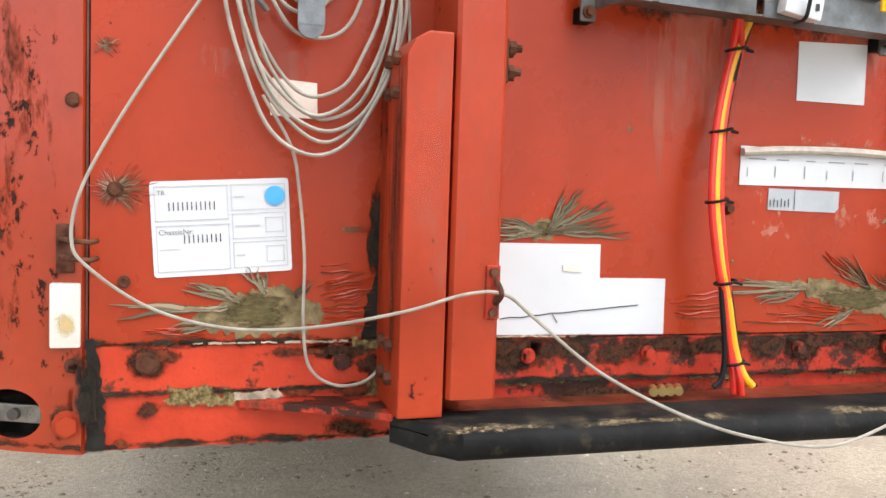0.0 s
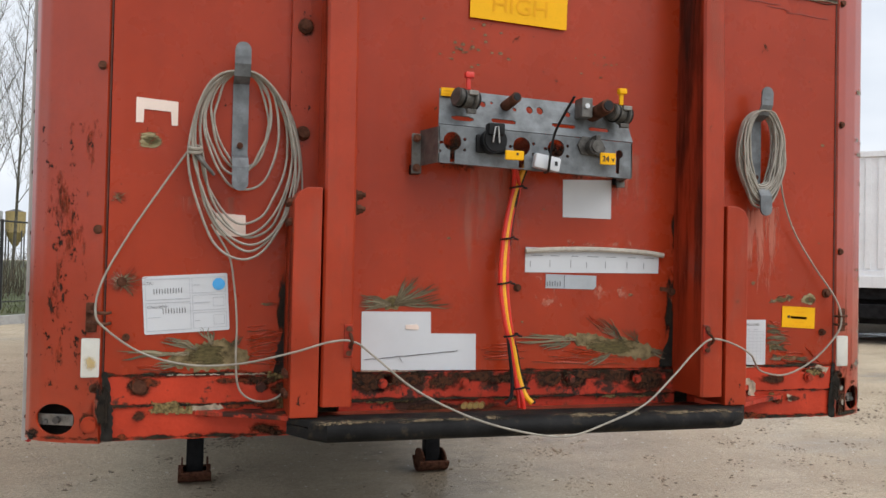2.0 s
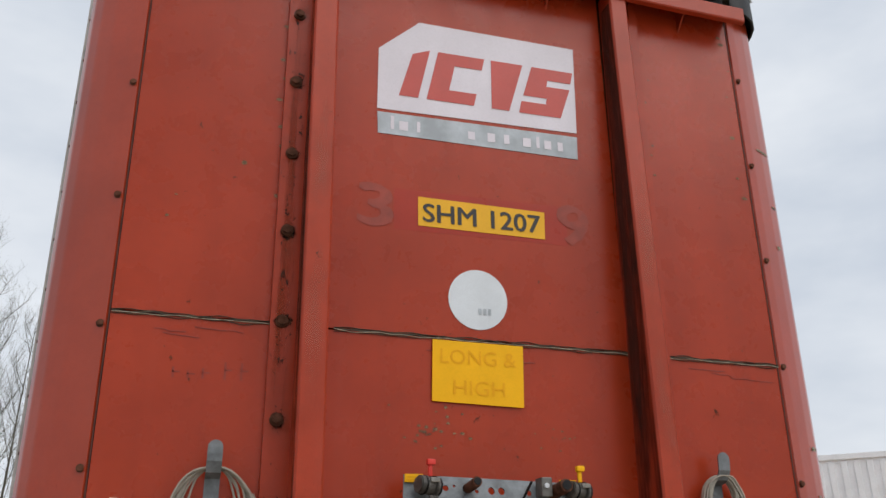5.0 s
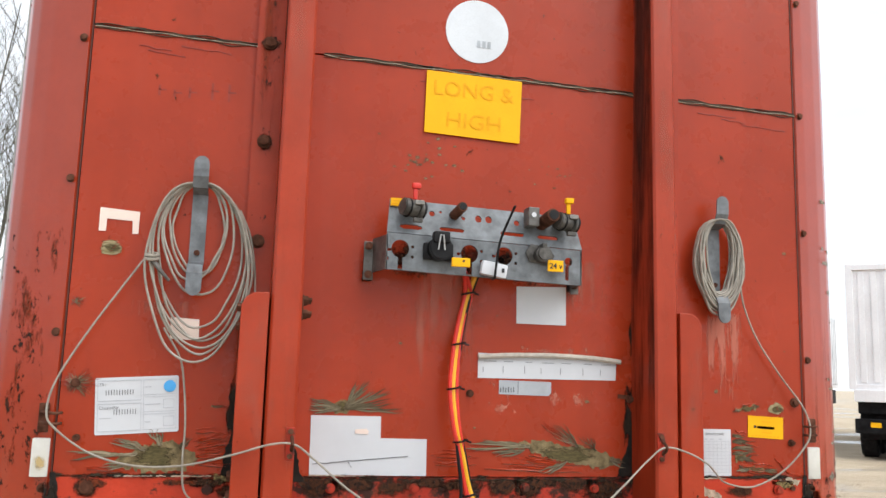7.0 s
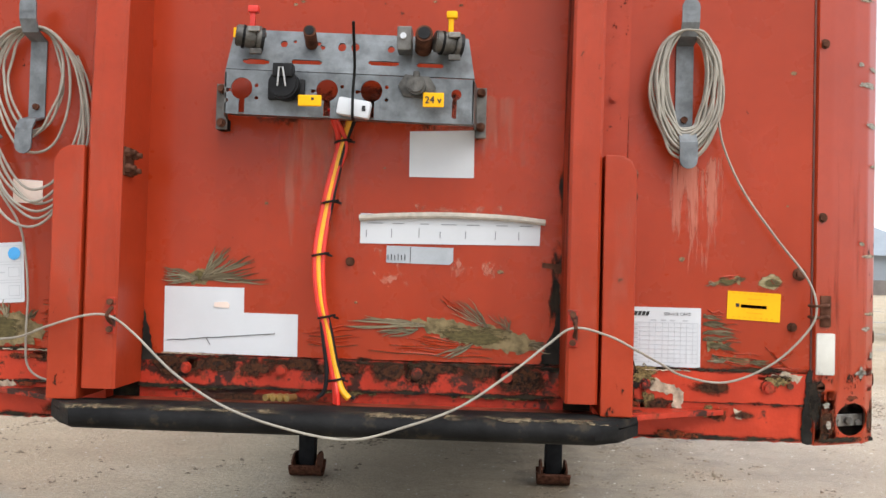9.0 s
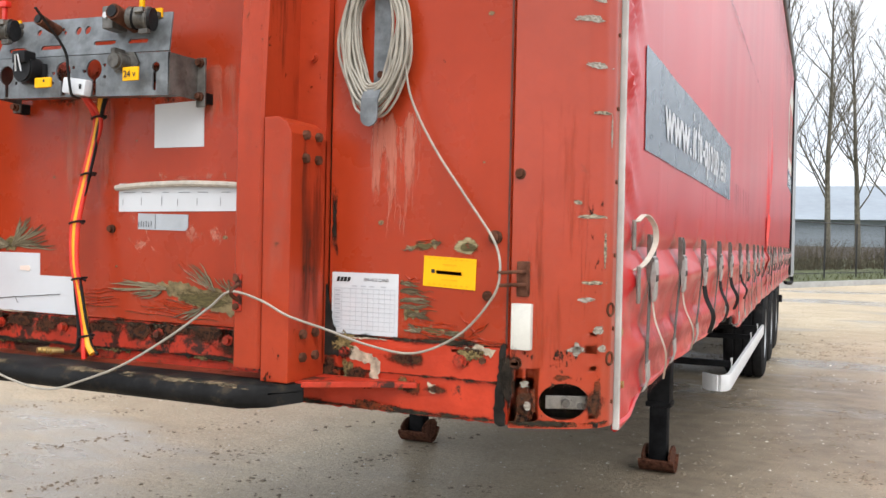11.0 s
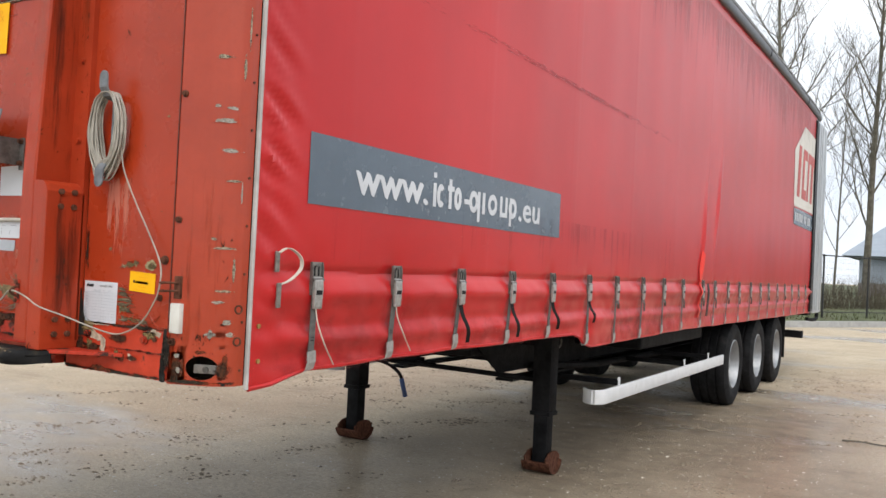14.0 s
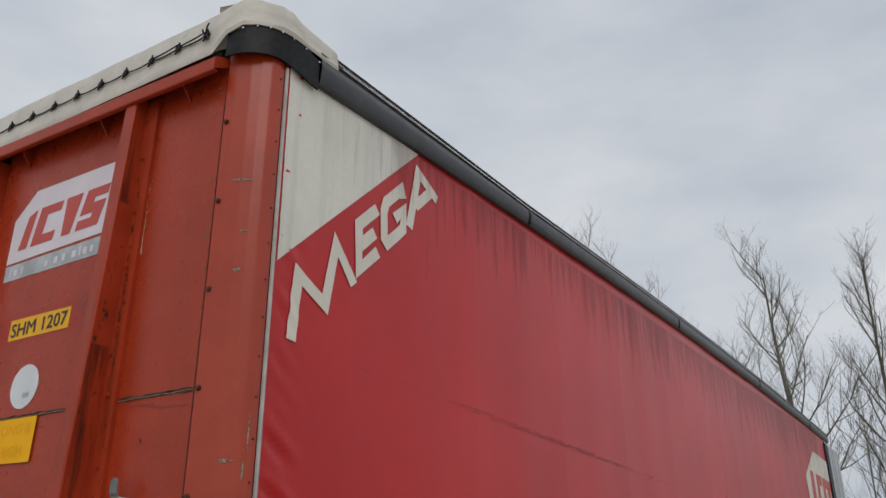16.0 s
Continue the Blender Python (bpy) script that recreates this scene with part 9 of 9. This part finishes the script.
bm = bmesh.new()
box(bm, -4.05, 46.05, 86.95, 110, 0, 1.5)
part("plinth", bm, M_BRICKY, shed)
bm = bmesh.new()
hull = [bm.verts.new(q) for q in ((-5.5, 86.2, 4.0), (47, 86.2, 4.0), (47, 110.8, 4.0), (-5.5, 110.8, 4.0), (-2.0, 98, 7.9), (44, 98, 7.9))]
for f in ((0, 1, 5, 4), (1, 2, 5), (2, 3, 4, 5), (3, 0, 4), (3, 2, 1, 0)):
    bm.faces.new([hull[i] for i in f])
part("roof", bm, M_SHEDROOF, shed)
# a feed silo and low sheds on the other side
for at_x, r, tone in ((-22.4, 1.22, (0.33, 0.25, 0.10)), (-25.2, 1.25, (0.40, 0.42, 0.42))):
    silo = tagged(new("silo"), "ochre feed silo on thin legs" if r < 1.24 else "grey steel feed silo on thin legs", "silo", "feed silos")
    bm = bmesh.new()
    drum(bm, (at_x, 120, 6.1), (0, 0, 1), r, 2.7, 20)
    drum(bm, (at_x, 120, 3.85), (0, 0, 1), 0.3, 1.8, 20, r)
    part("hopper", bm, material("silo_sheet", tone, 0.6), silo, smooth=True)
    bm = bmesh.new()
    drum(bm, (at_x, 120, 7.6), (0, 0, 1), r, 0.35, 20, 0.3)
    part("lid", bm, M_GALV_D, silo, smooth=True)
    for dx, dy in ((-1, -1), (1, -1), (1, 1), (-1, 1)):
        bm = bmesh.new()
        tube(bm, [Vector((at_x + dx * r * 0.75, 120 + dy * r * 0.75, 0)), Vector((at_x + dx * r * 0.75, 120 + dy * r * 0.75, 5.0))], 0.09, 6)
        part("leg", bm, M_GALV_D, silo)
barn = tagged(new("barn"), "low dark farm building in the distance", "building")
bm = bmesh.new()
box(bm, -46, -21, 68, 80, 0, 3.4)
part("wall", bm, M_BRICKY, barn)
bm = bmesh.new()
prism(bm, [(67, 3.4), (74, 6.4), (81, 3.4)], "x", -47, -20)
part("roof", bm, M_SHEDROOF, barn)


# ---- other trailers, parked slantwise ----
def parked(name, label, at, body, ribbed):
    """A box on a black chassis; its near end faces local -y."""
    t = tagged(new(name), label, "trailer", "trailers parked slantwise")
    bm = bmesh.new()
    box(bm, -1.21, 1.21, 0.06, 12.2, 1.48, 4.08, 0.02)
    part("body", bm, body, t)
    for x in (-1.225, 1.225):
        bm = bmesh.new()
        box(bm, x - 0.07, x + 0.07, 0.0, 0.14, 1.45, 4.12, 0.012)
        part("end_post", bm, body, t)
        bm = bmesh.new()
        for k in range(28):
            y = 0.5 + k * 0.42
            box(bm, x * 0.985 - 0.03, x * 0.985 + 0.03, y, y + 0.2, 1.6, 3.95, 0.02)
        tagged(part("side_ribs", bm, body, t), kind="stuff")
    for z in (1.50, 4.05):
        bm = bmesh.new()
        box(bm, -1.16, 1.16, 0.0, 0.12, z - 0.06, z + 0.06, 0.01)
        part("end_rail", bm, body, t)
    for k in range(9 if ribbed else 2):
        bm = bmesh.new()
        x = -1.0 + 2.0 * k / (8 if ribbed else 1)
        box(bm, x - 0.06, x + 0.06, 0.03, 0.065, 1.6, 3.96, 0.012)
        part("end_rib", bm, body, t)
    bm = bmesh.new()
    box(bm, -1.15, 1.15, 0.1, 12.0, 0.95, 1.42, 0.02)
    box(bm, -1.12, 1.12, 0.3, 5.2, 0.42, 0.95, 0.02)
    box(bm, -1.2, 1.2, -0.1, 0.1, 0.55, 0.85, 0.02)
    part("chassis", bm, M_BLACKMETAL, t)
    bm = bmesh.new()
    box(bm, -0.9, -0.7, -0.108, -0.10, 0.68, 0.78)
    part("tag", bm, M_YELLOW, t)
    bm = bmesh.new()
    box(bm, -1.2, 1.2, -0.05, 0.05, 1.2, 1.45, 0.01)
    part("light_board", bm, M_BOXW, t)
    for y in (1.2, 2.5, 3.8):
        for s in (-1, 1):
            bm = bmesh.new()
            lathe(bm, [(-0.32 * s, 0.27), (-0.34 * s, 0.46), (-0.30 * s, 0.5), (-0.04 * s, 0.5), (0, 0.46), (-0.02 * s, 0.27)], (1.2 * s, y, 0.5), 28)
            w = part("wheel", bm, M_RUBBER, t, smooth=True)
            bm = bmesh.new()
            drum(bm, (1.12 * s, y, 0.5), (1, 0, 0), 0.27, 0.1, 20)
            part("rim", bm, M_RIM, w)
    for s in (-1, 1):
        bm = bmesh.new()
        box(bm, s * 0.8 - 0.06, s * 0.8 + 0.06, 9.2, 9.32, 0.0, 1.0, 0.01)
        part("leg", bm, M_BLACKMETAL, t)
    t.matrix_basis = at
    return t


parked("box_trailer", "white ribbed box trailer on a black chassis", Matrix.Translation((12.95, 12.65, 0)) @ Matrix.Rotation(radians(-45), 4, "Z"), M_BOXW, True)
parked("box_trailer", "grey-white box trailer with a dirty side on a black chassis", Matrix.Translation((11.0, 17.0, 0)) @ Matrix.Rotation(radians(-45), 4, "Z"), M_BOXG, False)
parked("box_trailer", "white box trailer on a black chassis", Matrix.Translation((16.2, 9.4, 0)) @ Matrix.Rotation(radians(-45), 4, "Z"), M_BOXW, False)

# loose bits on the yard
st = random.Random(77)


def crumbs(places, mat, name, label, category):
    """Many small angular lumps lying on the ground, as one body: (x, y, radius) each."""
    verts, faces = [], []
    for x, y, r in places:
        k = len(verts)
        g0, sx = st.uniform(0, 6.28), st.uniform(0.8, 1.5)
        for i in range(5):
            g = g0 + i * 1.2566
            q = r * st.uniform(0.75, 1.25)
            verts.append((x + q * sx * math.cos(g), y + q * math.sin(g), -0.001))
        for i in range(3):
            g = g0 + 0.5 + i * 2.094
            verts.append((x + 0.5 * r * sx * math.cos(g), y + 0.5 * r * math.sin(g), r * st.uniform(0.25, 0.6)))
        a, t = k, k + 5
        faces += [(a, a + 1, t), (a + 1, t + 1, t), (a + 1, a + 2, t + 1), (a + 2, a + 3, t + 1), (a + 3, t + 2, t + 1), (a + 3, a + 4, t + 2), (a + 4, t, t + 2), (a + 4, a, t), (t, t + 1, t + 2)]
    me = bpy.data.meshes.new(name)
    me.from_pydata(verts, [], faces)
    me.materials.append(mat)
    tagged(new(name, me), label, category, kind="stuff")


pebbles = [(st.uniform(-6, 8), st.uniform(-3.5, 17), st.choice((0.003, 0.004, 0.005, 0.007, 0.011)) * st.uniform(0.7, 1.3)) for _ in range(4500)] + [(st.uniform(-4, 5), st.uniform(-1, 6), st.choice((0.003, 0.004, 0.006)) * st.uniform(0.7, 1.3)) for _ in range(4000)]
crumbs(pebbles, material("cream_pebbles", (0.56, 0.51, 0.43), 0.8, vary=0.3, scale=25), "gravel", "loose cream pebbles and grit on the yard", "gravel")
lumps = []
for line in range(190):
    x, y, g = st.uniform(-5, 7), st.uniform(-2, 12), st.gauss(0.9, 0.30)
    for i in range(int(st.uniform(60, 170))):
        x, y = x + 0.022 * math.cos(g), y + 0.022 * math.sin(g)
        g += st.gauss(0, 0.03)
        thick = noise.noise((x * 3.1, y * 3.1, line))
        if thick < -0.05:
            continue
        for _ in range(1 + int(6 * max(0, thick))):
            lumps.append((x + st.gauss(0, 0.05), y + st.gauss(0, 0.07), st.choice((0.003, 0.004, 0.005, 0.006, 0.009, 0.014)) * st.uniform(0.7, 1.3)))
lumps += [(st.uniform(-7, 8), st.uniform(-3, 18), st.uniform(0.004, 0.014)) for _ in range(1500)]
crumbs(lumps, material("damp_mud", (0.20, 0.158, 0.112), 0.9, vary=0.3, scale=14, bump=0.4), "mud_clods", "damp brown crumbs of mud in trails on the yard", "mud")
bm = bmesh.new()
tube(bm, smooth_path([(2.45, 6.6, 0.012), (2.6, 6.62, 0.016), (2.8, 6.6, 0.012), (2.98, 6.64, 0.012)], 4), 0.010, 6, 0.005)
tagged(part("stick", bm, M_BARK), "thin dark stick lying on the yard", "stick")
